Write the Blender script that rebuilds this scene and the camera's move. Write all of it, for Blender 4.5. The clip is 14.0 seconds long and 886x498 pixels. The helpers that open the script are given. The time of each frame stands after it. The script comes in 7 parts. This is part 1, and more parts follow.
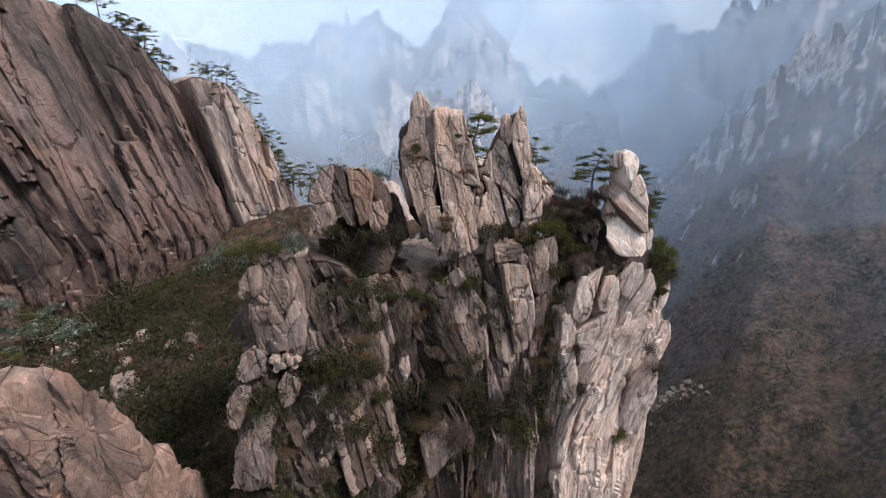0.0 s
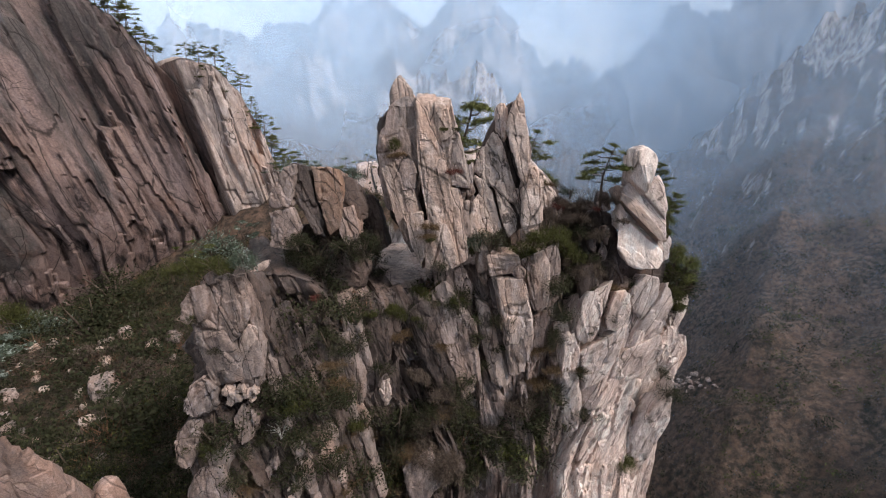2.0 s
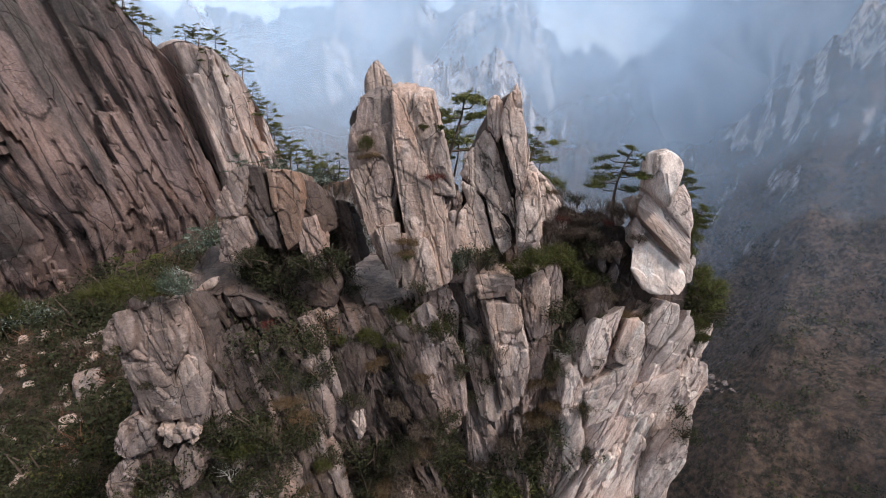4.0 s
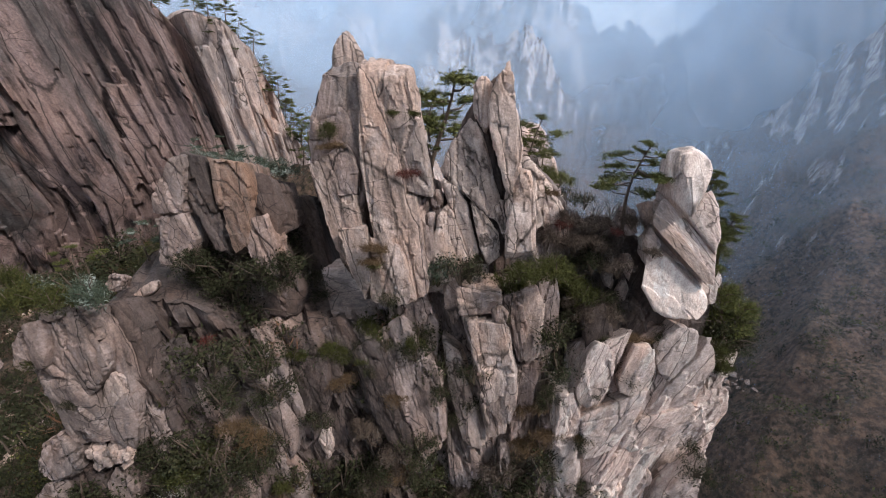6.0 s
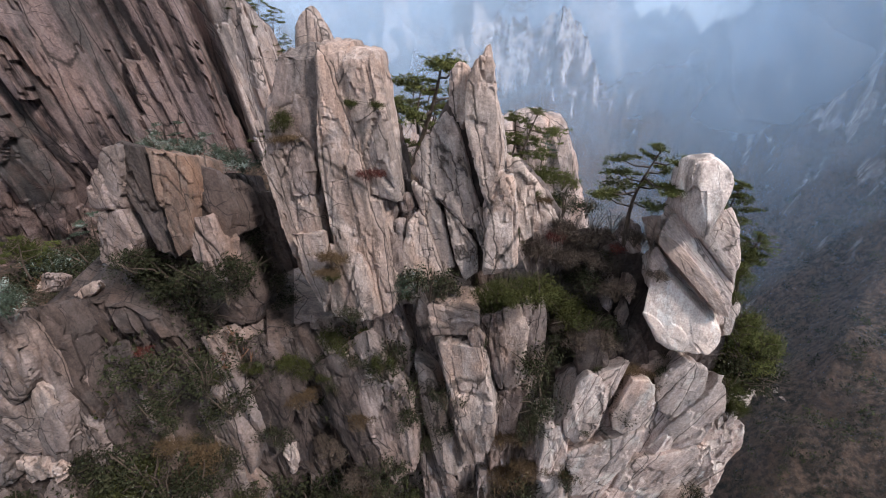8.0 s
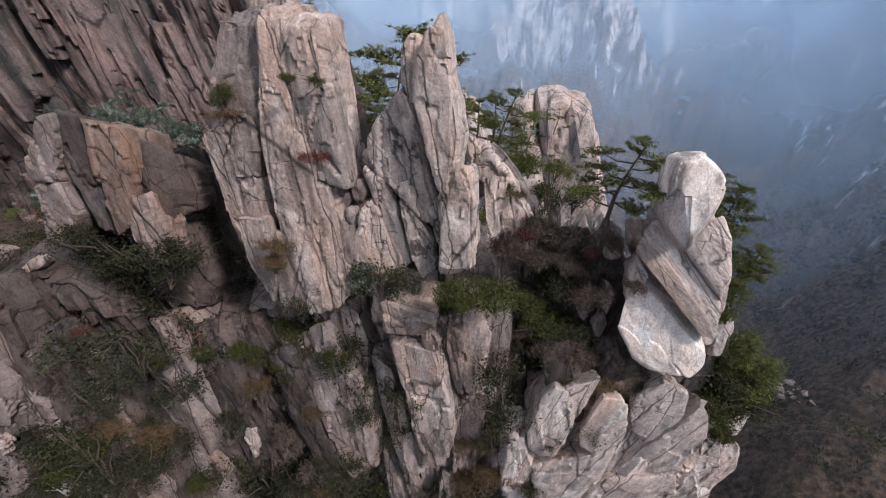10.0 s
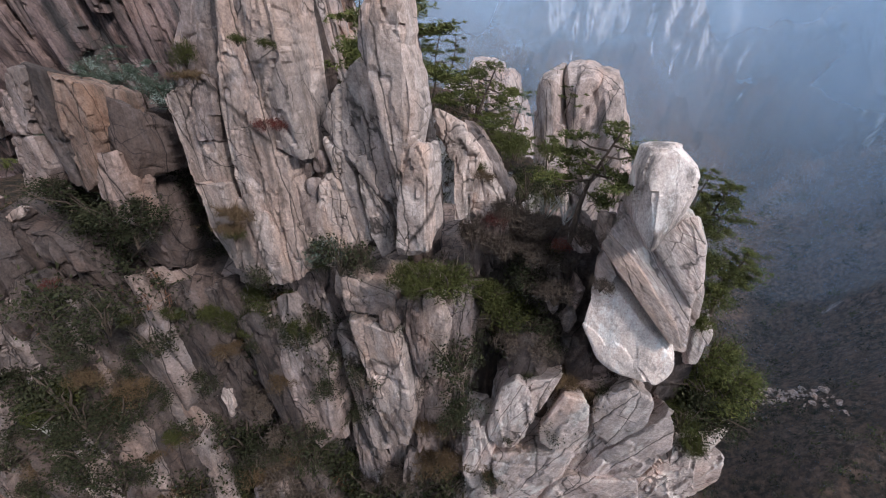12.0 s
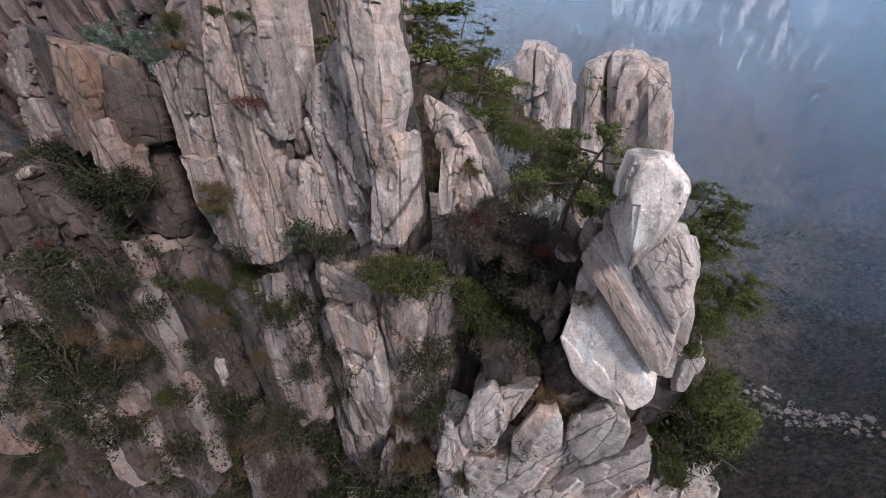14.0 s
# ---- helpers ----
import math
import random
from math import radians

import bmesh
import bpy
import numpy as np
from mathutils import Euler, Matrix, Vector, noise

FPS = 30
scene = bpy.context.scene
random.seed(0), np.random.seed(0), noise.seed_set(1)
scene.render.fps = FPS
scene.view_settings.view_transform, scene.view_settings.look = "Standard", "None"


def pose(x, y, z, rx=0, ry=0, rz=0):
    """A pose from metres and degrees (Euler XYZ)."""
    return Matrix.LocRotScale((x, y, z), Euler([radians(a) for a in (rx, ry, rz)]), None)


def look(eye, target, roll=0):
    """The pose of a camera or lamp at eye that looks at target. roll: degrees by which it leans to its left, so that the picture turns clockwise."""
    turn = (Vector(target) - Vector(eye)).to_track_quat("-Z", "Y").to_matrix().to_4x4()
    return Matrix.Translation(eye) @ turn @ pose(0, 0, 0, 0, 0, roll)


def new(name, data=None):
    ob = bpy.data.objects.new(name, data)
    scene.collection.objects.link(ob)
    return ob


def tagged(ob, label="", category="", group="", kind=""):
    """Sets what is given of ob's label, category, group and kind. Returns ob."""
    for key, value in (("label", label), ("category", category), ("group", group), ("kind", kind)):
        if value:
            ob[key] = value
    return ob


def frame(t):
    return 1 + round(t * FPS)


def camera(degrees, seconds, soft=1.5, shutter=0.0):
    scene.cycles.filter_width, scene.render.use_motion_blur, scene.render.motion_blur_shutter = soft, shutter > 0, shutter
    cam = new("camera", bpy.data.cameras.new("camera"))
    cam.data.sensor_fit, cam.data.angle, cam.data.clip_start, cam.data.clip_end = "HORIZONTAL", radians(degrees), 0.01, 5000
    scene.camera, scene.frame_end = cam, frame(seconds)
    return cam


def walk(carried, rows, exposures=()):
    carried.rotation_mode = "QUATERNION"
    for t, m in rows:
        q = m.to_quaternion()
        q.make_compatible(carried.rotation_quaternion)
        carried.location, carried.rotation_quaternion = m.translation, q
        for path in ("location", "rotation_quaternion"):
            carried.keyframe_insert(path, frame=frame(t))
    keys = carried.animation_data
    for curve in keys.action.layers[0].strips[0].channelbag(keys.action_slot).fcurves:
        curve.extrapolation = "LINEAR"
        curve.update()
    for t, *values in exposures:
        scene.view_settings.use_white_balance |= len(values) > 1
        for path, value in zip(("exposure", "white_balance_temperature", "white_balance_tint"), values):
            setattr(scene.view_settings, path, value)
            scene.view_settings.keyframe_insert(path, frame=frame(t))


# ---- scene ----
cam = camera(87.9, 14.0, soft=1.0)
METRES, EYE, TILT, LEAN, TURN = 36.0, 100.0, -16.6, 0.0, 0.0
ROWS = [
    (0.0, 0.0, 0.0, 0.0, 0.0, 0.0, -0.0),
    (0.5, 0.0085, 0.0393, 0.0154, 0.11, -0.61, -0.02),
    (1.0, 0.0209, 0.0861, 0.0339, 0.23, -1.23, -0.08),
    (1.5, 0.0336, 0.1265, 0.0485, 0.4, -1.61, -0.14),
    (2.0, 0.0511, 0.1739, 0.066, 0.73, -2.01, -0.34),
    (2.5, 0.0663, 0.2138, 0.08, 1.09, -2.3, -0.56),
    (3.0, 0.0841, 0.259, 0.0961, 1.6, -2.59, -0.89),
    (5.5, 0.1679, 0.4494, 0.1545, 4.67, -5.45, -2.88),
    (6.0, 0.1876, 0.4854, 0.1658, 5.53, -6.13, -3.4),
    (6.5, 0.2045, 0.5141, 0.1748, 6.27, -6.62, -3.85),
    (7.0, 0.2239, 0.5465, 0.1848, 7.27, -7.14, -4.44),
    (7.5, 0.2398, 0.5729, 0.1935, 8.14, -7.63, -4.96),
    (10.0, 0.3462, 0.6833, 0.2321, 13.44, -11.93, -8.02),
    (10.5, 0.3669, 0.6974, 0.2375, 14.57, -12.9, -8.68),
    (11.0, 0.3916, 0.7124, 0.2431, 15.91, -14.14, -9.46),
    (11.5, 0.4106, 0.7244, 0.2475, 17.17, -15.1, -10.17),
    (12.0, 0.431, 0.7378, 0.2527, 18.74, -16.14, -11.05),
    (12.5, 0.4462, 0.7493, 0.2574, 20.04, -16.95, -11.79),
    (13.0, 0.4624, 0.7643, 0.2639, 21.64, -17.86, -12.64),
    (13.5, 0.475, 0.7779, 0.2698, 23.12, -18.62, -13.38),
    (14.0, 0.4881, 0.7949, 0.2772, 25.01, -19.67, -14.3),
]
walk(cam, [(t, pose(0, 0, EYE, TILT, LEAN, TURN) @ pose(METRES * x, METRES * y, METRES * z, 90 + pitch, roll, yaw)) for t, x, y, z, yaw, pitch, roll in ROWS], [(0.0, -0.02, 6750, 13), (7.0, -0.03, 6450, 13), (14.0, -0.25, 6000, 12)])

# ---- light ----
world = bpy.data.worlds.new("sky")
scene.world = world
world.use_nodes = True
wn = world.node_tree.nodes
wl = world.node_tree.links
SUN_EL, SUN_AZ = 46.0, 119.0          # degrees above the horizon; clockwise from +y
sky = wn.new("ShaderNodeTexSky")
sky.sky_type = "NISHITA"
sky.sun_disc = False
sky.sun_elevation, sky.sun_rotation = radians(SUN_EL), radians(SUN_AZ)
sky.air_density, sky.dust_density, sky.ozone_density = 1.0, 4.0, 1.0
milk = wn.new("ShaderNodeMix")
milk.data_type = "RGBA"
milk.inputs[0].default_value = 0.80
milk.inputs[7].default_value = (13.1, 14.4, 15.8, 1)
wl.new(sky.outputs[0], milk.inputs[6])
wl.new(milk.outputs[2], wn["Background"].inputs[0])
wn["Background"].inputs[1].default_value = 0.114
sun_data = bpy.data.lights.new("sun", "SUN")
sun_data.energy, sun_data.angle, sun_data.color = 4.9, radians(9), (1.0, 0.965, 0.93)
sun = new("sun", sun_data)
a, e = radians(SUN_AZ), radians(SUN_EL)
sun.matrix_world = look((0, 0, 300), (-math.sin(a) * math.cos(e), -math.cos(a) * math.cos(e), 300 - math.sin(e)))


# ---- materials ----
def material(name, rough=0.9):
    m = bpy.data.materials.new(name)
    m.use_nodes = True
    n = m.node_tree.nodes
    b = n["Principled BSDF"]
    b.inputs["Roughness"].default_value = rough
    b.inputs["Specular IOR Level"].default_value = 0.2
    return m, n, m.node_tree.links, b


def mix(n, l, fac, a, b, blend="MIX"):
    k = n.new("ShaderNodeMix")
    k.data_type, k.blend_type = "RGBA", blend
    for socket, value in ((k.inputs[0], fac), (k.inputs[6], a), (k.inputs[7], b)):
        if isinstance(value, bpy.types.NodeSocket):
            l.new(value, socket)
        elif isinstance(value, tuple):
            socket.default_value = (*value, 1)
        else:
            socket.default_value = value
    return k.outputs[2]


def grain(n, l, place, scale, detail=6.0, rough=0.6, stretch=(1, 1, 1), low=None, high=None, turn=(0, 0, 0)):
    mp = n.new("ShaderNodeMapping")
    mp.inputs["Scale"].default_value = stretch
    mp.inputs["Rotation"].default_value = [radians(v) for v in turn]
    l.new(place, mp.inputs[0])
    t = n.new("ShaderNodeTexNoise")
    t.inputs["Scale"].default_value, t.inputs["Detail"].default_value, t.inputs["Roughness"].default_value = scale, detail, rough
    l.new(mp.outputs[0], t.inputs["Vector"])
    if low is None:
        return t.outputs[0]
    r = n.new("ShaderNodeMapRange")
    r.inputs[1].default_value, r.inputs[2].default_value = low, high
    l.new(t.outputs[0], r.inputs[0])
    return r.outputs[0]


def scaled(n, l, a, k):
    s = n.new("ShaderNodeMath")
    s.operation = "MULTIPLY"
    l.new(a, s.inputs[0])
    if isinstance(k, bpy.types.NodeSocket):
        l.new(k, s.inputs[1])
    else:
        s.inputs[1].default_value = k
    return s.outputs[0]


def edges(n, l, place, scale, stretch, low, high, turn=(0, 0, 0)):
    """1 in the joints between broken cells, 0 away from them."""
    mp = n.new("ShaderNodeMapping")
    mp.inputs["Scale"].default_value = stretch
    mp.inputs["Rotation"].default_value = turn
    l.new(place, mp.inputs[0])
    v = n.new("ShaderNodeTexVoronoi")
    v.feature = "DISTANCE_TO_EDGE"
    v.inputs["Scale"].default_value = scale
    l.new(mp.outputs[0], v.inputs["Vector"])
    r = n.new("ShaderNodeMapRange")
    r.inputs[1].default_value, r.inputs[2].default_value = low, high
    r.inputs[3].default_value, r.inputs[4].default_value = 1.0, 0.0
    l.new(v.outputs[0], r.inputs[0])
    return r.outputs[0]


def granite(name, main, warm, dark, stain=0.55, size=1.0, crack=0.5, relief=1.0, rust=0.5, crusty=0.45):
    """Weathered granite, its grain running along the bedding: grey to pink patches, iron stains, dark water streaks, lichen and cracks, at real size."""
    m, n, l, b = material(name, 0.92)
    bed_at = n.new("ShaderNodeAttribute")
    bed_at.attribute_name = "bedding"
    place = bed_at.outputs["Vector"]
    info = n.new("ShaderNodeObjectInfo")
    warp = n.new("ShaderNodeTexNoise")
    warp.inputs["Scale"].default_value, warp.inputs["Detail"].default_value = 1.1 / size, 5.0
    l.new(place, warp.inputs["Vector"])
    add = n.new("ShaderNodeVectorMath")
    add.operation = "MULTIPLY_ADD"
    l.new(warp.outputs[1], add.inputs[0])
    add.inputs[1].default_value = (0.3 * size,) * 3
    l.new(place, add.inputs[2])
    bent = add.outputs[0]
    # colour
    patches = grain(n, l, place, 0.24 / size, 5, 0.6, (1, 1, 0.6), 0.36, 0.64)
    c = mix(n, l, patches, main, warm)
    c = mix(n, l, scaled(n, l, info.outputs["Random"], 0.35), c, warm)
    iron = grain(n, l, place, 0.42 / size, 6, 0.62, (1, 1, 0.35), 0.54, 0.68)
    c = mix(n, l, scaled(n, l, iron, rust), c, (main[0] * 1.0, main[1] * 0.72, main[2] * 0.55))
    streak = grain(n, l, bent, 0.9 / size, 7, 0.62, (1, 1, 0.14), 0.50, 0.64)
    c = mix(n, l, scaled(n, l, streak, stain), c, dark)
    blotch = grain(n, l, place, 1.3 / size, 10, 0.72, (1, 1, 0.6), 0.56, 0.63)
    c = mix(n, l, scaled(n, l, blotch, 0.4), c, dark)
    pale = grain(n, l, place, 0.6 / size, 8, 0.68, (1, 1, 0.5), 0.53, 0.62)
    c = mix(n, l, scaled(n, l, pale, 0.5), c, tuple(min(0.8, v * 1.55) for v in main))
    crust = grain(n, l, place, 0.2 / size, 9, 0.66, (1, 1, 0.4), 0.50, 0.60)
    c = mix(n, l, scaled(n, l, crust, crusty), c, tuple(0.36 * v for v in (main[0], main[0] * 0.93, main[0] * 0.9)))
    speck = grain(n, l, place, 8 / size, 5, 0.75, low=0.3, high=0.7)
    c = mix(n, l, 0.6, c, mix(n, l, speck, (0.2, 0.2, 0.2), (0.8, 0.8, 0.8)), "OVERLAY")
    scratch = grain(n, l, bent, 2.6 / size, 8, 0.75, (1, 1, 0.3), 0.34, 0.66)
    c = mix(n, l, 0.4, c, mix(n, l, scratch, (0.22, 0.22, 0.22), (0.78, 0.78, 0.78)), "OVERLAY")
    # cracks: long joints, shorter ones between them, and cross cracks here and there
    black = (0.016, 0.013, 0.012)
    long_ = edges(n, l, bent, 0.36 / size, (1, 1, 0.12), 0.002, 0.012)
    short = edges(n, l, bent, 0.8 / size, (1, 1, 0.2), 0.003, 0.018, (0.12, 0.1, 0.5))
    cross = edges(n, l, bent, 0.6 / size, (0.7, 0.7, 1.25), 0.003, 0.015, (0.3, 0.35, 0.2))
    some = grain(n, l, place, 0.4 / size, 4, 0.55, low=0.54, high=0.62)
    other = grain(n, l, place, 0.37 / size, 4, 0.55, (1.3, 1, 0.8), 0.52, 0.60)
    c = mix(n, l, scaled(n, l, long_, crack), c, black)
    c = mix(n, l, scaled(n, l, scaled(n, l, short, some), crack), c, black)
    c = mix(n, l, scaled(n, l, scaled(n, l, cross, other), crack), c, black)
    l.new(c, b.inputs["Base Color"])
    # broken faces: every chip is a small plane with a tilt of its own
    mp2 = n.new("ShaderNodeMapping")
    mp2.inputs["Scale"].default_value = (1, 1, 0.45)
    mp2.inputs["Rotation"].default_value = (0.1, 0.0, 0.3)
    l.new(bent, mp2.inputs[0])
    height_ = scaled(n, l, grain(n, l, place, 3.2 / size, 11, 0.75, (1, 1, 0.6)), 0.42 * relief)
    for often, deep in ((1.3, 0.24), (4.0, 0.13)):
        chips = n.new("ShaderNodeTexVoronoi")
        chips.inputs["Scale"].default_value = often / size
        l.new(mp2.outputs[0], chips.inputs["Vector"])
        off, tilt, dot = (n.new("ShaderNodeVectorMath") for _ in range(3))
        off.operation, tilt.operation, dot.operation = "SUBTRACT", "SUBTRACT", "DOT_PRODUCT"
        l.new(mp2.outputs[0], off.inputs[0])
        l.new(chips.outputs["Position"], off.inputs[1])
        l.new(chips.outputs["Color"], tilt.inputs[0])
        tilt.inputs[1].default_value = (0.5, 0.5, 0.5)
        l.new(off.outputs[0], dot.inputs[0])
        l.new(tilt.outputs[0], dot.inputs[1])
        k = n.new("ShaderNodeMath")
        k.operation = "MULTIPLY_ADD"
        l.new(dot.outputs["Value"], k.inputs[0])
        k.inputs[1].default_value = deep * relief
        l.new(height_, k.inputs[2])
        height_ = k.outputs[0]
    for line, deep in ((long_, -0.10), (short, -0.04)):
        h = n.new("ShaderNodeMath")
        h.operation = "MULTIPLY_ADD"
        l.new(line, h.inputs[0])
        h.inputs[1].default_value = deep * crack
        l.new(height_, h.inputs[2])
        height_ = h.outputs[0]
    bump = n.new("ShaderNodeBump")
    bump.inputs["Strength"].default_value, bump.inputs["Distance"].default_value = 1.0, 0.42 * size ** 0.6
    l.new(height_, bump.inputs["Height"])
    l.new(bump.outputs[0], b.inputs["Normal"])
    return m


def leafy(name, a, c, frost=0.0):
    m, n, l, b = material(name, 0.95)
    b.inputs["Specular IOR Level"].default_value = 0.08
    geo = n.new("ShaderNodeNewGeometry")
    info = n.new("ShaderNodeObjectInfo")
    col = mix(n, l, geo.outputs["Random Per Island"], a, c)
    col = mix(n, l, scaled(n, l, info.outputs["Random"], 0.5), col, tuple(0.6 * v for v in a))
    if frost:
        f = grain(n, l, geo.outputs["Position"], 1.5, 3, 0.6, low=0.52, high=0.66)
        col = mix(n, l, scaled(n, l, f, frost), col, (0.5, 0.55, 0.5))
    l.new(col, b.inputs["Base Color"])
    return m


def bark(name, a, c):
    m, n, l, b = material(name, 0.95)
    tc = n.new("ShaderNodeTexCoord")
    g = grain(n, l, tc.outputs["Object"], 6, 6, 0.7, (1, 1, 0.3), 0.3, 0.7)
    l.new(mix(n, l, g, a, c), b.inputs["Base Color"])
    bump = n.new("ShaderNodeBump")
    bump.inputs["Distance"].default_value = 0.05
    l.new(g, bump.inputs["Height"])
    l.new(bump.outputs[0], b.inputs["Normal"])
    return m


GREY = granite("grey_granite", (0.212, 0.170, 0.156), (0.248, 0.172, 0.142), (0.025, 0.020, 0.019), 0.62, crack=0.85)
# Darker copy of GREY; shade of gullies and cracks put into its colour.
DARK_SHADED = granite("dark_shaded_granite", (0.080, 0.064, 0.060), (0.102, 0.070, 0.058), (0.016, 0.013, 0.012), 0.66, crack=0.85, relief=1.2)
ROSE = granite("rosy_granite", (0.262, 0.184, 0.156), (0.285, 0.176, 0.138), (0.040, 0.035, 0.031), 0.4, 0.9, 0.6)
TAN = granite("tan_granite", (0.350, 0.284, 0.252), (0.385, 0.262, 0.206), (0.036, 0.029, 0.026), 0.64, crack=0.75)
BLOND = granite("light_tan_granite", (0.425, 0.350, 0.312), (0.450, 0.315, 0.252), (0.050, 0.040, 0.036), 0.5, crack=0.75)
PALE = granite("pale_granite", (0.58, 0.485, 0.438), (0.57, 0.42, 0.356), (0.075, 0.060, 0.054), 0.45, crack=0.7, relief=1.4, rust=0.4)
SMOOTH = granite("smooth_whitish_granite", (0.655, 0.563, 0.505), (0.63, 0.50, 0.43), (0.085, 0.07, 0.066), 0.12, 0.8, 0.15, 0.4, 0.15)
STAINED = granite("stained_whitish_granite", (0.55, 0.475, 0.435), (0.53, 0.42, 0.365), (0.07, 0.058, 0.054), 0.75, 0.8, 0.2, 0.5, 0.2)
ORANGE = granite("orange_stained_granite", (0.165, 0.120, 0.100), (0.22, 0.128, 0.086), (0.030, 0.027, 0.024), 0.6, 0.7, 0.7, 1.2, 0.8)
WALL = granite("purple_brown_granite", (0.152, 0.113, 0.108), (0.205, 0.136, 0.116), (0.012, 0.009, 0.010), 0.95, 3.6, 0.8, 1.3, 0.6, 0.8)
FAR = granite("far_granite", (0.37, 0.305, 0.278), (0.385, 0.278, 0.235), (0.045, 0.037, 0.034), 0.6, 2.2, 0.8, 1.0)
PINE = leafy("pine_needles", (0.034, 0.044, 0.014), (0.125, 0.120, 0.038))
FROST = leafy("frosted_needles", (0.035, 0.048, 0.035), (0.08, 0.095, 0.065), 0.45)
SHRUB = leafy("shrub_leaves", (0.017, 0.020, 0.010), (0.043, 0.041, 0.021))
OLIVE = leafy("olive_leaves", (0.028, 0.032, 0.010), (0.066, 0.064, 0.020))
DRY = leafy("dry_grass", (0.062, 0.04, 0.022), (0.13, 0.085, 0.048))
RED = leafy("red_leaves", (0.06, 0.014, 0.012), (0.11, 0.032, 0.024))
RUST = leafy("rusty_dry_leaves", (0.10, 0.048, 0.03), (0.18, 0.095, 0.058))
BROWN = leafy("brown_twigs", (0.052, 0.040, 0.032), (0.118, 0.086, 0.067))
WOODS = leafy("bare_woods", (0.078, 0.058, 0.046), (0.175, 0.128, 0.100))
BARK = bark("pine_bark", (0.035, 0.025, 0.02), (0.11, 0.08, 0.06))
DEAD = bark("bleached_wood", (0.22, 0.2, 0.18), (0.42, 0.39, 0.36))


# ---- shaping ----
def lattice(ix, iy, iz, seed):
    h = (ix * 374761393 + iy * 668265263 + iz * 1274126177 + seed * 974634777) & 0xFFFFFFFF
    h = ((h ^ (h >> 13)) * 1274126177) & 0xFFFFFFFF
    return ((h ^ (h >> 16)) & 0xFFFF) / 32767.5 - 1.0


def vnoise(p, seed=0):
    """Smooth value noise, -1 to 1, of an n x 3 array."""
    i = np.floor(p).astype(np.int64)
    f = p - i
    f = f * f * f * (f * (f * 6 - 15) + 10)
    out = 0
    for dx in (0, 1):
        for dy in (0, 1):
            for dz in (0, 1):
                w = (f[:, 0] if dx else 1 - f[:, 0]) * (f[:, 1] if dy else 1 - f[:, 1]) * (f[:, 2] if dz else 1 - f[:, 2])
                out = out + w * lattice(i[:, 0] + dx, i[:, 1] + dy, i[:, 2] + dz, seed)
    return out


def fbm(p, octaves=4, seed=0, gain=0.5):
    out, amp = 0, 1.0
    for k in range(octaves):
        out = out + amp * vnoise(p * 2 ** k, seed + 17 * k)
        amp *= gain
    return out


GRIDS = {}


def box_grid(nx, ny, nz):
    """The surface of a cube from -1 to 1, as points and quads, with so many cells along each side."""
    key = (nx, ny, nz)
    if key not in GRIDS:
        points, quads, at = [], [], 0
        for axis, (u, v), (nu, nv) in ((0, (1, 2), (ny, nz)), (1, (2, 0), (nz, nx)), (2, (0, 1), (nx, ny))):
            for side in (-1, 1):
                gu, gv = np.meshgrid(np.linspace(-1, 1, nu + 1), np.linspace(-1, 1, nv + 1), indexing="ij")
                p = np.zeros(((nu + 1) * (nv + 1), 3))
                p[:, u], p[:, v], p[:, axis] = gu.ravel(), gv.ravel(), side
                i = (np.arange(nu)[:, None] * (nv + 1) + np.arange(nv)[None]).ravel() + at
                q = np.stack([i, i + nv + 1, i + nv + 2, i + 1], 1)
                points.append(p)
                quads.append(q if side > 0 else q[:, ::-1])
                at += len(p)
        p, q = np.concatenate(points), np.concatenate(quads)
        _, first, back = np.unique(np.round(p * 1e5).astype(np.int64), axis=0, return_index=True, return_inverse=True)
        GRIDS[key] = p[first], back.ravel()[q]
    return GRIDS[key]


def mesh_of(name, points, faces, material_, smooth=True, sharp=0, bedding=None):
    me = bpy.data.meshes.new(name)
    faces = np.asarray(faces)
    k = faces.shape[1]
    me.vertices.add(len(points))
    me.vertices.foreach_set("co", np.asarray(points, np.float32).ravel())
    me.loops.add(faces.size)
    me.loops.foreach_set("vertex_index", faces.astype(np.int32).ravel())
    me.polygons.add(len(faces))
    me.polygons.foreach_set("loop_start", np.arange(0, faces.size, k, dtype=np.int32))
    me.polygons.foreach_set("use_smooth", np.full(len(faces), smooth))
    me.update(calc_edges=True)
    me.materials.append(material_)
    if bedding is not None:
        me.attributes.new("bedding", "FLOAT_VECTOR", "POINT").data.foreach_set("vector", np.asarray(bedding, np.float32).ravel())
    if sharp:
        me.set_sharp_from_angle(angle=radians(sharp))
    return me


def thing(name, at, label, category, group="", kind=""):
    return tagged(pose_of(new(name), at), label, category, group, kind)


def pose_of(ob, at):
    ob.matrix_world = Matrix.Translation(at)
    return ob


def under(ob, parent, m):
    """Hang ob under parent, at the world pose m."""
    if parent is not None:
        up = Matrix.Translation(parent.location)
        ob.parent = parent
        ob.matrix_basis = up.inverted() @ m
    else:
        ob.matrix_basis = m
    return ob


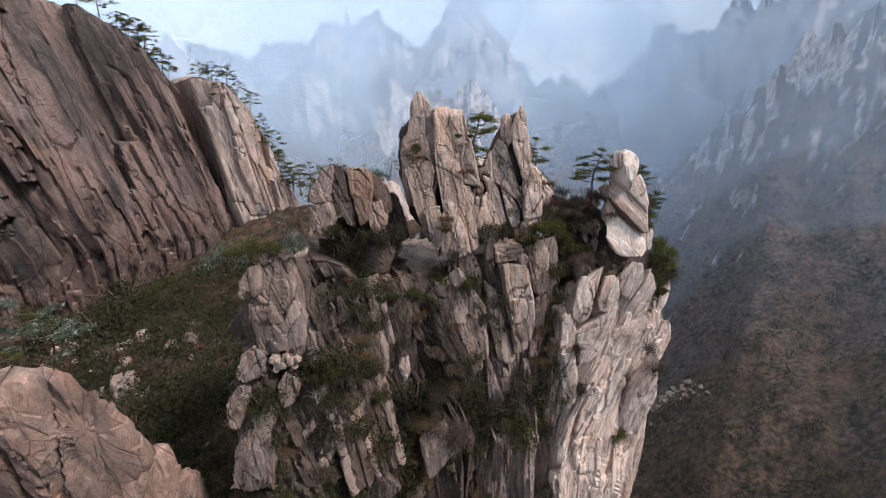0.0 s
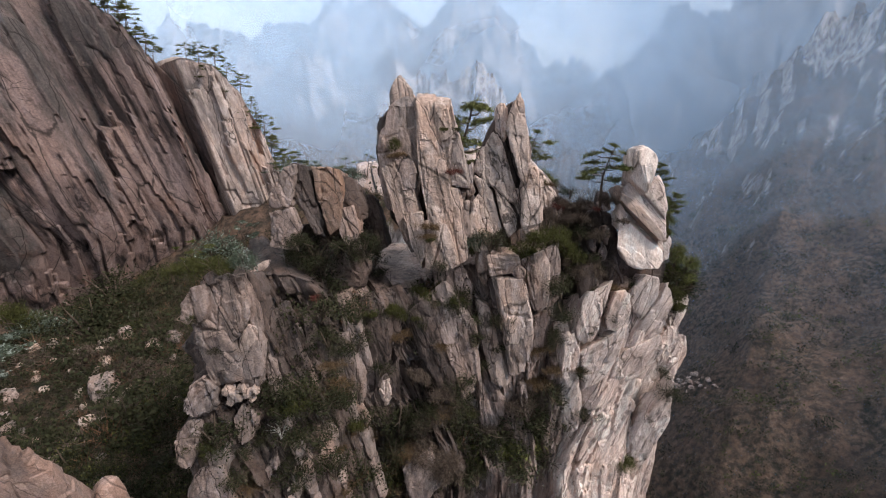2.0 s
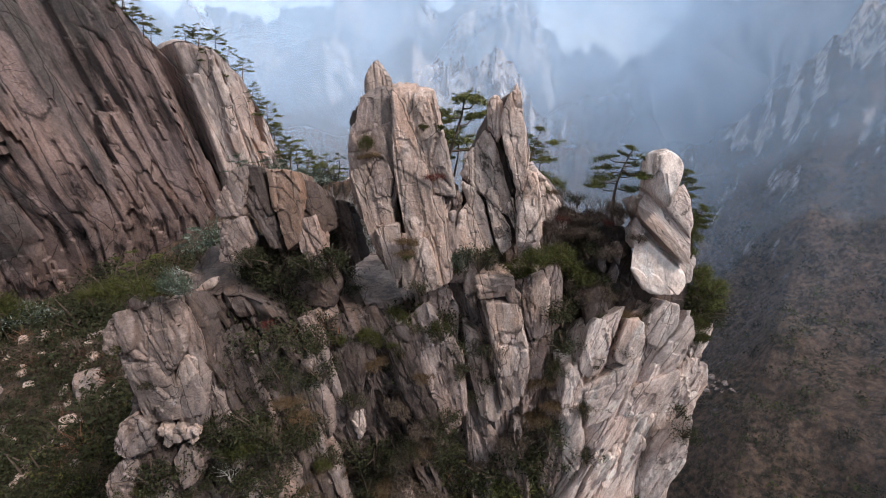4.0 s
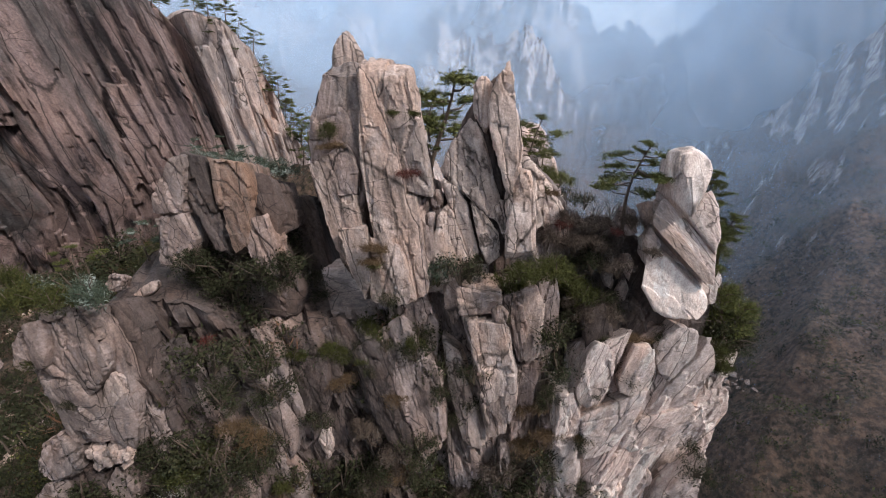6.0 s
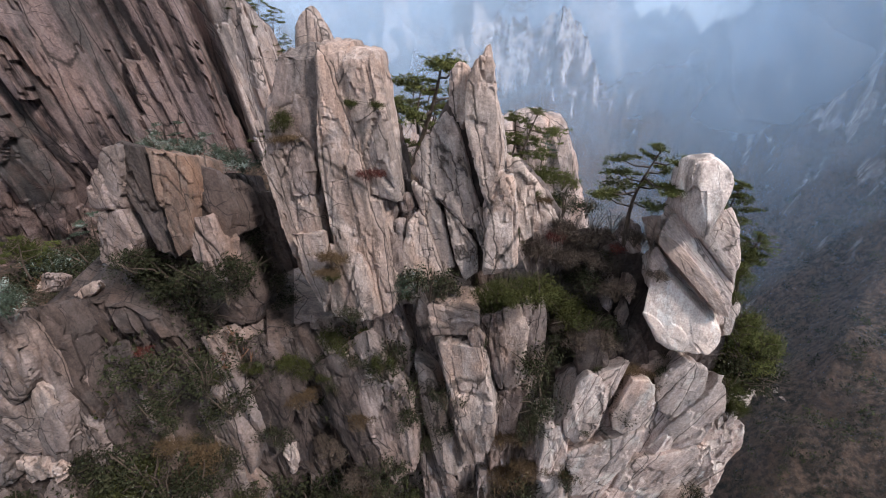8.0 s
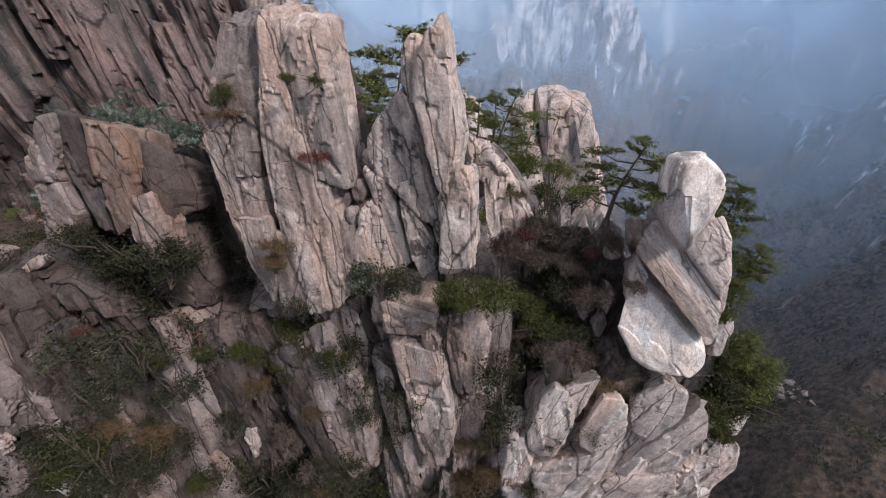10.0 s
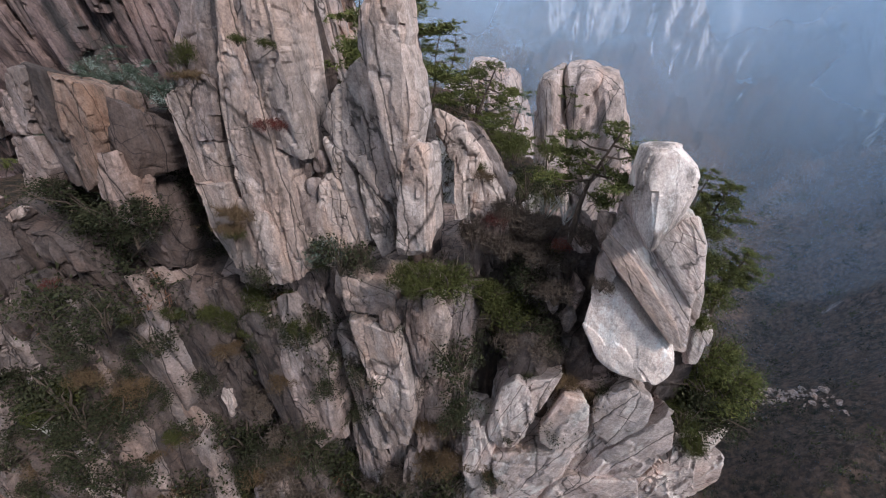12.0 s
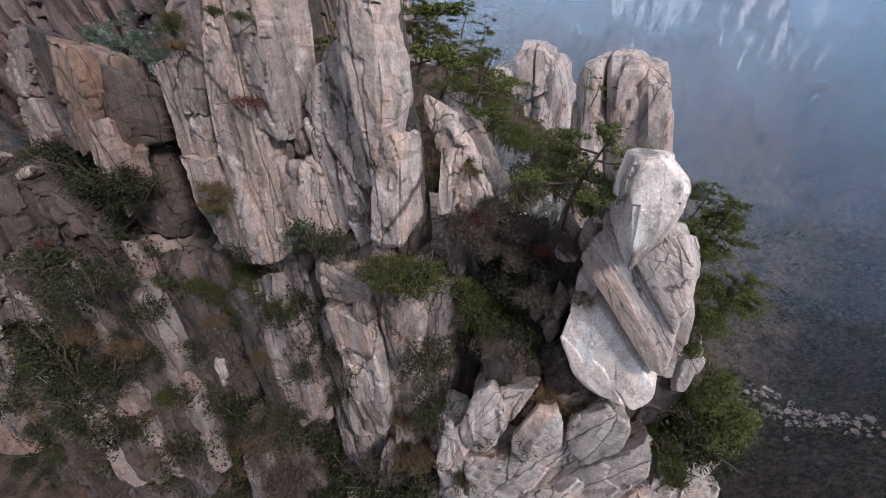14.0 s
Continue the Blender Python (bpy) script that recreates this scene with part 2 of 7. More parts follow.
def broken(planes, c, half, depth, cell, rng, own, joints, step, plates, rough, round_):
    """The surface of the convex block inside these planes (round c), stepped and chipped: points and quads."""
    size = [min(half[0], max(q[1] for q in planes)), half[1], half[2]]
    n = [max(3, min(130, int(round(2 * v / cell)))) for v in size]
    n[1] = max(3, int(n[1] * 0.3)) if half[1] > 0.6 else n[1]
    p, quads = box_grid(*n)
    d = p * half
    N = np.array([q[0] for q in planes])
    off = np.maximum(np.array([q[1] for q in planes]), 0.04)
    s = np.maximum(d @ N.T / off, 1e-6)
    big = s.max(1, keepdims=True)
    soft = (s / big) ** round_
    r = 1 / (big[:, 0] * soft.sum(1) ** (1 / round_))
    out = (soft / soft.sum(1, keepdims=True)) @ N
    out /= np.linalg.norm(out, axis=1, keepdims=True) + 1e-9
    q = d * r[:, None]
    scale = min(2 * half[0], depth, 2 * half[2])
    root = scale ** 0.5
    warped = q + c + 0.03 * scale * np.stack([fbm(q * 0.9 / scale + i, 3, own + 5 * i) for i in (1, 2, 3)], 1)
    move = np.zeros(len(q))
    for i in range(joints):
        v = rng.normal(size=3) * ((1, 0.8, 0.14) if i % 2 == 0 else (0.25, 0.25, 1))
        v /= np.linalg.norm(v)
        side = (warped - c) @ v - rng.uniform(-0.5, 0.5) * (np.abs(v) * half).sum()
        width = 0.03 * root + cell * 0.45
        move -= rng.uniform(0.5, 1.3) * step * root * np.maximum(0, 1 - np.abs(side) / width)
        move += np.tanh(side / (cell * 0.5)) * rng.uniform(-0.4, 0.4) * step * root
    wide, _ = facets(warped, (0.55 * scale, 0.55 * scale, 1.5 * scale), own + 11)
    move += plates * 0.10 * root * wide
    fine, _ = facets(warped, (0.22 * scale + 0.1, 0.22 * scale + 0.1, 0.5 * scale + 0.2), own + 12)
    move += rough * 0.04 * root * fine
    move += rough * scale * 0.02 * fbm(q * (1.4 / scale) * (1, 1, 0.5), 4, own + 40)
    q = q + out * np.minimum(move, 0.12 * root)[:, None] + c
    return q, quads


def rock_blocks(w0, w1, depth, h, cell, rng, seed, tip=(0.0, 0.0), chip=0.22, rough=1.0, joints=1, step=0.13, back=0.0, round_=80, bevel=None, plates=1.0, split=1.6, gap=0.06, cross=1.5, cham=1.0):
    """A jointed rock mass, from z = 0 to h, front face near y = 0. Its outer planes are cut by upright and cross joints into separate
    blocks; each is chamfered, set a little proud or back, and broken into faces. split: metres from joint to joint, 0 for one block."""
    w = max(w0, w1)
    outer = []

    def plane(store, nx, ny, nz, off):
        v = np.array([nx, ny, nz], float)
        k = np.linalg.norm(v)
        store.append((v / k, off / k))

    t = (w0 - w1) / 2 / h
    for s in (-1, 1):
        plane(outer, s, rng.uniform(-0.12, 0.12), t, (w0 + w1) / 4)
    plane(outer, 0, -1, back, depth / 2)
    plane(outer, 0, 1, t * 0.7, depth / 2 * (w0 + w1) / 2 / w)
    plane(outer, tip[0], tip[1], 1, h / 2)
    plane(outer, 0, 0, -1, h / 2)
    for sx in (-1, 1):
        for sy in (-1, 1):
            a = rng.uniform(0.25, 1.3)
            nx, ny = sx * math.cos(a), sy * math.sin(a)
            c = rng.uniform(0.03, chip)
            plane(outer, nx, ny, t * 0.8 + rng.uniform(-0.06, 0.06), (abs(nx) * (w0 + w1) / 4 + abs(ny) * depth / 2) * (1 - c))
        a = rng.uniform(0.4, 1.2)
        plane(outer, sx * math.cos(a), rng.uniform(-0.3, 0.1), math.sin(a), (math.cos(a) * w1 / 2 + math.sin(a) * h / 2) * 1.0 - rng.uniform(0.02, chip) * w1)
    a = rng.uniform(0.4, 1.2)
    plane(outer, 0, -math.cos(a), math.sin(a), math.cos(a) * depth / 2 + math.sin(a) * h / 2 - rng.uniform(0.02, chip) * depth)
    if bevel:
        plane(outer, 0, -bevel[0], 1, bevel[0] * depth / 2 + h / 2 - bevel[1])
    for _ in range(3):
        v = rng.normal(size=3) * (0.55, 1, 0.3)
        v[1] = -abs(v[1]) - 0.5
        v /= np.linalg.norm(v)
        plane(outer, *v, (np.abs(v) * np.array([(w0 + w1) / 4, depth / 2, h / 2])).sum() * rng.uniform(0.80, 0.97))

    # upright joints, each a little out of plumb, then cross joints in each column
    unit = split * max(1.0, cell / 0.16)
    nc = 1 if not split else int(np.clip(round(w / unit), 1, 5))
    cuts = np.sort((np.arange(1, nc) + rng.uniform(-0.28, 0.28, nc - 1)) / nc)
    tilt = rng.normal(size=nc - 1) * 0.025 - t * (cuts - 0.5) * 0
    cells = []
    for k in range(nc):
        sides = []
        # a joint follows the taper: x = (f - 1/2) * width(z)
        for s, f, lean in ((-1, 0 if k == 0 else cuts[k - 1], 0 if k == 0 else tilt[k - 1]), (1, 1 if k == nc - 1 else cuts[k], 0 if k == nc - 1 else tilt[k])):
            if (s < 0 and k == 0) or (s > 0 and k == nc - 1):
                continue
            mid, run = (f - 0.5) * (w0 + w1) / 2, (f - 0.5) * (w1 - w0) / h + lean
            plane(sides, s, rng.uniform(-0.08, 0.08), -s * run, s * mid - gap / 2)
        fl = 0 if k == 0 else cuts[k - 1]
        fr = 1 if k == nc - 1 else cuts[k]
        z, levels = -h / 2, [-h / 2]
        while split and z < h / 2:
            z += unit * rng.uniform(1.5, 4.2) * cross
            if z < h / 2 - unit * 0.8:
                levels.append(z)
        levels.append(h / 2)
        slopes = [(rng.normal() * 0.28, rng.normal() * 0.15) for _ in levels]
        for j in range(len(levels) - 1):
            z0, z1 = levels[j], levels[j + 1]
            mine = list(sides)
            if j:
                plane(mine, -slopes[j][0], -slopes[j][1], -1, -z0 - gap * 0.35 + slopes[j][0] * -((fl + fr) / 2 - 0.5) * (w0 + w1) / 2)
            if j < len(levels) - 2:
                plane(mine, slopes[j + 1][0], slopes[j + 1][1], 1, z1 - gap * 0.35 + slopes[j + 1][0] * ((fl + fr) / 2 - 0.5) * (w0 + w1) / 2)
            zm = (z0 + z1) / 2
            width = w0 + (w1 - w0) * (zm / h + 0.5)
            cells.append((mine, np.array([((fl + fr) / 2 - 0.5) * width, 0, zm]), np.array([(fr - fl) * w / 2 + 0.05, depth / 2, (z1 - z0) / 2 + 0.2])))
    done = []
    for k, (mine, c, half) in enumerate(cells):
        planes = [(v, off - v @ c) for v, off in outer + mine]
        for _ in range(30):
            low = min(planes, key=lambda q: q[1])
            if low[1] > 0.12 * half[0]:
                break
            c = c - low[0] * (0.15 * half[0] + max(0.0, -low[1]))
            planes = [(v, off - v @ c) for v, off in outer + mine]
        else:
            continue
        # this block's own front, chamfers and chips
        proud = rng.uniform(-0.5, 0.5) * gap * 4.0 if len(cells) > 1 else 0
        reach = (depth / 2 + c[1])
        plane(planes, rng.normal() * 0.07, -1, rng.normal() * 0.05, reach - abs(proud) - 0.02)
        for sx in (-1, 1):
            a = rng.uniform(0.5, 1.1)
            nx, ny = sx * math.cos(a), -math.sin(a)
            plane(planes, nx, ny, rng.normal() * 0.08, math.cos(a) * half[0] + math.sin(a) * reach - rng.uniform(0.06, 0.5) * cham * half[0])
        for sz in (-1, 1):
            a = rng.uniform(0.6, 1.2)
            plane(planes, rng.normal() * 0.2, -math.sin(a), sz * math.cos(a), math.sin(a) * reach + math.cos(a) * (half[2] - 0.2) - rng.uniform(0.03, 0.35) * half[0])
        q, quads = broken(planes, c, half, depth, cell, rng, seed + 977 * k, joints, step, plates, rough, round_)
        q[:, 1] += depth / 2
        q[:, 2] += h / 2
        done.append((q, quads))
    return done


def facets(p, cells, seed):
    """Broken faces: each cell of a stretched, jittered lattice is a tilted plane of its own. Returns the offset, and how far the next cell is."""
    c = np.array(cells)
    u = p / c
    i = np.floor(u).astype(np.int64)
    best = np.full(len(p), 9.0)
    second = np.full(len(p), 9.0)
    value = np.zeros(len(p))
    for dx in (-1, 0, 1):
        for dy in (-1, 0, 1):
            for dz in (-1, 0, 1):
                j = i + (dx, dy, dz)
                h = [lattice(j[:, 0], j[:, 1], j[:, 2], seed + 31 * k) for k in range(7)]
                e = u - (j + 0.5 + 0.42 * np.stack(h[:3], 1))
                dist = np.abs(e).sum(1)
                plane = 0.55 * h[3] + 0.9 * (e[:, 0] * h[4] + e[:, 1] * h[5] + e[:, 2] * h[6])
                near = dist < best
                second = np.where(near, best, np.minimum(second, dist))
                value = np.where(near, plane, value)
                best = np.where(near, dist, best)
    return value, second - best


LEAN_AT = [-18, -8, -3, 3, 9, 12.5, 16, 22]
LEAN_BY = [0.30, 0.42, 0.34, 0.24, 0.14, 0.0, -0.22, -0.30]


def bed(p, lean=None):
    """Places along the rock's joints: across, into the face, and along them. The joints fan out from left to right, or all lean by the one slope given."""
    x, y, z = p.T
    up = np.clip(z, 66, 104) - 86
    if lean is None:
        u = x.copy()
        for _ in range(8):
            u = 0.5 * u + 0.5 * (x + up * np.interp(u, LEAN_AT, LEAN_BY))
    else:
        u = x + (z - 86) * lean
    return np.stack([u, y, z], 1)


def fracture(b, layers, seed):
    """How far a broken face stands out, layer by layer: (size across, into, along; step; groove)."""
    out = np.zeros(len(b))
    wide = layers[0][0][0]
    soft = b + 0.07 * np.stack([fbm(b * (0.9 / wide) * (1, 1, 0.4) + i, 2, seed + 5 * i) for i in (1, 2, 3)], 1) * wide
    for k, (cells, step, groove) in enumerate(layers):
        value, edge = facets(soft, cells, seed + 101 * k)
        out += step * value
        if groove:
            out -= groove * np.clip(1 - edge / 0.08, 0, 1)
    return out


def normals(p, quads):
    d = np.cross(p[quads[:, 2]] - p[quads[:, 0]], p[quads[:, 3]] - p[quads[:, 1]])
    n = np.stack([sum(np.bincount(quads[:, k], d[:, i], len(p)) for k in range(4)) for i in range(3)], 1)
    return n / (np.linalg.norm(n, axis=1, keepdims=True) + 1e-12)


def weathered(p, quads, m, amount, lean, cell):
    """The block broken along the joints that run through the whole rock: its points, and their places along those joints."""
    a = np.array(m)
    w = p @ a[:3, :3].T + a[:3, 3]
    b = bed(w, lean)
    if amount:
        layers = [((2.1, 2.1, 9.0), 0.13, 0.12), ((0.85, 0.85, 2.6), 0.03, 0.0)]
        if cell > 0.4:
            layers = [((3.4, 3.4, 12.0), 0.4, 0.3)]
        p = p + normals(p, quads) * (amount * fracture(b, layers, 400))[:, None]
    return p, b


SEED = [100]


def slab(parent, base, top, w0, w1, depth, mat, turn=0.0, cell=0.19, name="rock_block", label="", sink=0.0, broken_by=1.0, lean=None, **more):
    """One block of rock from the middle of its front face's foot to that of its head. turn: degrees about its own length; sink: metres that its foot goes on down."""
    SEED[0] += 1
    b, t = Vector(base), Vector(top)
    z = (t - b).normalized()
    b = b - z * sink
    h = (t - b).length
    x = Vector((1, 0, 0)) - z * z.x
    x = (Matrix.Rotation(radians(turn), 3, z) @ x).normalized()
    y = z.cross(x)
    m = Matrix((x, y, z)).transposed().to_4x4()
    m.translation = b
    made = None
    for k, (pts, quads) in enumerate(rock_blocks(w0, w1, depth, h, cell, np.random.default_rng(SEED[0]), SEED[0], **more)):
        pts, along = weathered(pts, quads, m, broken_by, lean, cell)
        ob = new(name, mesh_of(name, pts, quads, mat, sharp=24, bedding=along))
        under(ob, parent, m)
        made = made or ob
    if label and made:
        tagged(made, label)
    return made



def outlined(parent, outline, y_foot, y_head, depth, mat, cell=0.17, name="rock_block", label="", chip=0.12, joints=1, step=0.10, plates=0.7, rough=0.8, round_=80, fall=0.35, flare=0.0, facet=2, gap=0.05, bevel=None, broken_by=1.0, lean=None):
    """One slab of rock with a many-cornered front: outline in x and z, corner by corner; the front leans from y_foot to y_head, and the slab goes depth metres back."""
    SEED[0] += 1
    rng = np.random.default_rng(SEED[0])
    pts = sorted(outline)
    hull = []
    for way in (pts, pts[::-1]):
        run = []
        for p in way:
            while len(run) > 1 and (run[-1][0] - run[-2][0]) * (p[1] - run[-2][1]) - (run[-1][1] - run[-2][1]) * (p[0] - run[-2][0]) <= 1e-6:
                run.pop()
            run.append(p)
        hull += run[:-1]
    e = np.array(hull)                      # anticlockwise in x, z
    zs = e[:, 1]
    low, high = zs.min(), zs.max()
    lean_y = (y_head - y_foot) / (high - low)
    mid = np.array([e[:, 0].mean(), 0, zs.mean()])
    mid[1] = y_foot + (mid[2] - low) * lean_y
    f = e - e.mean(0)
    w, v = np.linalg.eigh(f.T @ f)
    up = v[:, 1] * (1 if v[1, 1] >= 0 else -1)
    z = Vector((up[0], lean_y * up[1], up[1])).normalized()
    x = Vector((up[1], lean_y * -up[0], -up[0]))
    x = (x - z * x.dot(z)).normalized()
    y = z.cross(x)
    m = Matrix((x, y, z)).transposed()
    inv = np.array(m.transposed())
    world = np.column_stack([e[:, 0], y_foot + (zs - low) * lean_y, zs]) - mid
    loc = world @ inv.T
    loc = loc[:, [0, 2]]
    loc = loc - (loc - loc.mean(0)) / (np.linalg.norm(loc - loc.mean(0), axis=1, keepdims=True) + 1e-6) * gap
    half = np.array([np.ptp(loc[:, 0]) / 2, depth / 2, np.ptp(loc[:, 1]) / 2])
    c0 = np.array([(loc[:, 0].max() + loc[:, 0].min()) / 2, depth / 2, (loc[:, 1].max() + loc[:, 1].min()) / 2])
    c0[[0, 2]] = 0.5 * c0[[0, 2]] + 0.5 * loc.mean(0)
    planes = [(np.array([0.0, -1, 0]), depth / 2), (np.array([0.0, 1, 0]), depth / 2)]

    def cut(nx, ny, nz, point):
        n = np.array([nx, ny, nz], float)
        n /= np.linalg.norm(n)
        off = n @ (np.array(point) - c0)
        if off > 0.05:
            planes.append((n, off))

    size = min(half[0] * 2, half[2] * 2)
    for k in range(len(loc)):
        p, q = loc[k], loc[(k + 1) % len(loc)]
        t = q - p
        if np.hypot(*t) < 0.02:
            continue
        n = np.array([t[1], -t[0]]) / np.hypot(*t)
        tilt = rng.normal() * 0.08 + (fall if n[1] > 0.35 else flare)
        cut(n[0], tilt, n[1], (p[0], 0, p[1]))
        a = rng.uniform(0.35, 1.1)
        d = rng.uniform(0.1, 1.0) * chip * size
        cut(n[0] * math.cos(a), -math.sin(a), n[1] * math.cos(a), (p[0] - n[0] * d, 0, p[1] - n[1] * d))
    if bevel:
        k = loc[zs.argmax()]
        cut(0, -bevel[0], 1, (k[0], 0, k[1] - bevel[1]))
    for _ in range(facet):
        a = rng.uniform(0, 2 * math.pi)
        g = rng.uniform(0.10, 0.3)
        k = rng.uniform(0.1, 0.6)
        cut(math.cos(a) * g, -1, math.sin(a) * g * 0.6, (c0[0] + math.cos(a) * half[0] * k, 0, c0[2] + math.sin(a) * half[2] * k))
    q, quads = broken(planes, c0, half, depth, cell, rng, SEED[0] * 31, joints, step, plates, rough, round_)
    m = m.to_4x4()
    m.translation = Vector(mid)
    q, along = weathered(q, quads, m, broken_by, lean, cell)
    ob = new(name, mesh_of(name, q, quads, mat, sharp=24, bedding=along))
    under(ob, parent, m)
    if label:
        tagged(ob, label)
    return ob


# ---- ground ----
def ease(a, b, v):
    t = np.clip((v - a) / (b - a), 0, 1)
    return t * t * (3 - 2 * t)


def ridge_line(x, y, a, b):
    """How near (x, y) lies to the way from a to b, and the height of the crest there."""
    ax, ay, az = a
    bx, by, bz = b
    t = np.clip(((x - ax) * (bx - ax) + (y - ay) * (by - ay)) / ((bx - ax) ** 2 + (by - ay) ** 2), 0, 1)
    return np.hypot(x - ax - t * (bx - ax), y - ay - t * (by - ay)), az + t * (bz - az)


# by the compass, degrees from +y to the right: crest's height in degrees, its distance, foot's distance and height
CREST_AZ = [-180, -90, -50, -35, -24, -15, -11, -6, -2.2, 0.5, 3.2, 6.0, 10.2, 14.7, 20.5, 24.7, 28.3, 36, 50, 70, 110, 180]
CREST_UP = [6, 8, 9, 8, 5.6, 7.4, 9.6, 10.2, 8.0, 11.5, 13.5, 9.5, 3.7, 3.2, 4.6, 8.5, 10, 15, 17, 15, 9, 6]
CREST_AT = [900, 800, 700, 800, 950, 950, 1050, 1000, 1000, 1050, 1050, 1050, 1150, 1200, 1000, 900, 850, 800, 750, 700, 800, 900]
FOOT_AT = [250, 250, 250, 260, 300, 330, 350, 360, 380, 390, 400, 400, 420, 420, 400, 360, 320, 255, 205, 200, 220, 250]
FOOT_Z = [0, 0, 10, 20, 0, -60, -80, -80, -85, -85, -90, -90, -95, -95, -95, -90, -80, -42, -31, -30, -20, 0]


def height(x, y):
    r = np.hypot(x, y) + 1e-6
    az = np.degrees(np.arctan2(x, y))
    up, far, foot, fz = (np.interp(az, CREST_AZ, v) for v in (CREST_UP, CREST_AT, FOOT_AT, FOOT_Z))
    p = np.stack([x, y, np.zeros_like(x)], 1)
    crest = 100 + np.tan(np.radians(up)) * far
    t = (r - foot) / (far - foot)
    rise = np.where(t < 1, 0.45 * np.clip(t, 0, 1) + 0.55 * np.clip(t, 0, 1) ** 2.6, np.clip(1 - 0.55 * (t - 1), 0.15, 1))
    z = fz + (crest - fz) * rise
    ribs = 1 - np.abs(fbm(p * 0.0075 + 3.3, 5, 7, 0.55))
    crags = 1 - np.abs(fbm(p * 0.021 + 1.7, 4, 57, 0.55))
    cuts = 1 - np.abs(fbm(p * 0.06 + 4.1, 3, 91, 0.55))
    z = z + ((ribs - 0.72) * 80 + (crags - 0.75) * 30 + (cuts - 0.75) * 12) * np.clip(1.3 * t, 0, 1) + fbm(p * 0.03, 3, 21) * 9
    near = 52 + 6 * fbm(p * 0.03, 4, 31) - 150 * ease(-14, 60, x + 0.3 * (y - 60)) - 20 * ease(60, -40, y) - 6 * ease(-40, -80, x)
    for a, b, w, slope in (((0, 62, 78), (8, 112, 70), 8, 5.0), ((8, 112, 68), (-40, 150, 78), 12, 3.0), ((-40, 150, 76), (-80, 170, 90), 25, 1.2), ((-14, 55, 70), (18, 58, 77), 2, 7.0)):
        d, c = ridge_line(x, y, a, b)
        near = np.maximum(near, c - slope * np.maximum(d - w * 0.25, 0) - 2 * np.abs(fbm(p * 0.12, 3, 9)))
    k = ease(140, 250, r)
    k = np.maximum(k, ease(60, 190, x))
    return near * (1 - k) + z * k


def build_ground():
    ang = np.radians(np.concatenate([np.linspace(-180, -64, 90, endpoint=False), np.linspace(-64, 64, 720, endpoint=False), np.linspace(64, 180, 90, endpoint=False)]))
    na, nr = len(ang), 270
    rad = 4 * (4200 / 4) ** (np.linspace(0, 1, nr) ** 0.74)
    rad[0] = 0.01
    a, r = np.meshgrid(ang, rad, indexing="ij")
    x, y = (r * np.sin(a)).ravel(), (r * np.cos(a)).ravel()
    z = height(x, y)
    p = np.stack([x, y, z], 1)
    i = (np.arange(na)[:, None] * nr + np.arange(nr - 1)[None]).ravel()
    j = (i + nr) % (na * nr)
    quads = np.stack([i, i + 1, j + 1, j], 1)[:, ::-1]
    m, n, l, b = material("mountain_ground", 1.0)
    geo = n.new("ShaderNodeNewGeometry")
    place = geo.outputs["Position"]
    g1 = grain(n, l, place, 0.045, 8, 0.68, low=0.4, high=0.62)
    g2 = grain(n, l, place, 0.35, 8, 0.7, low=0.42, high=0.64)
    woods = mix(n, l, g1, (0.060, 0.042, 0.033), (0.020, 0.022, 0.015))
    woods = mix(n, l, g2, woods, (0.155, 0.097, 0.070))
    stone = mix(n, l, grain(n, l, place, 0.2, 10, 0.72, (1, 1, 0.22), 0.42, 0.60), (0.60, 0.53, 0.50), (0.16, 0.135, 0.13))
    sep = n.new("ShaderNodeSeparateXYZ")
    l.new(geo.outputs["Normal"], sep.inputs[0])
    steep = n.new("ShaderNodeMapRange")
    steep.inputs[1].default_value, steep.inputs[2].default_value = 0.60, 0.46
    add = n.new("ShaderNodeMath")
    add.operation = "MULTIPLY_ADD"
    l.new(grain(n, l, place, 0.055, 9, 0.72, (1, 1, 0.3)), add.inputs[0])
    add.inputs[1].default_value = -0.75
    off = n.new("ShaderNodeMath")
    l.new(sep.outputs[2], off.inputs[0])
    lift = n.new("ShaderNodeSeparateXYZ")
    l.new(place, lift.inputs[0])
    high = n.new("ShaderNodeMapRange")
    high.inputs[1].default_value, high.inputs[2].default_value = -20, 160
    high.inputs[3].default_value, high.inputs[4].default_value = 0.56, 0.28
    l.new(lift.outputs[2], high.inputs[0])
    l.new(high.outputs[0], off.inputs[1])
    l.new(off.outputs[0], add.inputs[2])
    l.new(add.outputs[0], steep.inputs[0])
    l.new(mix(n, l, steep.outputs[0], woods, stone), b.inputs["Base Color"])
    bump = n.new("ShaderNodeBump")
    bump.inputs["Distance"].default_value = 4.5
    l.new(grain(n, l, place, 0.22, 9, 0.75), bump.inputs["Height"])
    l.new(bump.outputs[0], b.inputs["Normal"])
    ob = new("ground", mesh_of("ground", p, quads, m))
    return tagged(ob, "steep brown and green wooded mountain slopes with bare granite", "mountain ground", kind="structure")


build_ground()

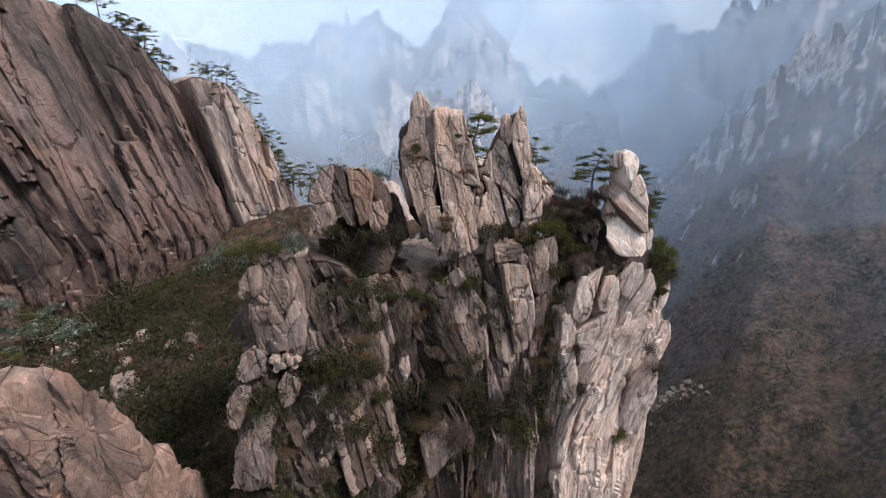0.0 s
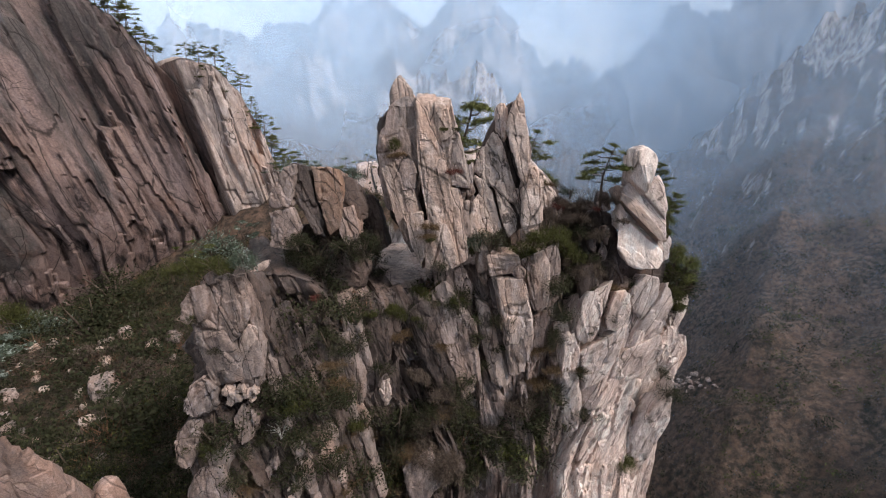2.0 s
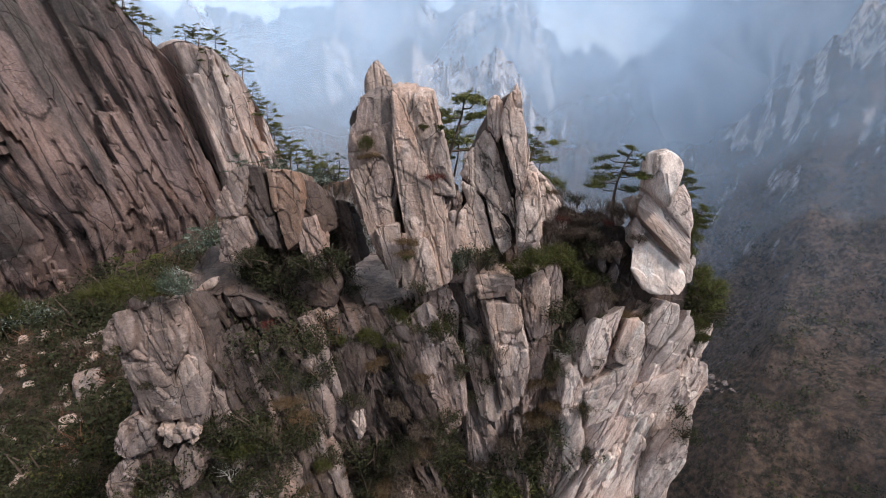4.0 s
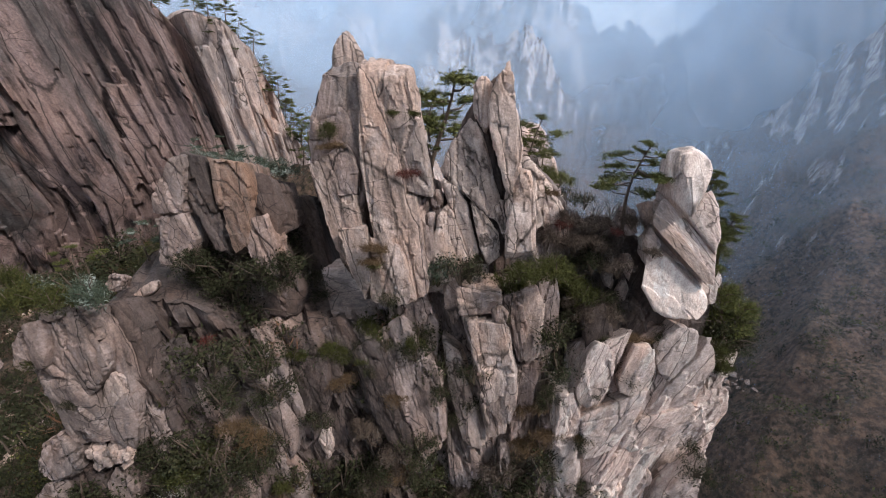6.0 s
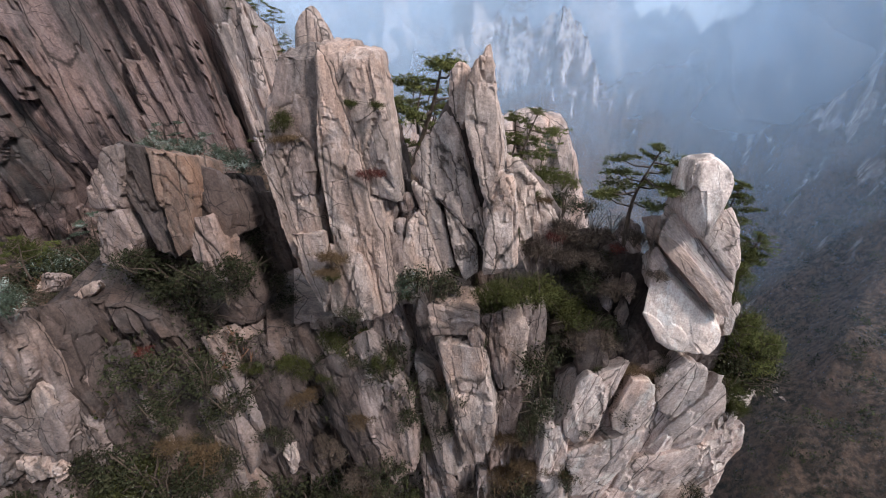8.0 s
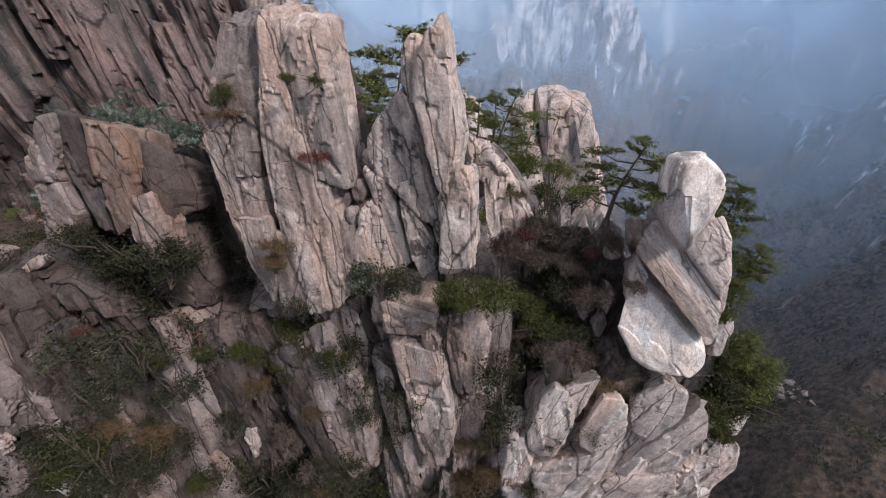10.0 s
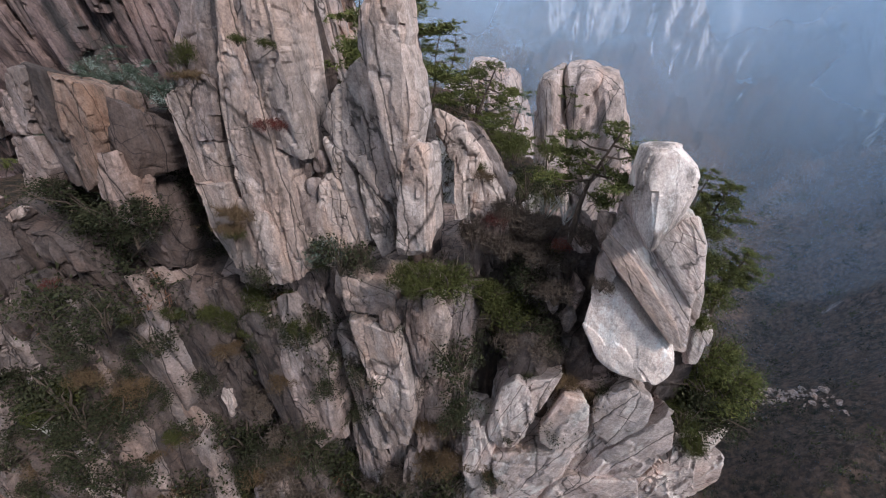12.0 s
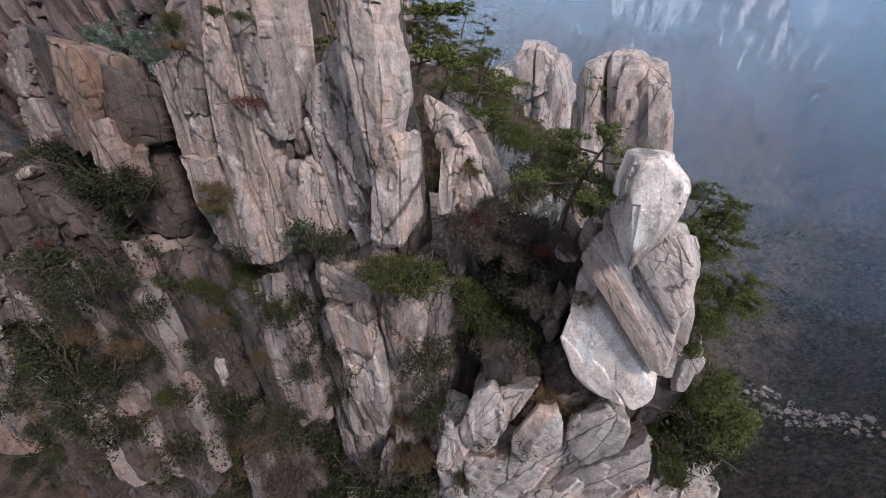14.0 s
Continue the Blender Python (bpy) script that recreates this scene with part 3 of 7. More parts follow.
# distance haze, stood in for by bluish see-through ring sheets, one behind another
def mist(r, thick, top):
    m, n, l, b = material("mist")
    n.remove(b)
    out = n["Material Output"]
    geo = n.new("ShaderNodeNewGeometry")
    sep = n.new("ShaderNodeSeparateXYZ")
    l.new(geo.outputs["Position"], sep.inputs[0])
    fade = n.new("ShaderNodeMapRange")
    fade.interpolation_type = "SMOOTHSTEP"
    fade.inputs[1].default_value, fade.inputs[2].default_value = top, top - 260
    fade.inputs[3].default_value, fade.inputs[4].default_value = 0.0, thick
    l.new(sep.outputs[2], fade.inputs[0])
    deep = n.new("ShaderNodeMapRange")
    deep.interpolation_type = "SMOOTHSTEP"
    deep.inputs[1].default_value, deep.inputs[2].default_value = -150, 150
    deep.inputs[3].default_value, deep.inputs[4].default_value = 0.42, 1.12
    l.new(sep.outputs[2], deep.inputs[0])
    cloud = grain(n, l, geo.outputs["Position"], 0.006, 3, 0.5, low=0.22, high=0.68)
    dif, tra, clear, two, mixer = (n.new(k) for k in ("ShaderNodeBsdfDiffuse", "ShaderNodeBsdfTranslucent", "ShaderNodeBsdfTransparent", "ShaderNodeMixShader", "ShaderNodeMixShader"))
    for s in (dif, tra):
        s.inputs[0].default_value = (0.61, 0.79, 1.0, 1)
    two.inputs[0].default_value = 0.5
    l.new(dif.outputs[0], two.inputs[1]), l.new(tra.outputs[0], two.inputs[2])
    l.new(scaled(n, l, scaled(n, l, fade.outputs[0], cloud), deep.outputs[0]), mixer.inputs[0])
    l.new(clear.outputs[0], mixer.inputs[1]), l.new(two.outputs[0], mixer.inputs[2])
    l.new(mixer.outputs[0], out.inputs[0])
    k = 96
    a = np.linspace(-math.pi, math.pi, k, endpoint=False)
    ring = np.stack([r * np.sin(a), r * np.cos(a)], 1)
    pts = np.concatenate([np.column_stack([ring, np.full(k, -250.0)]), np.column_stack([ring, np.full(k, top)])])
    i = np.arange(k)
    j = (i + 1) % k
    return tagged(new("mist", mesh_of("mist", pts, np.stack([i, j, j + k, i + k], 1), m)), "bluish see-through sheet standing in for distance haze", "mist", kind="structure")


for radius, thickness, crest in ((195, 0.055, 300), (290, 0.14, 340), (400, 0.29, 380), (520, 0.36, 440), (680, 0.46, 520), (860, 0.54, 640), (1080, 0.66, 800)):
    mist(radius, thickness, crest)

# ---- continuous faces ----
def wall_at(s, proud):
    """The high wall's foot line: plan place and outward way, s metres along it."""
    return (-98.5 + 0.78 * s + 0.625 * proud, 116.5 + 0.625 * s - 0.78 * proud), (0.625, -0.78)


WALL_BREAK = [((9.0, 9.0, 80.0), 3.6, 0.6), ((3.4, 3.4, 30.0), 1.0, 0.3)]


CORE_BREAK = [((3.0, 3.0, 14.0), 0.9, 0.3), ((1.2, 1.2, 5.0), 0.32, 0.14), ((0.5, 0.5, 1.4), 0.05, 0.0)]


RIB_BREAK = [((1.7, 1.7, 11.0), 1.232, 0.595), ((0.75, 0.75, 4.0), 0.406, 0.204), ((0.4, 0.4, 1.0), 0.087, 0.0)]


def sheet(parent, name, plan, a0, a1, z0, top, cell, mat, layers, slope, swell, label="", ends=None):
    """A continuous broken rock face over a plan line, from z0 up to the crest and some metres back over it. Its columns follow the joints, which lean by slope(a) metres a metre."""
    nu = int((a1 - a0) / cell)
    a = np.linspace(a0, a1, nu + 1)
    lean = slope(a)

    def place(z):
        s = a[:, None] - (np.clip(z, 62, 140) - 86) * lean[:, None]
        return np.clip(s, *ends) if ends else s

    crest = np.full((nu + 1, 1), 86.0)
    for _ in range(12):
        crest = 0.5 * crest + 0.5 * top(place(crest))
    crest = crest[:, 0] + 0.9 * fbm(np.stack([a * 0.35, a * 0, a * 0], 1), 4, 31) * min(1.0, cell * 2)
    nv = int((crest.max() - z0) / cell)
    back = np.array([0.4, 1.0, 1.8, 2.8, 4.0, 6.0, 9.0])
    Z = np.concatenate([z0 + np.outer(crest - z0, np.linspace(0, 1, nv + 1)), crest[:, None] + 0.10 * back[None]], 1)
    rows = nv + 1 + len(back)
    inward = np.concatenate([np.zeros(nv + 1), back])[None] + np.where(np.arange(rows) <= nv, 1, 0) * np.maximum(0, 1.2 - (crest[:, None] - Z)) ** 2 * 0.5
    S = place(Z).ravel()
    A = np.repeat(a, rows)
    Z, inward = Z.ravel(), inward.ravel()
    (x, y), (nx, ny) = plan(S)
    b = np.stack([A, np.zeros_like(A), Z], 1)
    out = fracture(b, layers, 900) + swell(A, Z) - inward
    p = np.stack([x + nx * out, y + ny * out, Z], 1)
    i = (np.arange(nu)[:, None] * rows + np.arange(rows - 1)[None]).ravel()
    quads = np.stack([i, i + rows, i + rows + 1, i + 1], 1)
    b[:, 1] = out
    ob = new(name, mesh_of(name, p, quads, mat, sharp=24, bedding=b))
    under(ob, parent, Matrix())
    return tagged(ob, label) if label else ob


def along_plan(points):
    """A rounded plan line through the points: place and outward way at each metre along it."""
    q = np.array(points, float)
    d = np.concatenate([[0], np.cumsum(np.hypot(*np.diff(q, axis=0).T))])
    fine = np.linspace(0, d[-1], 400)
    line = np.stack([np.interp(fine, d, q[:, k]) for k in (0, 1)], 1)
    w = np.hanning(41)
    w /= w.sum()
    pad = np.concatenate([np.repeat(line[:1], 20, 0), line, np.repeat(line[-1:], 20, 0)])
    line = np.stack([np.convolve(pad[:, k], w, "valid") for k in (0, 1)], 1)
    t = np.gradient(line, axis=0)
    t /= np.linalg.norm(t, axis=1, keepdims=True) + 1e-9

    def plan(s):
        return tuple(np.interp(s, fine, line[:, k]) for k in (0, 1)), (np.interp(s, fine, t[:, 1]), -np.interp(s, fine, t[:, 0]))

    return plan, d[-1]


# ---- rocks ----
SPIRE_A = thing("rock_spire", (-0.75, 46.6, 85.45), "tall tan and grey granite spire split by upright cracks", "rock spire")
# Backing plate; its dark colour stands in for shade in the joints.
outlined(SPIRE_A, [(-4.73, 96.11), (-4.15, 98.8), (-3.02, 99.62), (0.58, 99.64), (1.41, 99.46), (3.29, 93.68), (2.79, 88.09), (-0.75, 85.45), (-3.12, 88.96), (-4.74, 94.14)], 46.6, 46.8, 2, DARK_SHADED, facet=1, fall=.05, gap=0.045, cell=.11)
outlined(SPIRE_A, [(-3.08, 101.31), (-2.46, 102.34), (-1.64, 101.55), (-1.05, 100.55), (-0.96, 99.13), (-3.31, 99.02), (-3.47, 100.73)], 47.2, 47.8, 2.6, TAN, name='rock_tip', chip=.2, fall=.1, cell=.11)
outlined(SPIRE_A, [(-2.95, 100.33), (-1.24, 100.66), (0.26, 100.3), (0.48, 97.61), (-0.3, 93.46), (-1.1, 90.95), (-3.2, 91.15), (-3.91, 93.22), (-4.17, 95.84), (-3.61, 98.31)], 44.3, 45.2, 3.2, GREY, cell=.11, gap=.03, chip=.08, facet=3, bevel=(.8, 1.2), fall=.1, label='dark-crusted upper flank of the spire')
outlined(SPIRE_A, [(-0.97, 100.53), (0.69, 100.46), (1.01, 98.31), (0.94, 95.07), (1.91, 91.55), (3.1, 87.26), (1.52, 86.11), (0.19, 89.63), (-0.76, 94.66)], 43.2, 44.3, 3.4, TAN, cell=.11, gap=.03, chip=.08, facet=4, bevel=(.8, 1.2), fall=0, label='broad pinkish front plate of the spire')
outlined(SPIRE_A, [(0.47, 100.45), (2.02, 100.24), (2.31, 98.05), (3.26, 94.8), (3.51, 93.21), (1.99, 93.26), (1.22, 96.23), (0.81, 98.55)], 43.9, 44.5, 3.4, TAN, cell=.11, gap=.03, chip=.08, facet=3, bevel=(.8, 1.0), fall=0)
outlined(SPIRE_A, [(1.15, 93.69), (2.59, 93.46), (3.44, 88.86), (3.57, 87.17), (2.43, 86.26), (1.59, 90.51)], 43.4, 43.9, 3, TAN, cell=.11, gap=.03, chip=.08, facet=3)
outlined(SPIRE_A, [(-3.7, 94.82), (-2.39, 95.89), (-1.23, 94.03), (-0.64, 91.4), (-0.15, 88.55), (-1.43, 87.48), (-2.78, 90.88)], 43.3, 43.9, 2.6, TAN, cell=.11, gap=.03, chip=.08, facet=3)
outlined(SPIRE_A, [(-1.95, 91.4), (-0.2, 91.64), (0.13, 88.2), (-0.53, 86.41), (-1.46, 88.61)], 42.8, 42.9, 2.4, TAN, cell=.11, gap=.03, chip=.08, label='pale broken block at the foot of the spire')
outlined(SPIRE_A, [(-0.24, 90.85), (1.67, 90.31), (2.74, 86.7), (0.55, 85.87), (-0.32, 86.38)], 43.1, 43.5, 2.6, TAN, cell=.11, gap=.03, chip=.08, facet=3)
outlined(SPIRE_A, [(-2.5, 95.62), (-1.51, 96.14), (-0.7, 94.64), (-0.97, 93.16), (-2.05, 92.92), (-2.55, 94.2)], 43.5, 44.2, 2.2, GREY, cell=.11, gap=.03, chip=.08, facet=2)
outlined(SPIRE_A, [(1.78, 94.34), (3.59, 93.87), (3.86, 91.31), (3.01, 90.09), (2.07, 90.9)], 45.6, 46.2, 3.2, GREY, flare=.1, gap=0.045, joints=1, cell=.11)
outlined(SPIRE_A, [(2.85, 91.13), (3.68, 92.99), (4.83, 90.88), (3.83, 87.38), (3.14, 87.29)], 45.2, 45.4, 2.4, GREY, flare=.1, gap=0.045, joints=1, cell=.11)
outlined(SPIRE_A, [(2.41, 92.39), (3.12, 91.59), (3.51, 87.13), (2.7, 86.76)], 44.2, 44.2, 2.4, GREY, flare=.1, gap=0.045, joints=1, cell=.11)
BL_A = thing("fallen_block", (3.02, 44.8, 91.84), "small grey granite blocks wedged between two spires", "boulder")
outlined(BL_A, [(2.44, 92.76), (3.13, 93.12), (3.27, 92.53), (3.02, 91.84), (2.59, 91.93)], 44.8, 44.8, 1, GREY, chip=.2, cell=.08)
outlined(BL_A, [(2.85, 91.69), (3.44, 91.98), (3.58, 91.18), (3.34, 89.9), (2.98, 90.07)], 44.8, 44.8, 1, GREY, chip=.2, cell=.08)
outlined(BL_A, [(3.19, 93.21), (3.78, 93.43), (4.05, 92.68), (3.76, 92.21), (3.33, 92.35)], 45.1, 45.1, 1, GREY, chip=.2, cell=.08)
SPIRE_B = thing("rock_spire", (6.71, 45.6, 88.06), "pointed tan granite spire with a slanting open crack", "rock spire")
# Added back plate, coloured dark so the open crack looks shaded.
outlined(SPIRE_B, [(3.99, 94.85), (5.5, 98.23), (5.89, 99.37), (7.09, 100.29), (8.01, 97.68), (8.76, 95.24), (9.67, 89.89), (6.71, 88.06), (3.95, 88.71)], 45.6, 45.8, 1.4, DARK_SHADED, facet=1, gap=0.054, cell=.11)
outlined(SPIRE_B, [(5.52, 98.15), (5.52, 99.24), (6.02, 99.98), (6.52, 99.67), (6.62, 98.48), (6.45, 96.85), (5.99, 97.28)], 45, 45.3, 2.2, BLOND, name='rock_tip', chip=.25, fall=.1, cell=.11)
outlined(SPIRE_B, [(6.37, 97.69), (6.67, 99.49), (7.16, 100.7), (7.48, 100.62), (8.12, 97.89), (8.64, 95.95), (8.57, 94.8), (8.37, 92.98), (7.68, 93.73), (6.89, 96.0)], 44.2, 44.2, 2.1, BLOND, facet=3, fall=.1, label='tall blade on the open crack\'s upper side', flare=.15, gap=0.045, joints=1, cell=.11)
outlined(SPIRE_B, [(3.81, 94.59), (4.1, 95.61), (5.44, 97.92), (5.93, 97.4), (6.48, 96.17), (7.41, 93.48), (7.87, 90.97), (6.53, 92.14), (4.79, 93.65)], 44.8, 45.2, 2.2, BLOND, facet=3, flare=.15, gap=0.045, joints=1, cell=.11)
outlined(SPIRE_B, [(7.56, 93.86), (8.37, 95.26), (8.94, 95.16), (9.3, 94.36), (9.88, 90.56), (9.64, 89.86), (7.94, 89.37), (8.37, 91.27)], 44.2, 44.3, 1.9, BLOND, chip=.2, facet=3, label='pale bulge at the spire\'s foot', flare=.15, gap=0.045, joints=1, cell=.11)
outlined(SPIRE_B, [(7.07, 92.61), (7.57, 93.3), (8.37, 90.87), (8.01, 90.21), (7.62, 90.9)], 44.9, 44.9, 1.6, BLOND, chip=.2, flare=.15, gap=0.045, joints=1, cell=.11)
outlined(SPIRE_B, [(5.58, 93.14), (6.51, 92.59), (7.66, 90.95), (7.84, 89.22), (7.04, 88.39), (6.38, 89.64)], 44.8, 44.8, 1.9, BLOND, chip=.15, flare=.15, gap=0.045, joints=1, cell=.11)
outlined(SPIRE_B, [(3.86, 94.19), (4.79, 93.64), (5.56, 92.86), (6.48, 89.32), (5.87, 88.51), (5.1, 91.04)], 45, 45, 1.9, BLOND, flare=.15, gap=0.045, joints=1, cell=.11)
outlined(SPIRE_B, [(3.43, 89.38), (3.69, 91.23), (4.27, 92.8), (5.14, 91.16), (6.15, 88.53), (5.99, 87.55), (4.16, 87.3)], 44.5, 44.8, 2, BLOND, facet=3, flare=.15, gap=0.045, joints=1, cell=.11)
outlined(SPIRE_B, [(8.65, 94.98), (9.15, 94.96), (10.45, 93.67), (10.62, 90.78), (9.79, 90.26), (9.24, 93.19)], 47, 48.5, 1.9, BLOND, flare=.15, gap=0.045, joints=1, cell=.11)
outlined(SPIRE_B, [(9.13, 94.55), (9.92, 94.06), (11.31, 92.71), (12.23, 91.18), (12.58, 89.04), (10.38, 88.78), (9.42, 92.54)], 48.2, 48.8, 1.9, BLOND, chip=.2, flare=.15, gap=0.045, joints=1, cell=.11)
outlined(SPIRE_B, [(9.86, 90.03), (10.62, 90.83), (11.26, 89.7), (11.65, 87.21), (10.62, 87.08)], 47.4, 47.6, 1.6, GREY, chip=.2, flare=.15, gap=0.045, joints=1, cell=.11)
outlined(SPIRE_B, [(10.13, 89.69), (11.03, 90.36), (11.76, 88.79), (12.26, 86.13), (11.47, 85.73), (10.53, 87.79)], 48.6, 48.8, 1.6, GREY, chip=.2, flare=.15, gap=0.045, joints=1, cell=.11)
outlined(SPIRE_B, [(11.48, 89.68), (12.39, 90.25), (12.93, 88.27), (12.56, 86.66), (12.06, 86.92)], 48.8, 49, 1.6, GREY, chip=.2, flare=.15, gap=0.045, joints=1, cell=.11)
outlined(SPIRE_B, [(7.65, 95.29), (8.32, 95.27), (9.27, 94.55), (9.6, 93.46), (8.89, 93.21), (7.99, 93.84)], 48.2, 48.6, 1.8, BLOND, chip=.2, cell=.12)
outlined(SPIRE_B, [(8.61, 93.93), (9.31, 94.19), (9.61, 93.64), (9.23, 93.01), (8.78, 93.11)], 48, 48.2, 1.4, BLOND, chip=.2, cell=.1)
outlined(SPIRE_B, [(8.88, 94.92), (9.78, 94.32), (11.03, 93.24), (12.06, 91.99), (12.08, 91.18), (10.09, 90.77), (9.34, 92.82)], 48.4, 49.2, 2, GREY, chip=.1, cell=.12)
outlined(SPIRE_B, [(10.65, 90.56), (11.45, 90.96), (11.91, 88.77), (11.26, 88.3)], 47.6, 47.8, 1.6, GREY, chip=.2, cell=.12)
LEDGE = thing("ledge_block", (8.3, 45.8, 71.8), "grey and pinkish granite ledge block under a spire", "rock ledge")
outlined(LEDGE, [(5.56, 85.54), (7.49, 85.59), (8.4, 85.51), (9.25, 82.3), (9.76, 77.95), (9.46, 74.98), (8.01, 74.62), (6.94, 78.8), (6.15, 82.96)], 44.6, 43.6, 2.4, TAN, cell=.12, facet=3, label='pinkish front column')
outlined(LEDGE, [(4.96, 87.35), (5.95, 87.06), (8.07, 87.08), (8.31, 85.7), (7.4, 85.44), (5.45, 85.36)], 44.2, 44.3, 3, TAN, cell=.12)
outlined(LEDGE, [(8.0, 85.5), (8.1, 86.9), (9.3, 87.4), (9.9, 84.6), (9.9, 81.3), (9.3, 82.3), (8.5, 84.4)], 44.6, 44.5, 3, GREY, cell=.12)
outlined(LEDGE, [(9.3, 87.3), (10.2, 87.7), (10.8, 86.3), (10.9, 82.0), (10.3, 81.0), (9.8, 82.0), (9.8, 85.0)], 44.9, 44.8, 3, TAN, cell=.12)
outlined(LEDGE, [(10.3, 87.7), (11.46, 88.11), (11.98, 86.34), (12.06, 82.46), (11.0, 81.4), (10.7, 84.0)], 45.4, 45.2, 3, GREY, cell=.12)
outlined(LEDGE, [(4.23, 83.2), (5.45, 82.29), (6.82, 77.64), (7.76, 73.16), (5.97, 73.54), (4.76, 78.87)], 45.2, 44.8, 2.6, TAN, cell=.12)
outlined(LEDGE, [(9.14, 80.7), (11.36, 81.88), (11.17, 77.59), (9.73, 73.2)], 45.8, 45.4, 2.6, GREY, cell=.12)
outlined(LEDGE, [(5.24, 75.62), (7.37, 71.9), (8.27, 70.32), (6.4, 66.5), (5.0, 68.0), (4.52, 73.66)], 46.0, 45.6, 2.6, GREY, cell=.12)
outlined(LEDGE, [(4.6, 87.6), (5.2, 87.5), (5.5, 85.2), (5.0, 84.0), (4.3, 85.6)], 44.8, 44.8, 2, TAN, cell=.12)
outlined(LEDGE, [(7.4, 86.3), (7.9, 86.8), (8.6, 86.2), (8.4, 85.2), (7.6, 85.3)], 43.6, 43.8, 1.2, GREY, chip=.3, cell=.1)
STATUE = thing("balanced_rock", (18.28, 44.1, 92.87), "pale balanced granite boulders stacked like a seated figure", "balanced rock")
outlined(STATUE, [(17.31, 93.88), (16.75, 95.39), (16.77, 96.38), (17.44, 96.81), (18.1, 96.92), (18.91, 96.35), (19.16, 95.81), (19.11, 94.86), (18.91, 94.13), (18.29, 92.79)], 44.3, 45.4, 2.8, STAINED, cell=.06, gap=.0, chip=.3, name='head_boulder', joints=0, plates=.5, rough=.3, facet=4, fall=.2, broken_by=.06, lean=.1, label='pale head boulder with dark stains')
outlined(STATUE, [(16.68, 92.46), (16.9, 93.43), (17.38, 93.45), (18.42, 92.3), (20.83, 89.93), (21.18, 88.03), (18.04, 91.44)], 45.7, 45.9, 2, PALE, cell=.08, gap=.0, chip=.06, name='shoulder_block', joints=0, plates=.35, rough=.4, facet=2, broken_by=.25, lean=.9, label='long pale slanting slab')
outlined(STATUE, [(16.59, 91.88), (16.69, 92.49), (17.81, 91.89), (20.59, 89.06), (21.08, 88.16), (20.45, 88.29), (17.63, 90.99)], 45.5, 45.7, 1.6, TAN, cell=.08, gap=.0, chip=.04, name='diagonal_slab', joints=0, plates=.35, rough=.4, facet=1, broken_by=.25, lean=.9, label='brownish slanting slab')
outlined(STATUE, [(18.39, 92.41), (19.04, 93.81), (19.48, 94.18), (20.17, 93.08), (20.79, 91.22), (20.8, 90.01), (19.56, 91.29)], 45.6, 45.6, 2.4, PALE, cell=.08, gap=.0, chip=.1, name='shoulder_block', joints=0, plates=.35, rough=.4, facet=3, broken_by=.25, lean=.9)
outlined(STATUE, [(16.87, 87.58), (16.86, 88.91), (16.96, 90.35), (17.47, 90.39), (19.4, 88.53), (21.16, 87.32), (21.33, 86.41), (20.85, 85.52), (18.97, 85.41), (18.07, 85.8)], 45.8, 46.2, 2.8, SMOOTH, cell=.07, gap=.0, chip=.12, name='belly_boulder', joints=0, plates=.25, rough=.3, facet=3, broken_by=.06, lean=.1, label='smooth whitish belly boulder')
outlined(STATUE, [(16.94, 88.96), (16.72, 90.72), (16.87, 91.64), (17.73, 90.5), (17.64, 89.56)], 46.0, 46.4, 2, PALE, cell=.08, gap=.02, chip=.1, joints=0, rough=.4, broken_by=.3, lean=.9)
outlined(STATUE, [(22.15, 88.86), (22.84, 87.62), (22.78, 85.73), (22.26, 85.39), (22.03, 86.88)], 48.0, 48.3, 1.2, PALE, cell=.08, gap=.02, chip=.15, name='loose_chip', joints=0, rough=.4, broken_by=.2, lean=.9)
outlined(STATUE, [(16.63, 90.68), (16.71, 92.75), (17.57, 93.4), (19.77, 93.82), (21.38, 90.18), (21.97, 86.67), (20.72, 86.49), (18.24, 88.42)], 46.8, 47, 1.8, PALE, chip=.1, joints=0, rough=.4, broken_by=.3, lean=.9)
outlined(STATUE, [(16.77, 93.12), (16.88, 94.22), (17.37, 94.05), (18.29, 92.91), (18.04, 92.33)], 46.4, 46.9, 1.4, PALE, chip=.15, cell=.09, rough=.4, broken_by=.3, lean=.9)
outlined(STATUE, [(16.32, 91.87), (16.32, 93.04), (16.8, 93.13), (17.15, 91.75), (16.75, 91.08)], 46.6, 46.6, 1.6, TAN, chip=.15, cell=.09, rough=.4, broken_by=.3, lean=.9)
outlined(STATUE, [(15.27, 90.93), (15.6, 92.56), (16.07, 92.25), (16.46, 90.61), (15.85, 90.37)], 47, 47.2, 1.6, GREY, chip=.2, cell=.09, rough=.4, broken_by=.3, lean=.9)
outlined(STATUE, [(15.97, 88.0), (16.09, 89.41), (16.65, 88.79), (16.55, 87.12)], 47.2, 47.2, 1.2, GREY, chip=.2, cell=.09, rough=.4, broken_by=.3, lean=.9)
outlined(STATUE, [(13.76, 89.17), (14.14, 89.56), (14.52, 88.08), (14.07, 87.78)], 47.6, 47.6, 1.2, GREY, chip=.2, cell=.09, rough=.4, broken_by=.3, lean=.9)
outlined(STATUE, [(10.61, 90.01), (11.51, 90.34), (11.98, 88.48), (11.28, 88.15)], 48.6, 48.6, 1.4, GREY, chip=.2, cell=.09, rough=.4, broken_by=.3, lean=.9)
BUTTRESS = thing("cliff", (27.65, 56.0, 30.59), "pale pinkish granite cliff with slanting ribs", "cliff", kind="structure")
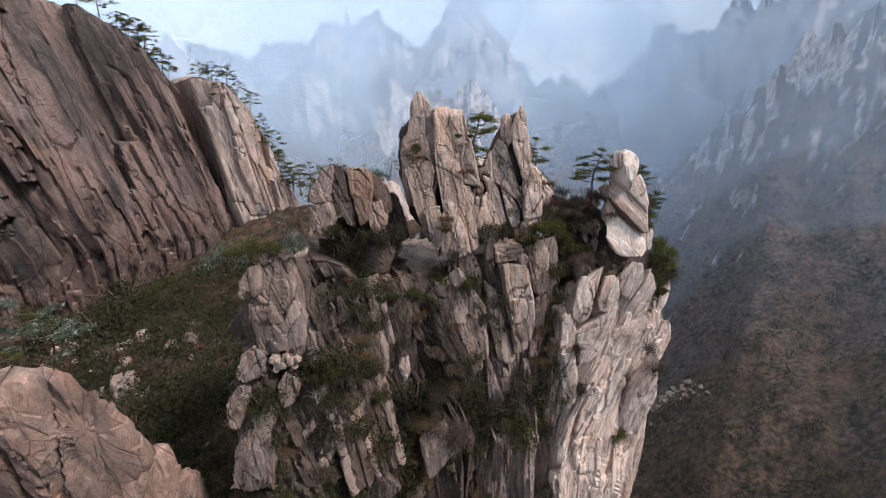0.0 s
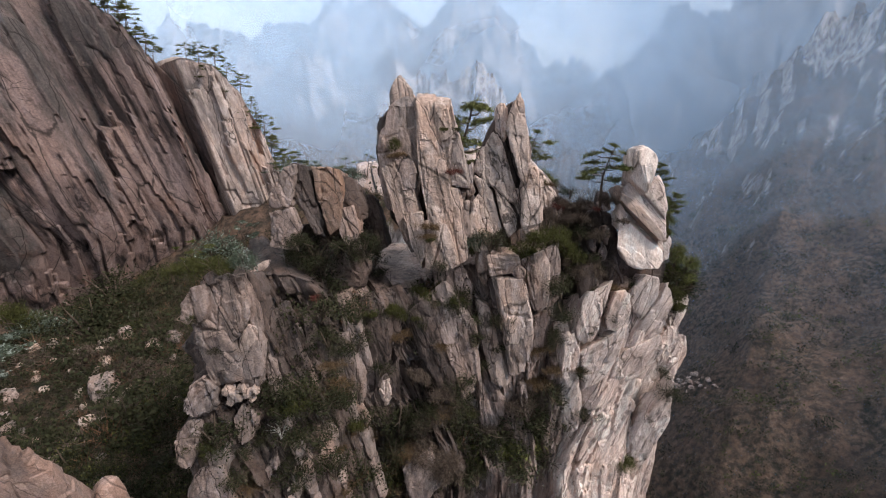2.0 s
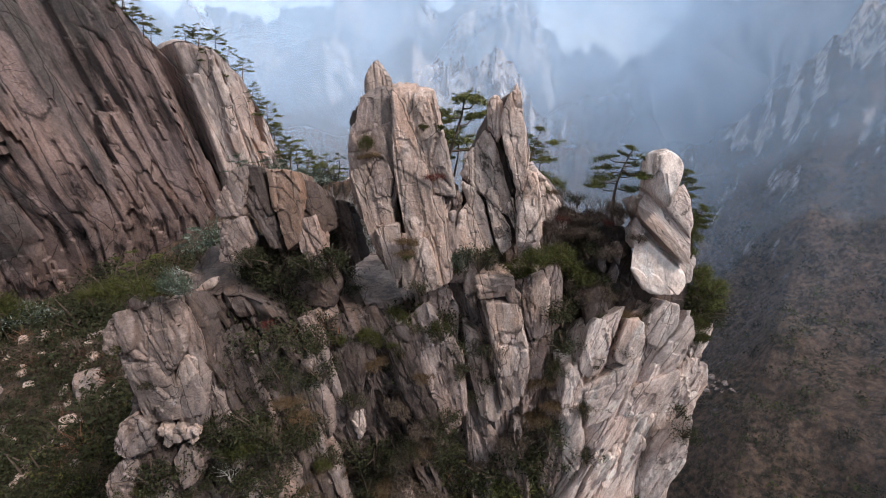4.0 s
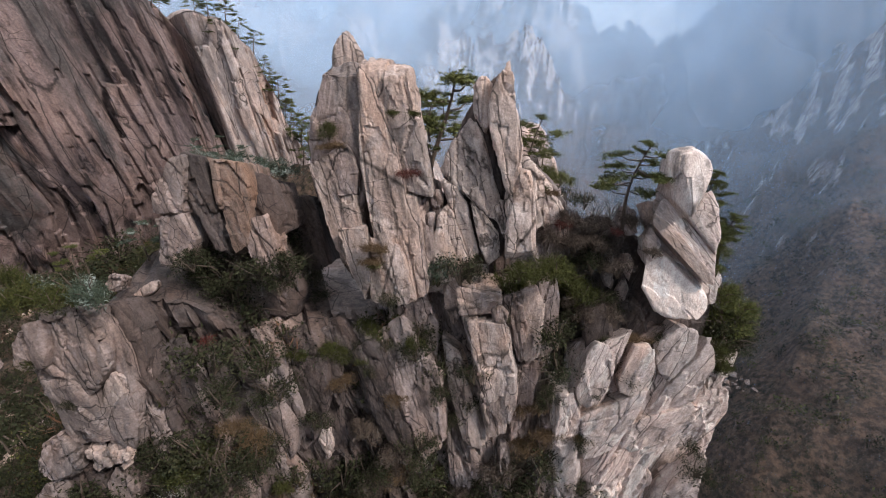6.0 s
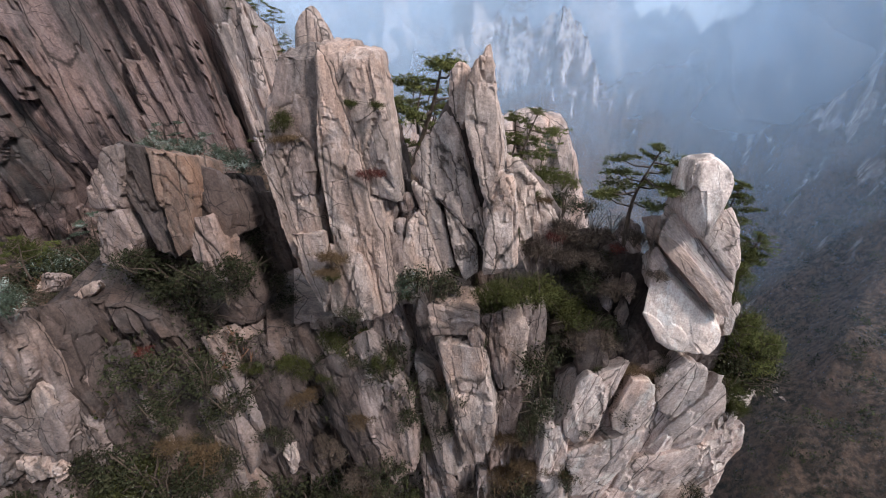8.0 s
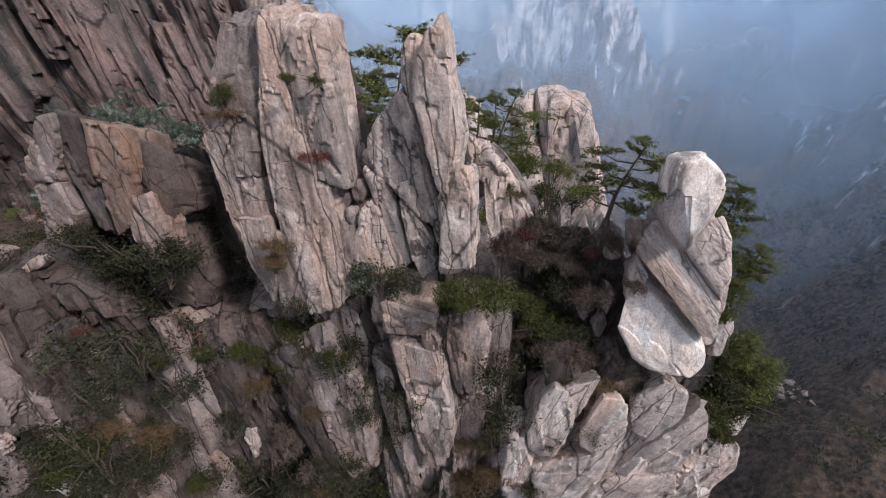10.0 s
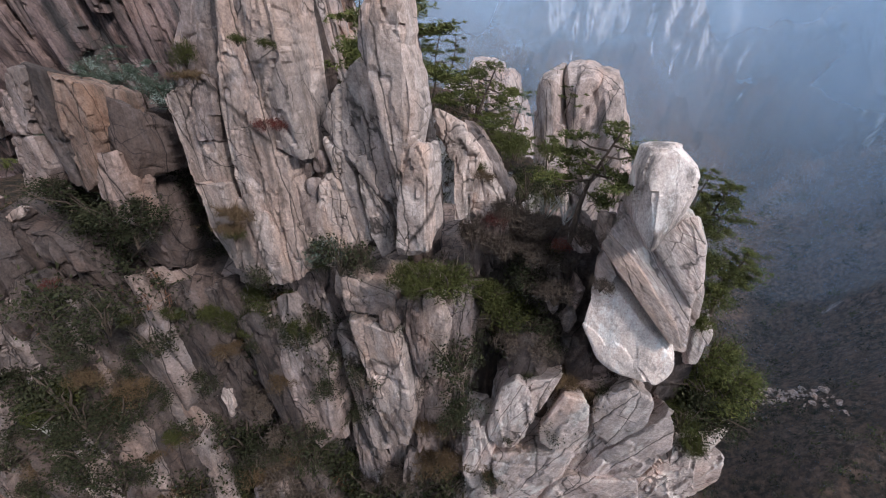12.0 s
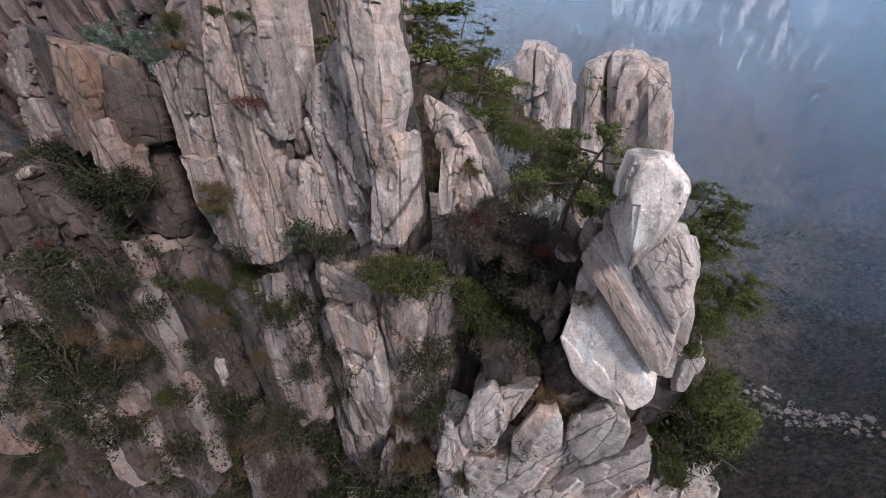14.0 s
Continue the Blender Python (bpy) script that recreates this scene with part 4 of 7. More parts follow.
outlined(BUTTRESS, [(13.23, 74.67), (14.97, 82.42), (23.83, 81.55), (25.95, 72.99), (26.9, 61.86), (27.65, 30.59), (10.48, 30.59), (12.79, 55.58)], 56, 46.4, 4, PALE, facet=4, cell=.18, plates=1.4, gap=0.24, label='broad pale cliff sheet')
outlined(BUTTRESS, [(13.63, 80.04), (14.0, 82.76), (14.58, 83.71), (15.48, 83.57), (16.18, 81.58), (15.77, 78.92), (14.78, 78.0), (14.03, 78.54)], 44.8, 45.0, 2.2, PALE, cell=.11, gap=.02, chip=.08, facet=2, broken_by=.4)
outlined(BUTTRESS, [(14.72, 83.16), (16.83, 84.76), (16.46, 83.26), (16.14, 81.31), (15.51, 82.95)], 45.2, 45.4, 2, PALE, cell=.11, gap=.02, chip=.08, broken_by=.4)
outlined(BUTTRESS, [(16.38, 80.55), (17.13, 83.53), (18.19, 83.72), (18.85, 81.73), (18.56, 80.61), (17.49, 79.4), (16.67, 79.61)], 45.1, 45.3, 2.2, PALE, cell=.11, gap=.02, chip=.08, facet=2, broken_by=.4)
outlined(BUTTRESS, [(14.18, 77.22), (15.81, 78.48), (17.1, 79.2), (18.61, 80.5), (18.29, 78.1), (17.47, 74.3), (15.27, 72.52)], 45.3, 44.8, 2.4, PALE, cell=.11, gap=.02, chip=.08, facet=3, broken_by=.5)
outlined(BUTTRESS, [(12.76, 78.52), (13.62, 79.65), (14.48, 77.36), (14.63, 74.17), (13.69, 72.82), (12.74, 75.21)], 45.2, 45.0, 2.4, PALE, cell=.11, gap=.02, chip=.08, facet=2, broken_by=.5)
outlined(BUTTRESS, [(18.49, 83.09), (19.87, 85.09), (21.13, 84.69), (21.37, 83.18), (19.99, 80.47), (19.05, 81.28)], 45.5, 45.8, 2.4, PALE, cell=.11, gap=.02, chip=.08, facet=3, broken_by=.5)
outlined(BUTTRESS, [(20.1, 80.24), (21.44, 82.95), (22.26, 84.3), (22.8, 82.15), (22.07, 79.21), (20.77, 77.6), (19.11, 76.74)], 45.9, 45.7, 2.6, PALE, cell=.11, gap=.02, chip=.08, facet=3, broken_by=.5)
outlined(BUTTRESS, [(23.8, 80.07), (24.93, 81.87), (26.28, 82.04), (26.68, 80.34), (26.15, 77.85), (24.51, 77.3)], 49.8, 50.2, 4, PALE, cell=.11, gap=.02, chip=.08, facet=3, broken_by=.4)
outlined(BUTTRESS, [(25.97, 73.19), (27.88, 73.84), (29.15, 74.71), (29.65, 72.06), (29.05, 68.63), (25.81, 65.99), (24.86, 69.06)], 54, 53.4, 6, PALE, cell=.11, gap=.02, chip=.08, facet=3, broken_by=.5)
outlined(BUTTRESS, [(18.42, 76.82), (20.75, 77.42), (22.09, 78.96), (22.75, 76.84), (20.5, 73.75), (17.6, 72.64)], 46.2, 45.6, 2.6, PALE, cell=.11, gap=.02, chip=.08, facet=3, broken_by=.5)
outlined(BUTTRESS, [(21.85, 79.97), (25.82, 78.43), (26.59, 74.7), (26.36, 67.91), (24.36, 66.73), (21.08, 73.85)], 50.5, 48.2, 3, PALE, cell=.11, gap=.02, chip=.08, facet=4, broken_by=1.8)
outlined(BUTTRESS, [(17.22, 76.87), (20.4, 80.89), (22.36, 80.65), (21.83, 74.26), (20.56, 67.82), (17.06, 67.16)], 49.0, 46.8, 3, PALE, cell=.11, gap=.02, chip=.08, facet=4, broken_by=1.8)
outlined(BUTTRESS, [(13.59, 75.17), (15.92, 76.07), (17.8, 78.95), (17.56, 73.56), (15.71, 69.04), (12.97, 69.79)], 47.6, 46.0, 3, PALE, cell=.11, gap=.02, chip=.08, facet=4, broken_by=1.8)
outlined(BUTTRESS, [(22.51, 68.45), (25.02, 72.72), (25.52, 67.56), (21.71, 47.11), (19.06, 49.41)], 51, 46.6, 1.6, PALE, chip=.08, cell=.13)
outlined(BUTTRESS, [(14.55, 59.97), (18.6, 58.92), (17.8, 39.88), (12.03, 39.88)], 52, 48, 1.6, PALE, chip=.08, cell=.13)
outlined(BUTTRESS, [(21.94, 46.56), (25.63, 63.66), (26.14, 57.68), (25.52, 39.14), (21.7, 36.54)], 53, 48.6, 1.6, PALE, chip=.08, cell=.13)
slab(BUTTRESS, (14.2, 45.4, 72.0), (12.8, 44.8, 79.2), 2.2, 1.3, 3, PALE, sink=5, cell=.13)
slab(BUTTRESS, (12.7, 46.0, 69.6), (12.2, 45.6, 76.0), 2.0, 1.4, 2, GREY, sink=5, cell=.13)
slab(BUTTRESS, (18.2, 46.6, 81.9), (20.6, 46.8, 83.5), 3.8, 3.2, 3, GREY, sink=1, cell=.18)
slab(BUTTRESS, (23.0, 47.8, 80.5), (22.6, 48.0, 82.2), 3.4, 2.6, 3, PALE, sink=2, cell=.18)
SIDE, SIDE_LONG = along_plan([(12.5, 55), (12.8, 48), (14.5, 46.0), (18, 46.2), (21.5, 47.4), (24.0, 50.5), (25.0, 56), (25, 64)])


def side_slope(a):
    return np.interp(SIDE(a)[0][0], LEAN_AT, LEAN_BY)


sheet(BUTTRESS, "cliff_face", SIDE, -6.0, SIDE_LONG, 30, lambda s: np.interp(SIDE(s.ravel())[0][0].reshape(s.shape), [12.5, 14, 18, 22, 25], [81, 82.5, 82.5, 82, 80]), 0.15, PALE, CORE_BREAK, side_slope,
      lambda a, z: 0.7 * fbm(np.stack([a * 0.25, z * 0.05, a * 0], 1), 3, 76), "pale cliff face with slanting ribs", (0.0, SIDE_LONG))
LEFT_TOWER = thing("rock_buttress", (-8.89, 41.8, 90.31), "grey-brown granite block tower with an orange face", "rock tower")
outlined(LEFT_TOWER, [(-10.48, 95.48), (-9.23, 95.37), (-8.77, 93.21), (-8.39, 90.66), (-7.96, 89.33), (-8.99, 89.93), (-10.14, 92.44), (-10.5, 94.05)], 41.6, 42.3, 2.6, DARK_SHADED, cell=.11, gap=.03, chip=.08, facet=1, label='smooth dark grey slab')
outlined(LEFT_TOWER, [(-9.03, 95.43), (-7.01, 95.18), (-6.46, 93.59), (-6.47, 92.22), (-6.62, 90.44), (-7.74, 89.54), (-8.51, 92.74)], 41.5, 42.1, 3, ORANGE, cell=.11, gap=.03, chip=.08, facet=3, label='orange-stained rough face')
outlined(LEFT_TOWER, [(-6.99, 91.96), (-5.85, 92.35), (-5.35, 90.7), (-5.09, 88.31), (-5.82, 88.34), (-6.93, 89.79)], 41.6, 41.9, 1.8, GREY, cell=.11, gap=.03, chip=.08, name='leaning_pillar')
outlined(LEFT_TOWER, [(-8.27, 94.73), (-5.8, 94.27), (-5.16, 92.38), (-5.56, 90.52), (-6.81, 90.28), (-7.19, 91.9), (-7.57, 92.86)], 42.4, 43.2, 3, DARK_SHADED, cell=.11, gap=.03, chip=.08, facet=3)
outlined(LEFT_TOWER, [(-12.43, 91.64), (-10.21, 92.23), (-9.78, 90.77), (-10.86, 88.38), (-12.59, 88.58)], 41.4, 41.6, 3, GREY, cell=.11, gap=.03, chip=.08)
outlined(LEFT_TOWER, [(-10.92, 95.25), (-9.89, 95.58), (-10.38, 93.6), (-10.37, 92.16), (-12.29, 91.91), (-12.19, 93.0)], 41.5, 41.9, 3, GREY, cell=.11, gap=.03, chip=.08)
# Slabs behind the tower, darkened in colour for the shade between rocks.
outlined(LEFT_TOWER, [(-8.76, 92.92), (-7.29, 93.24), (-6.57, 90.54), (-5.4, 86.28), (-7.13, 85.76), (-7.79, 89.36)], 46.2, 46.4, 3, DARK_SHADED, cell=.13)
outlined(LEFT_TOWER, [(-5.93, 91.93), (-5.0, 92.26), (-3.59, 87.18), (-5.28, 86.4)], 46, 46.2, 3, DARK_SHADED, cell=.13)
outlined(LEFT_TOWER, [(-12.34, 90.01), (-9.35, 90.33), (-7.25, 87.1), (-7.51, 84.94), (-12.28, 85.36)], 43, 43.4, 3, DARK_SHADED, cell=.13)
outlined(LEFT_TOWER, [(-11.9, 89.6), (-10.2, 90.4), (-6.6, 90.2), (-5.0, 86.4), (-5.6, 84.2), (-10.4, 84.4), (-11.6, 86.6)], 43.6, 43.9, 3, DARK_SHADED, cell=.13)
LEFT_BUTTRESS = thing("rock_buttress", (-15.88, 36.2, 79.27), "rounded grey granite buttress of ribs with white rubble", "rock buttress")
outlined(LEFT_BUTTRESS, [(-16.69, 85.1), (-15.84, 85.56), (-14.36, 84.03), (-13.53, 81.68), (-13.8, 79.72), (-14.84, 79.1), (-16.19, 79.29), (-16.74, 81.65)], 36.2, 36.0, 2.6, GREY, cell=.1, gap=.02, chip=.12, lean=.12, broken_by=1.5, facet=3, rough=1.1)
outlined(LEFT_BUTTRESS, [(-17.06, 86.41), (-16.21, 87.62), (-15.03, 88.06), (-15.17, 86.2), (-15.57, 85.27), (-16.55, 84.72), (-17.11, 85.26)], 35.6, 36.0, 2.6, GREY, cell=.1, gap=.02, chip=.12, lean=.12, broken_by=1.5)
outlined(LEFT_BUTTRESS, [(-15.72, 87.97), (-14.67, 88.57), (-13.61, 88.24), (-13.02, 86.25), (-13.14, 84.22), (-14.01, 83.33), (-14.92, 84.43), (-15.68, 85.33)], 36.0, 36.4, 2.6, GREY, cell=.1, gap=.02, chip=.12, lean=.12, broken_by=1.5, facet=3)
outlined(LEFT_BUTTRESS, [(-14.02, 88.18), (-13.37, 88.27), (-12.59, 85.73), (-12.93, 84.45), (-13.45, 84.26)], 36.4, 36.7, 2.4, GREY, cell=.1, gap=.02, chip=.12, lean=.12, broken_by=1.5)
outlined(LEFT_BUTTRESS, [(-13.74, 82.99), (-13.05, 84.31), (-12.47, 84.22), (-12.51, 82.61), (-13.51, 80.94), (-14.0, 81.73)], 36.7, 36.9, 2.2, TAN, cell=.1, gap=.02, chip=.12, lean=.12, broken_by=1.5)
outlined(LEFT_BUTTRESS, [(-13.97, 80.84), (-12.66, 82.99), (-12.05, 83.09), (-12.16, 80.86), (-12.88, 78.63), (-14.01, 78.72)], 36.5, 36.8, 2.4, GREY, cell=.1, gap=.02, chip=.12, lean=.12, broken_by=1.5, facet=3)
outlined(LEFT_BUTTRESS, [(-13.9, 88.05), (-13.22, 88.23), (-12.4, 85.73), (-12.27, 82.71), (-12.79, 82.71), (-13.09, 84.98)], 37.0, 37.6, 2.2, GREY, cell=.1, gap=.02, chip=.12, lean=.12, broken_by=1.5)
outlined(LEFT_BUTTRESS, [(-13.54, 87.97), (-12.94, 88.07), (-12.21, 85.89), (-12.02, 82.54), (-12.23, 80.01), (-12.71, 80.52), (-12.65, 84.47)], 37.7, 38.2, 2.2, DARK_SHADED, cell=.1, gap=.02, chip=.12, lean=.12, broken_by=1.5)
outlined(LEFT_BUTTRESS, [(-13.32, 87.58), (-12.63, 86.94), (-12.02, 84.1), (-11.59, 80.06), (-11.66, 78.57), (-12.47, 78.78), (-12.5, 83.11)], 38.4, 39.0, 2.6, DARK_SHADED, cell=.1, gap=.02, chip=.12, lean=.12, broken_by=1.5)
outlined(LEFT_BUTTRESS, [(-15.47, 88.23), (-14.81, 88.83), (-14.27, 88.75), (-14.21, 88.07), (-14.97, 87.8)], 36.2, 36.6, 1.6, GREY, cell=.1, gap=.02, chip=.12, lean=.12, broken_by=1.5)
outlined(LEFT_BUTTRESS, [(-14.44, 88.18), (-13.9, 88.53), (-13.45, 88.36), (-13.62, 87.75), (-14.28, 87.66)], 36.6, 36.9, 1.6, GREY, cell=.1, gap=.02, chip=.12, lean=.12, broken_by=1.5)
outlined(LEFT_BUTTRESS, [(-14.08, 87.05), (-12.98, 87.83), (-12.42, 87.93), (-12.78, 87.26), (-13.77, 86.66)], 40.8, 41.2, 1.4, TAN, cell=.1, gap=.02, chip=.12, lean=.12, broken_by=1.5)
outlined(LEFT_BUTTRESS, [(-14.92, 88.09), (-14.22, 88.74), (-13.54, 88.56), (-13.73, 87.82), (-14.56, 87.53)], 39.6, 39.9, 1.6, GREY, cell=.1, gap=.02, chip=.12, lean=.12, broken_by=1.5)
outlined(LEFT_BUTTRESS, [(-18.43, 77.45), (-17.69, 79.69), (-16.52, 80.59), (-15.51, 79.52), (-15.9, 77.59), (-17.43, 76.74)], 35.5, 35.8, 2.6, GREY, cell=.1, gap=.02, chip=.12, lean=.12, broken_by=1.5, facet=3)
outlined(LEFT_BUTTRESS, [(-19.41, 75.49), (-18.22, 76.76), (-17.42, 76.88), (-17.74, 74.0), (-18.49, 72.21), (-19.61, 72.53)], 35.2, 35.5, 2.6, GREY, cell=.1, gap=.02, chip=.12, lean=.12, broken_by=1.5, facet=3)
outlined(LEFT_BUTTRESS, [(-19.5, 69.47), (-18.13, 72.04), (-15.97, 72.64), (-15.43, 70.13), (-16.05, 65.25), (-20.46, 65.16)], 35.0, 35.6, 2.8, GREY, cell=.1, gap=.02, chip=.12, lean=.12, broken_by=1.5, facet=3)
outlined(LEFT_BUTTRESS, [(-15.28, 76.43), (-14.17, 78.01), (-13.11, 76.78), (-13.69, 74.39), (-14.94, 73.82)], 36.0, 36.4, 2.2, GREY, cell=.1, gap=.02, chip=.12, lean=.12, broken_by=1.5)
outlined(LEFT_BUTTRESS, [(-18.04, 73.78), (-16.37, 75.12), (-15.21, 73.82), (-15.98, 71.07), (-17.74, 70.57)], 36.0, 36.4, 2.2, GREY, cell=.1, gap=.02, chip=.12, lean=.12, broken_by=1.5)
outlined(LEFT_BUTTRESS, [(-13.64, 70.6), (-12.41, 72.96), (-12.23, 71.22), (-13.36, 68.91)], 37.0, 37.4, 2.0, GREY, cell=.1, gap=.02, chip=.12, lean=.12, broken_by=1.5)
outlined(LEFT_BUTTRESS, [(-12.46, 66.87), (-11.24, 70.13), (-10.2, 70.87), (-10.95, 67.15), (-12.08, 63.87)], 37.4, 37.8, 2.0, TAN, cell=.1, gap=.02, chip=.12, lean=.12, broken_by=1.5)
outlined(LEFT_BUTTRESS, [(-11.09, 75.03), (-10.31, 75.15), (-8.91, 72.11), (-8.78, 70.02), (-9.75, 69.26), (-10.77, 72.32)], 39.0, 39.6, 2.0, GREY, cell=.1, gap=.02, chip=.12, lean=.12, broken_by=1.5)
outlined(LEFT_BUTTRESS, [(-13.62, 76.84), (-11.77, 77.41), (-10.33, 72.89), (-11.8, 67.96), (-13.6, 69.82), (-14.34, 73.42)], 38.4, 38.9, 2.2, DARK_SHADED, cell=.1, gap=.02, chip=.12, lean=.12, broken_by=1.5, facet=3)
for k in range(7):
    slab(LEFT_BUTTRESS, (-10.2 + 0.72 * k, 37.6 + 0.72 * k, 66.0), (-13.3 + 0.72 * k, 37.6 + 0.72 * k, 86.3 - 0.85 * k - 1.1 * (k % 2)), 1.0, 0.62, 2.0, DARK_SHADED if k % 3 else GREY, turn=-20, sink=4, cell=.14, name="rock_rib", lean=.15)
# Lower slabs take the darkened granite in place of gully-side shade.
slab(LEFT_BUTTRESS, (-16.6, 36.4, 75.8), (-17.4, 36.4, 79.5), 3.4, 2.7, 3, DARK_SHADED, sink=3, cell=.18)
slab(LEFT_BUTTRESS, (-18.2, 36.4, 70.3), (-18.6, 36.2, 75.2), 3.2, 2.4, 3, DARK_SHADED, sink=5, cell=.18)
slab(LEFT_BUTTRESS, (-14.3, 37.4, 74.4), (-15.4, 37.2, 79.1), 5.7, 4.5, 3, DARK_SHADED, sink=6, cell=.18)
slab(LEFT_BUTTRESS, (-13.0, 37.8, 69.5), (-13.9, 37.4, 76.0), 3.0, 2.3, 3, DARK_SHADED, sink=5, cell=.18)
slab(LEFT_BUTTRESS, (-11.3, 40.0, 67.2), (-12.9, 39.6, 77.2), 3.8, 2.9, 3.5, DARK_SHADED, sink=6, cell=.18)
slab(LEFT_BUTTRESS, (-15.1, 36.0, 78.6), (-14.9, 36.0, 79.4), 0.8, 0.6, 0.9, TAN, split=0, chip=.4, name='rubble_stone', cell=.14)
slab(LEFT_BUTTRESS, (-14.5, 36.0, 78.1), (-14.5, 36.0, 79.0), 1.1, 0.9, 0.9, TAN, split=0, chip=.4, name='rubble_stone', cell=.14)
slab(LEFT_BUTTRESS, (-13.6, 36.0, 78.3), (-13.4, 36.0, 79.1), 0.9, 0.7, 0.9, TAN, split=0, chip=.4, name='rubble_stone', cell=.14)
slab(LEFT_BUTTRESS, (-12.9, 36.0, 78.8), (-12.9, 36.0, 79.4), 0.7, 0.5, 0.9, TAN, split=0, chip=.4, name='rubble_stone', cell=.14)
slab(LEFT_BUTTRESS, (-14.0, 36.0, 78.8), (-13.8, 36.0, 79.5), 0.8, 0.6, 0.9, TAN, split=0, chip=.4, name='rubble_stone', cell=.14)
slab(LEFT_BUTTRESS, (-15.0, 36.0, 77.7), (-14.9, 36.0, 78.3), 0.6, 0.4, 0.9, TAN, split=0, chip=.4, name='rubble_stone', cell=.14)
slab(LEFT_BUTTRESS, (-13.3, 36.0, 78.0), (-13.2, 36.0, 78.5), 0.6, 0.4, 0.9, TAN, split=0, chip=.4, name='rubble_stone', cell=.14)
FACE = thing("cliff", (-6.63, 42.8, 71.48), "grey granite cliff of upright jointed columns", "cliff", kind="structure")
outlined(FACE, [(-9.53, 77.82), (-7.69, 80.99), (-6.6, 81.22), (-5.73, 77.52), (-5.62, 73.82), (-6.34, 71.94), (-7.87, 72.68)], 42.2, 41.6, 2.4, GREY, cell=.1, gap=.02, chip=.12, lean=.25, broken_by=.9, facet=3, label='pale wedge-shaped slab')
outlined(FACE, [(-7.72, 84.46), (-6.83, 84.88), (-5.91, 82.56), (-5.09, 77.3), (-5.62, 74.91), (-6.04, 78.45), (-7.36, 81.35)], 42.6, 41.9, 2.4, GREY, cell=.1, gap=.02, chip=.12, lean=.25, broken_by=.9)
outlined(FACE, [(-5.95, 83.97), (-4.46, 84.62), (-3.28, 82.04), (-3.54, 77.48), (-4.84, 73.83), (-5.29, 77.46)], 43.2, 42.6, 2.4, DARK_SHADED, cell=.1, gap=.02, chip=.12, lean=.25, broken_by=.9)
outlined(FACE, [(-5.61, 81.41), (-3.01, 79.12), (-2.55, 72.98), (-3.89, 68.99), (-6.07, 70.31), (-6.34, 75.46)], 44.2, 44.0, 1.6, DARK_SHADED, cell=.1, gap=.02, chip=.12, lean=.25, broken_by=.9)
outlined(FACE, [(-9.31, 71.39), (-7.4, 71.16), (-5.7, 70.66), (-6.15, 66.07), (-8.13, 66.6)], 43.0, 42.4, 2.2, GREY, cell=.1, gap=.02, chip=.12, lean=.25, broken_by=.9)
outlined(FACE, [(-4.8, 73.1), (-4.52, 74.75), (-3.76, 75.0), (-3.52, 72.6), (-4.32, 71.55)], 43.9, 43.9, 1.6, TAN, cell=.08, gap=.02, chip=.2, name='pale_stone', label='pale loose stone')
outlined(FACE, [(-8.25, 83.27), (-6.27, 84.48), (-4.04, 82.34), (-4.69, 80.63), (-6.92, 80.14)], 43.2, 42.9, 2.4, GREY, cell=.11, gap=.02, chip=.08)
outlined(FACE, [(-3.07, 82.57), (-1.31, 84.1), (1.97, 81.13), (3.36, 77.39), (4.53, 72.3), (2.2, 69.75), (-0.45, 74.75), (-1.63, 79.48)], 44.9, 44.1, 2.6, GREY, cell=.11, gap=.02, chip=.08, facet=4)
outlined(FACE, [(-5.49, 82.77), (-2.68, 84.65), (-0.88, 82.0), (0.03, 76.01), (-1.8, 76.13), (-3.93, 79.75)], 44.4, 43.8, 2.4, DARK_SHADED, cell=.11, gap=.02, chip=.08, facet=3)
# Gully-side slabs; most are darkened in colour to stand in for shade.
outlined(FACE, [(-14.58, 76.3), (-12.68, 76.65), (-10.6, 74.0), (-8.05, 71.34), (-10.89, 67.35), (-13.99, 70.69)], 40.4, 39.9, 1.8, DARK_SHADED, cell=.11, gap=.02, chip=.08)
outlined(FACE, [(-17.19, 85.2), (-14.48, 85.65), (-11.31, 80.41), (-13.38, 78.08), (-19.23, 76.59), (-21.54, 79.42)], 41.2, 40.8, 2, DARK_SHADED, cell=.11, gap=.02, chip=.08)
outlined(FACE, [(-15.46, 80.36), (-12.12, 81.7), (-12.42, 80.05), (-17.62, 75.64)], 38.6, 38.3, 1.8, GREY, cell=.11, gap=.02, chip=.08)
outlined(FACE, [(-15.1, 66.66), (-10.97, 70.22), (-12.81, 65.42), (-16.34, 61.4)], 38.6, 38.3, 1.4, DARK_SHADED, cell=.11, gap=.02, chip=.08)
outlined(FACE, [(-9.8, 62.34), (-7.41, 63.87), (-4.36, 60.34), (-9.77, 54.3)], 41.2, 40.8, 1.8, DARK_SHADED, cell=.11, gap=.02, chip=.08)
outlined(FACE, [(-25.85, 52.61), (-15.64, 62.27), (-16.18, 58.26), (-31.3, 41.22)], 37.6, 37.2, 1.8, DARK_SHADED, cell=.11, gap=.02, chip=.08)
outlined(FACE, [(-17.97, 69.69), (-12.75, 74.34), (-10.54, 74.67), (-14.91, 70.02)], 38.2, 37.9, 1.4, DARK_SHADED, cell=.11, gap=.02, chip=.08)
outlined(FACE, [(-12.92, 78.85), (-10.19, 80.69), (-7.74, 75.54), (-9.16, 73.46), (-11.57, 74.28)], 40.7, 40.2, 1.8, DARK_SHADED, cell=.11, gap=.02, chip=.08)
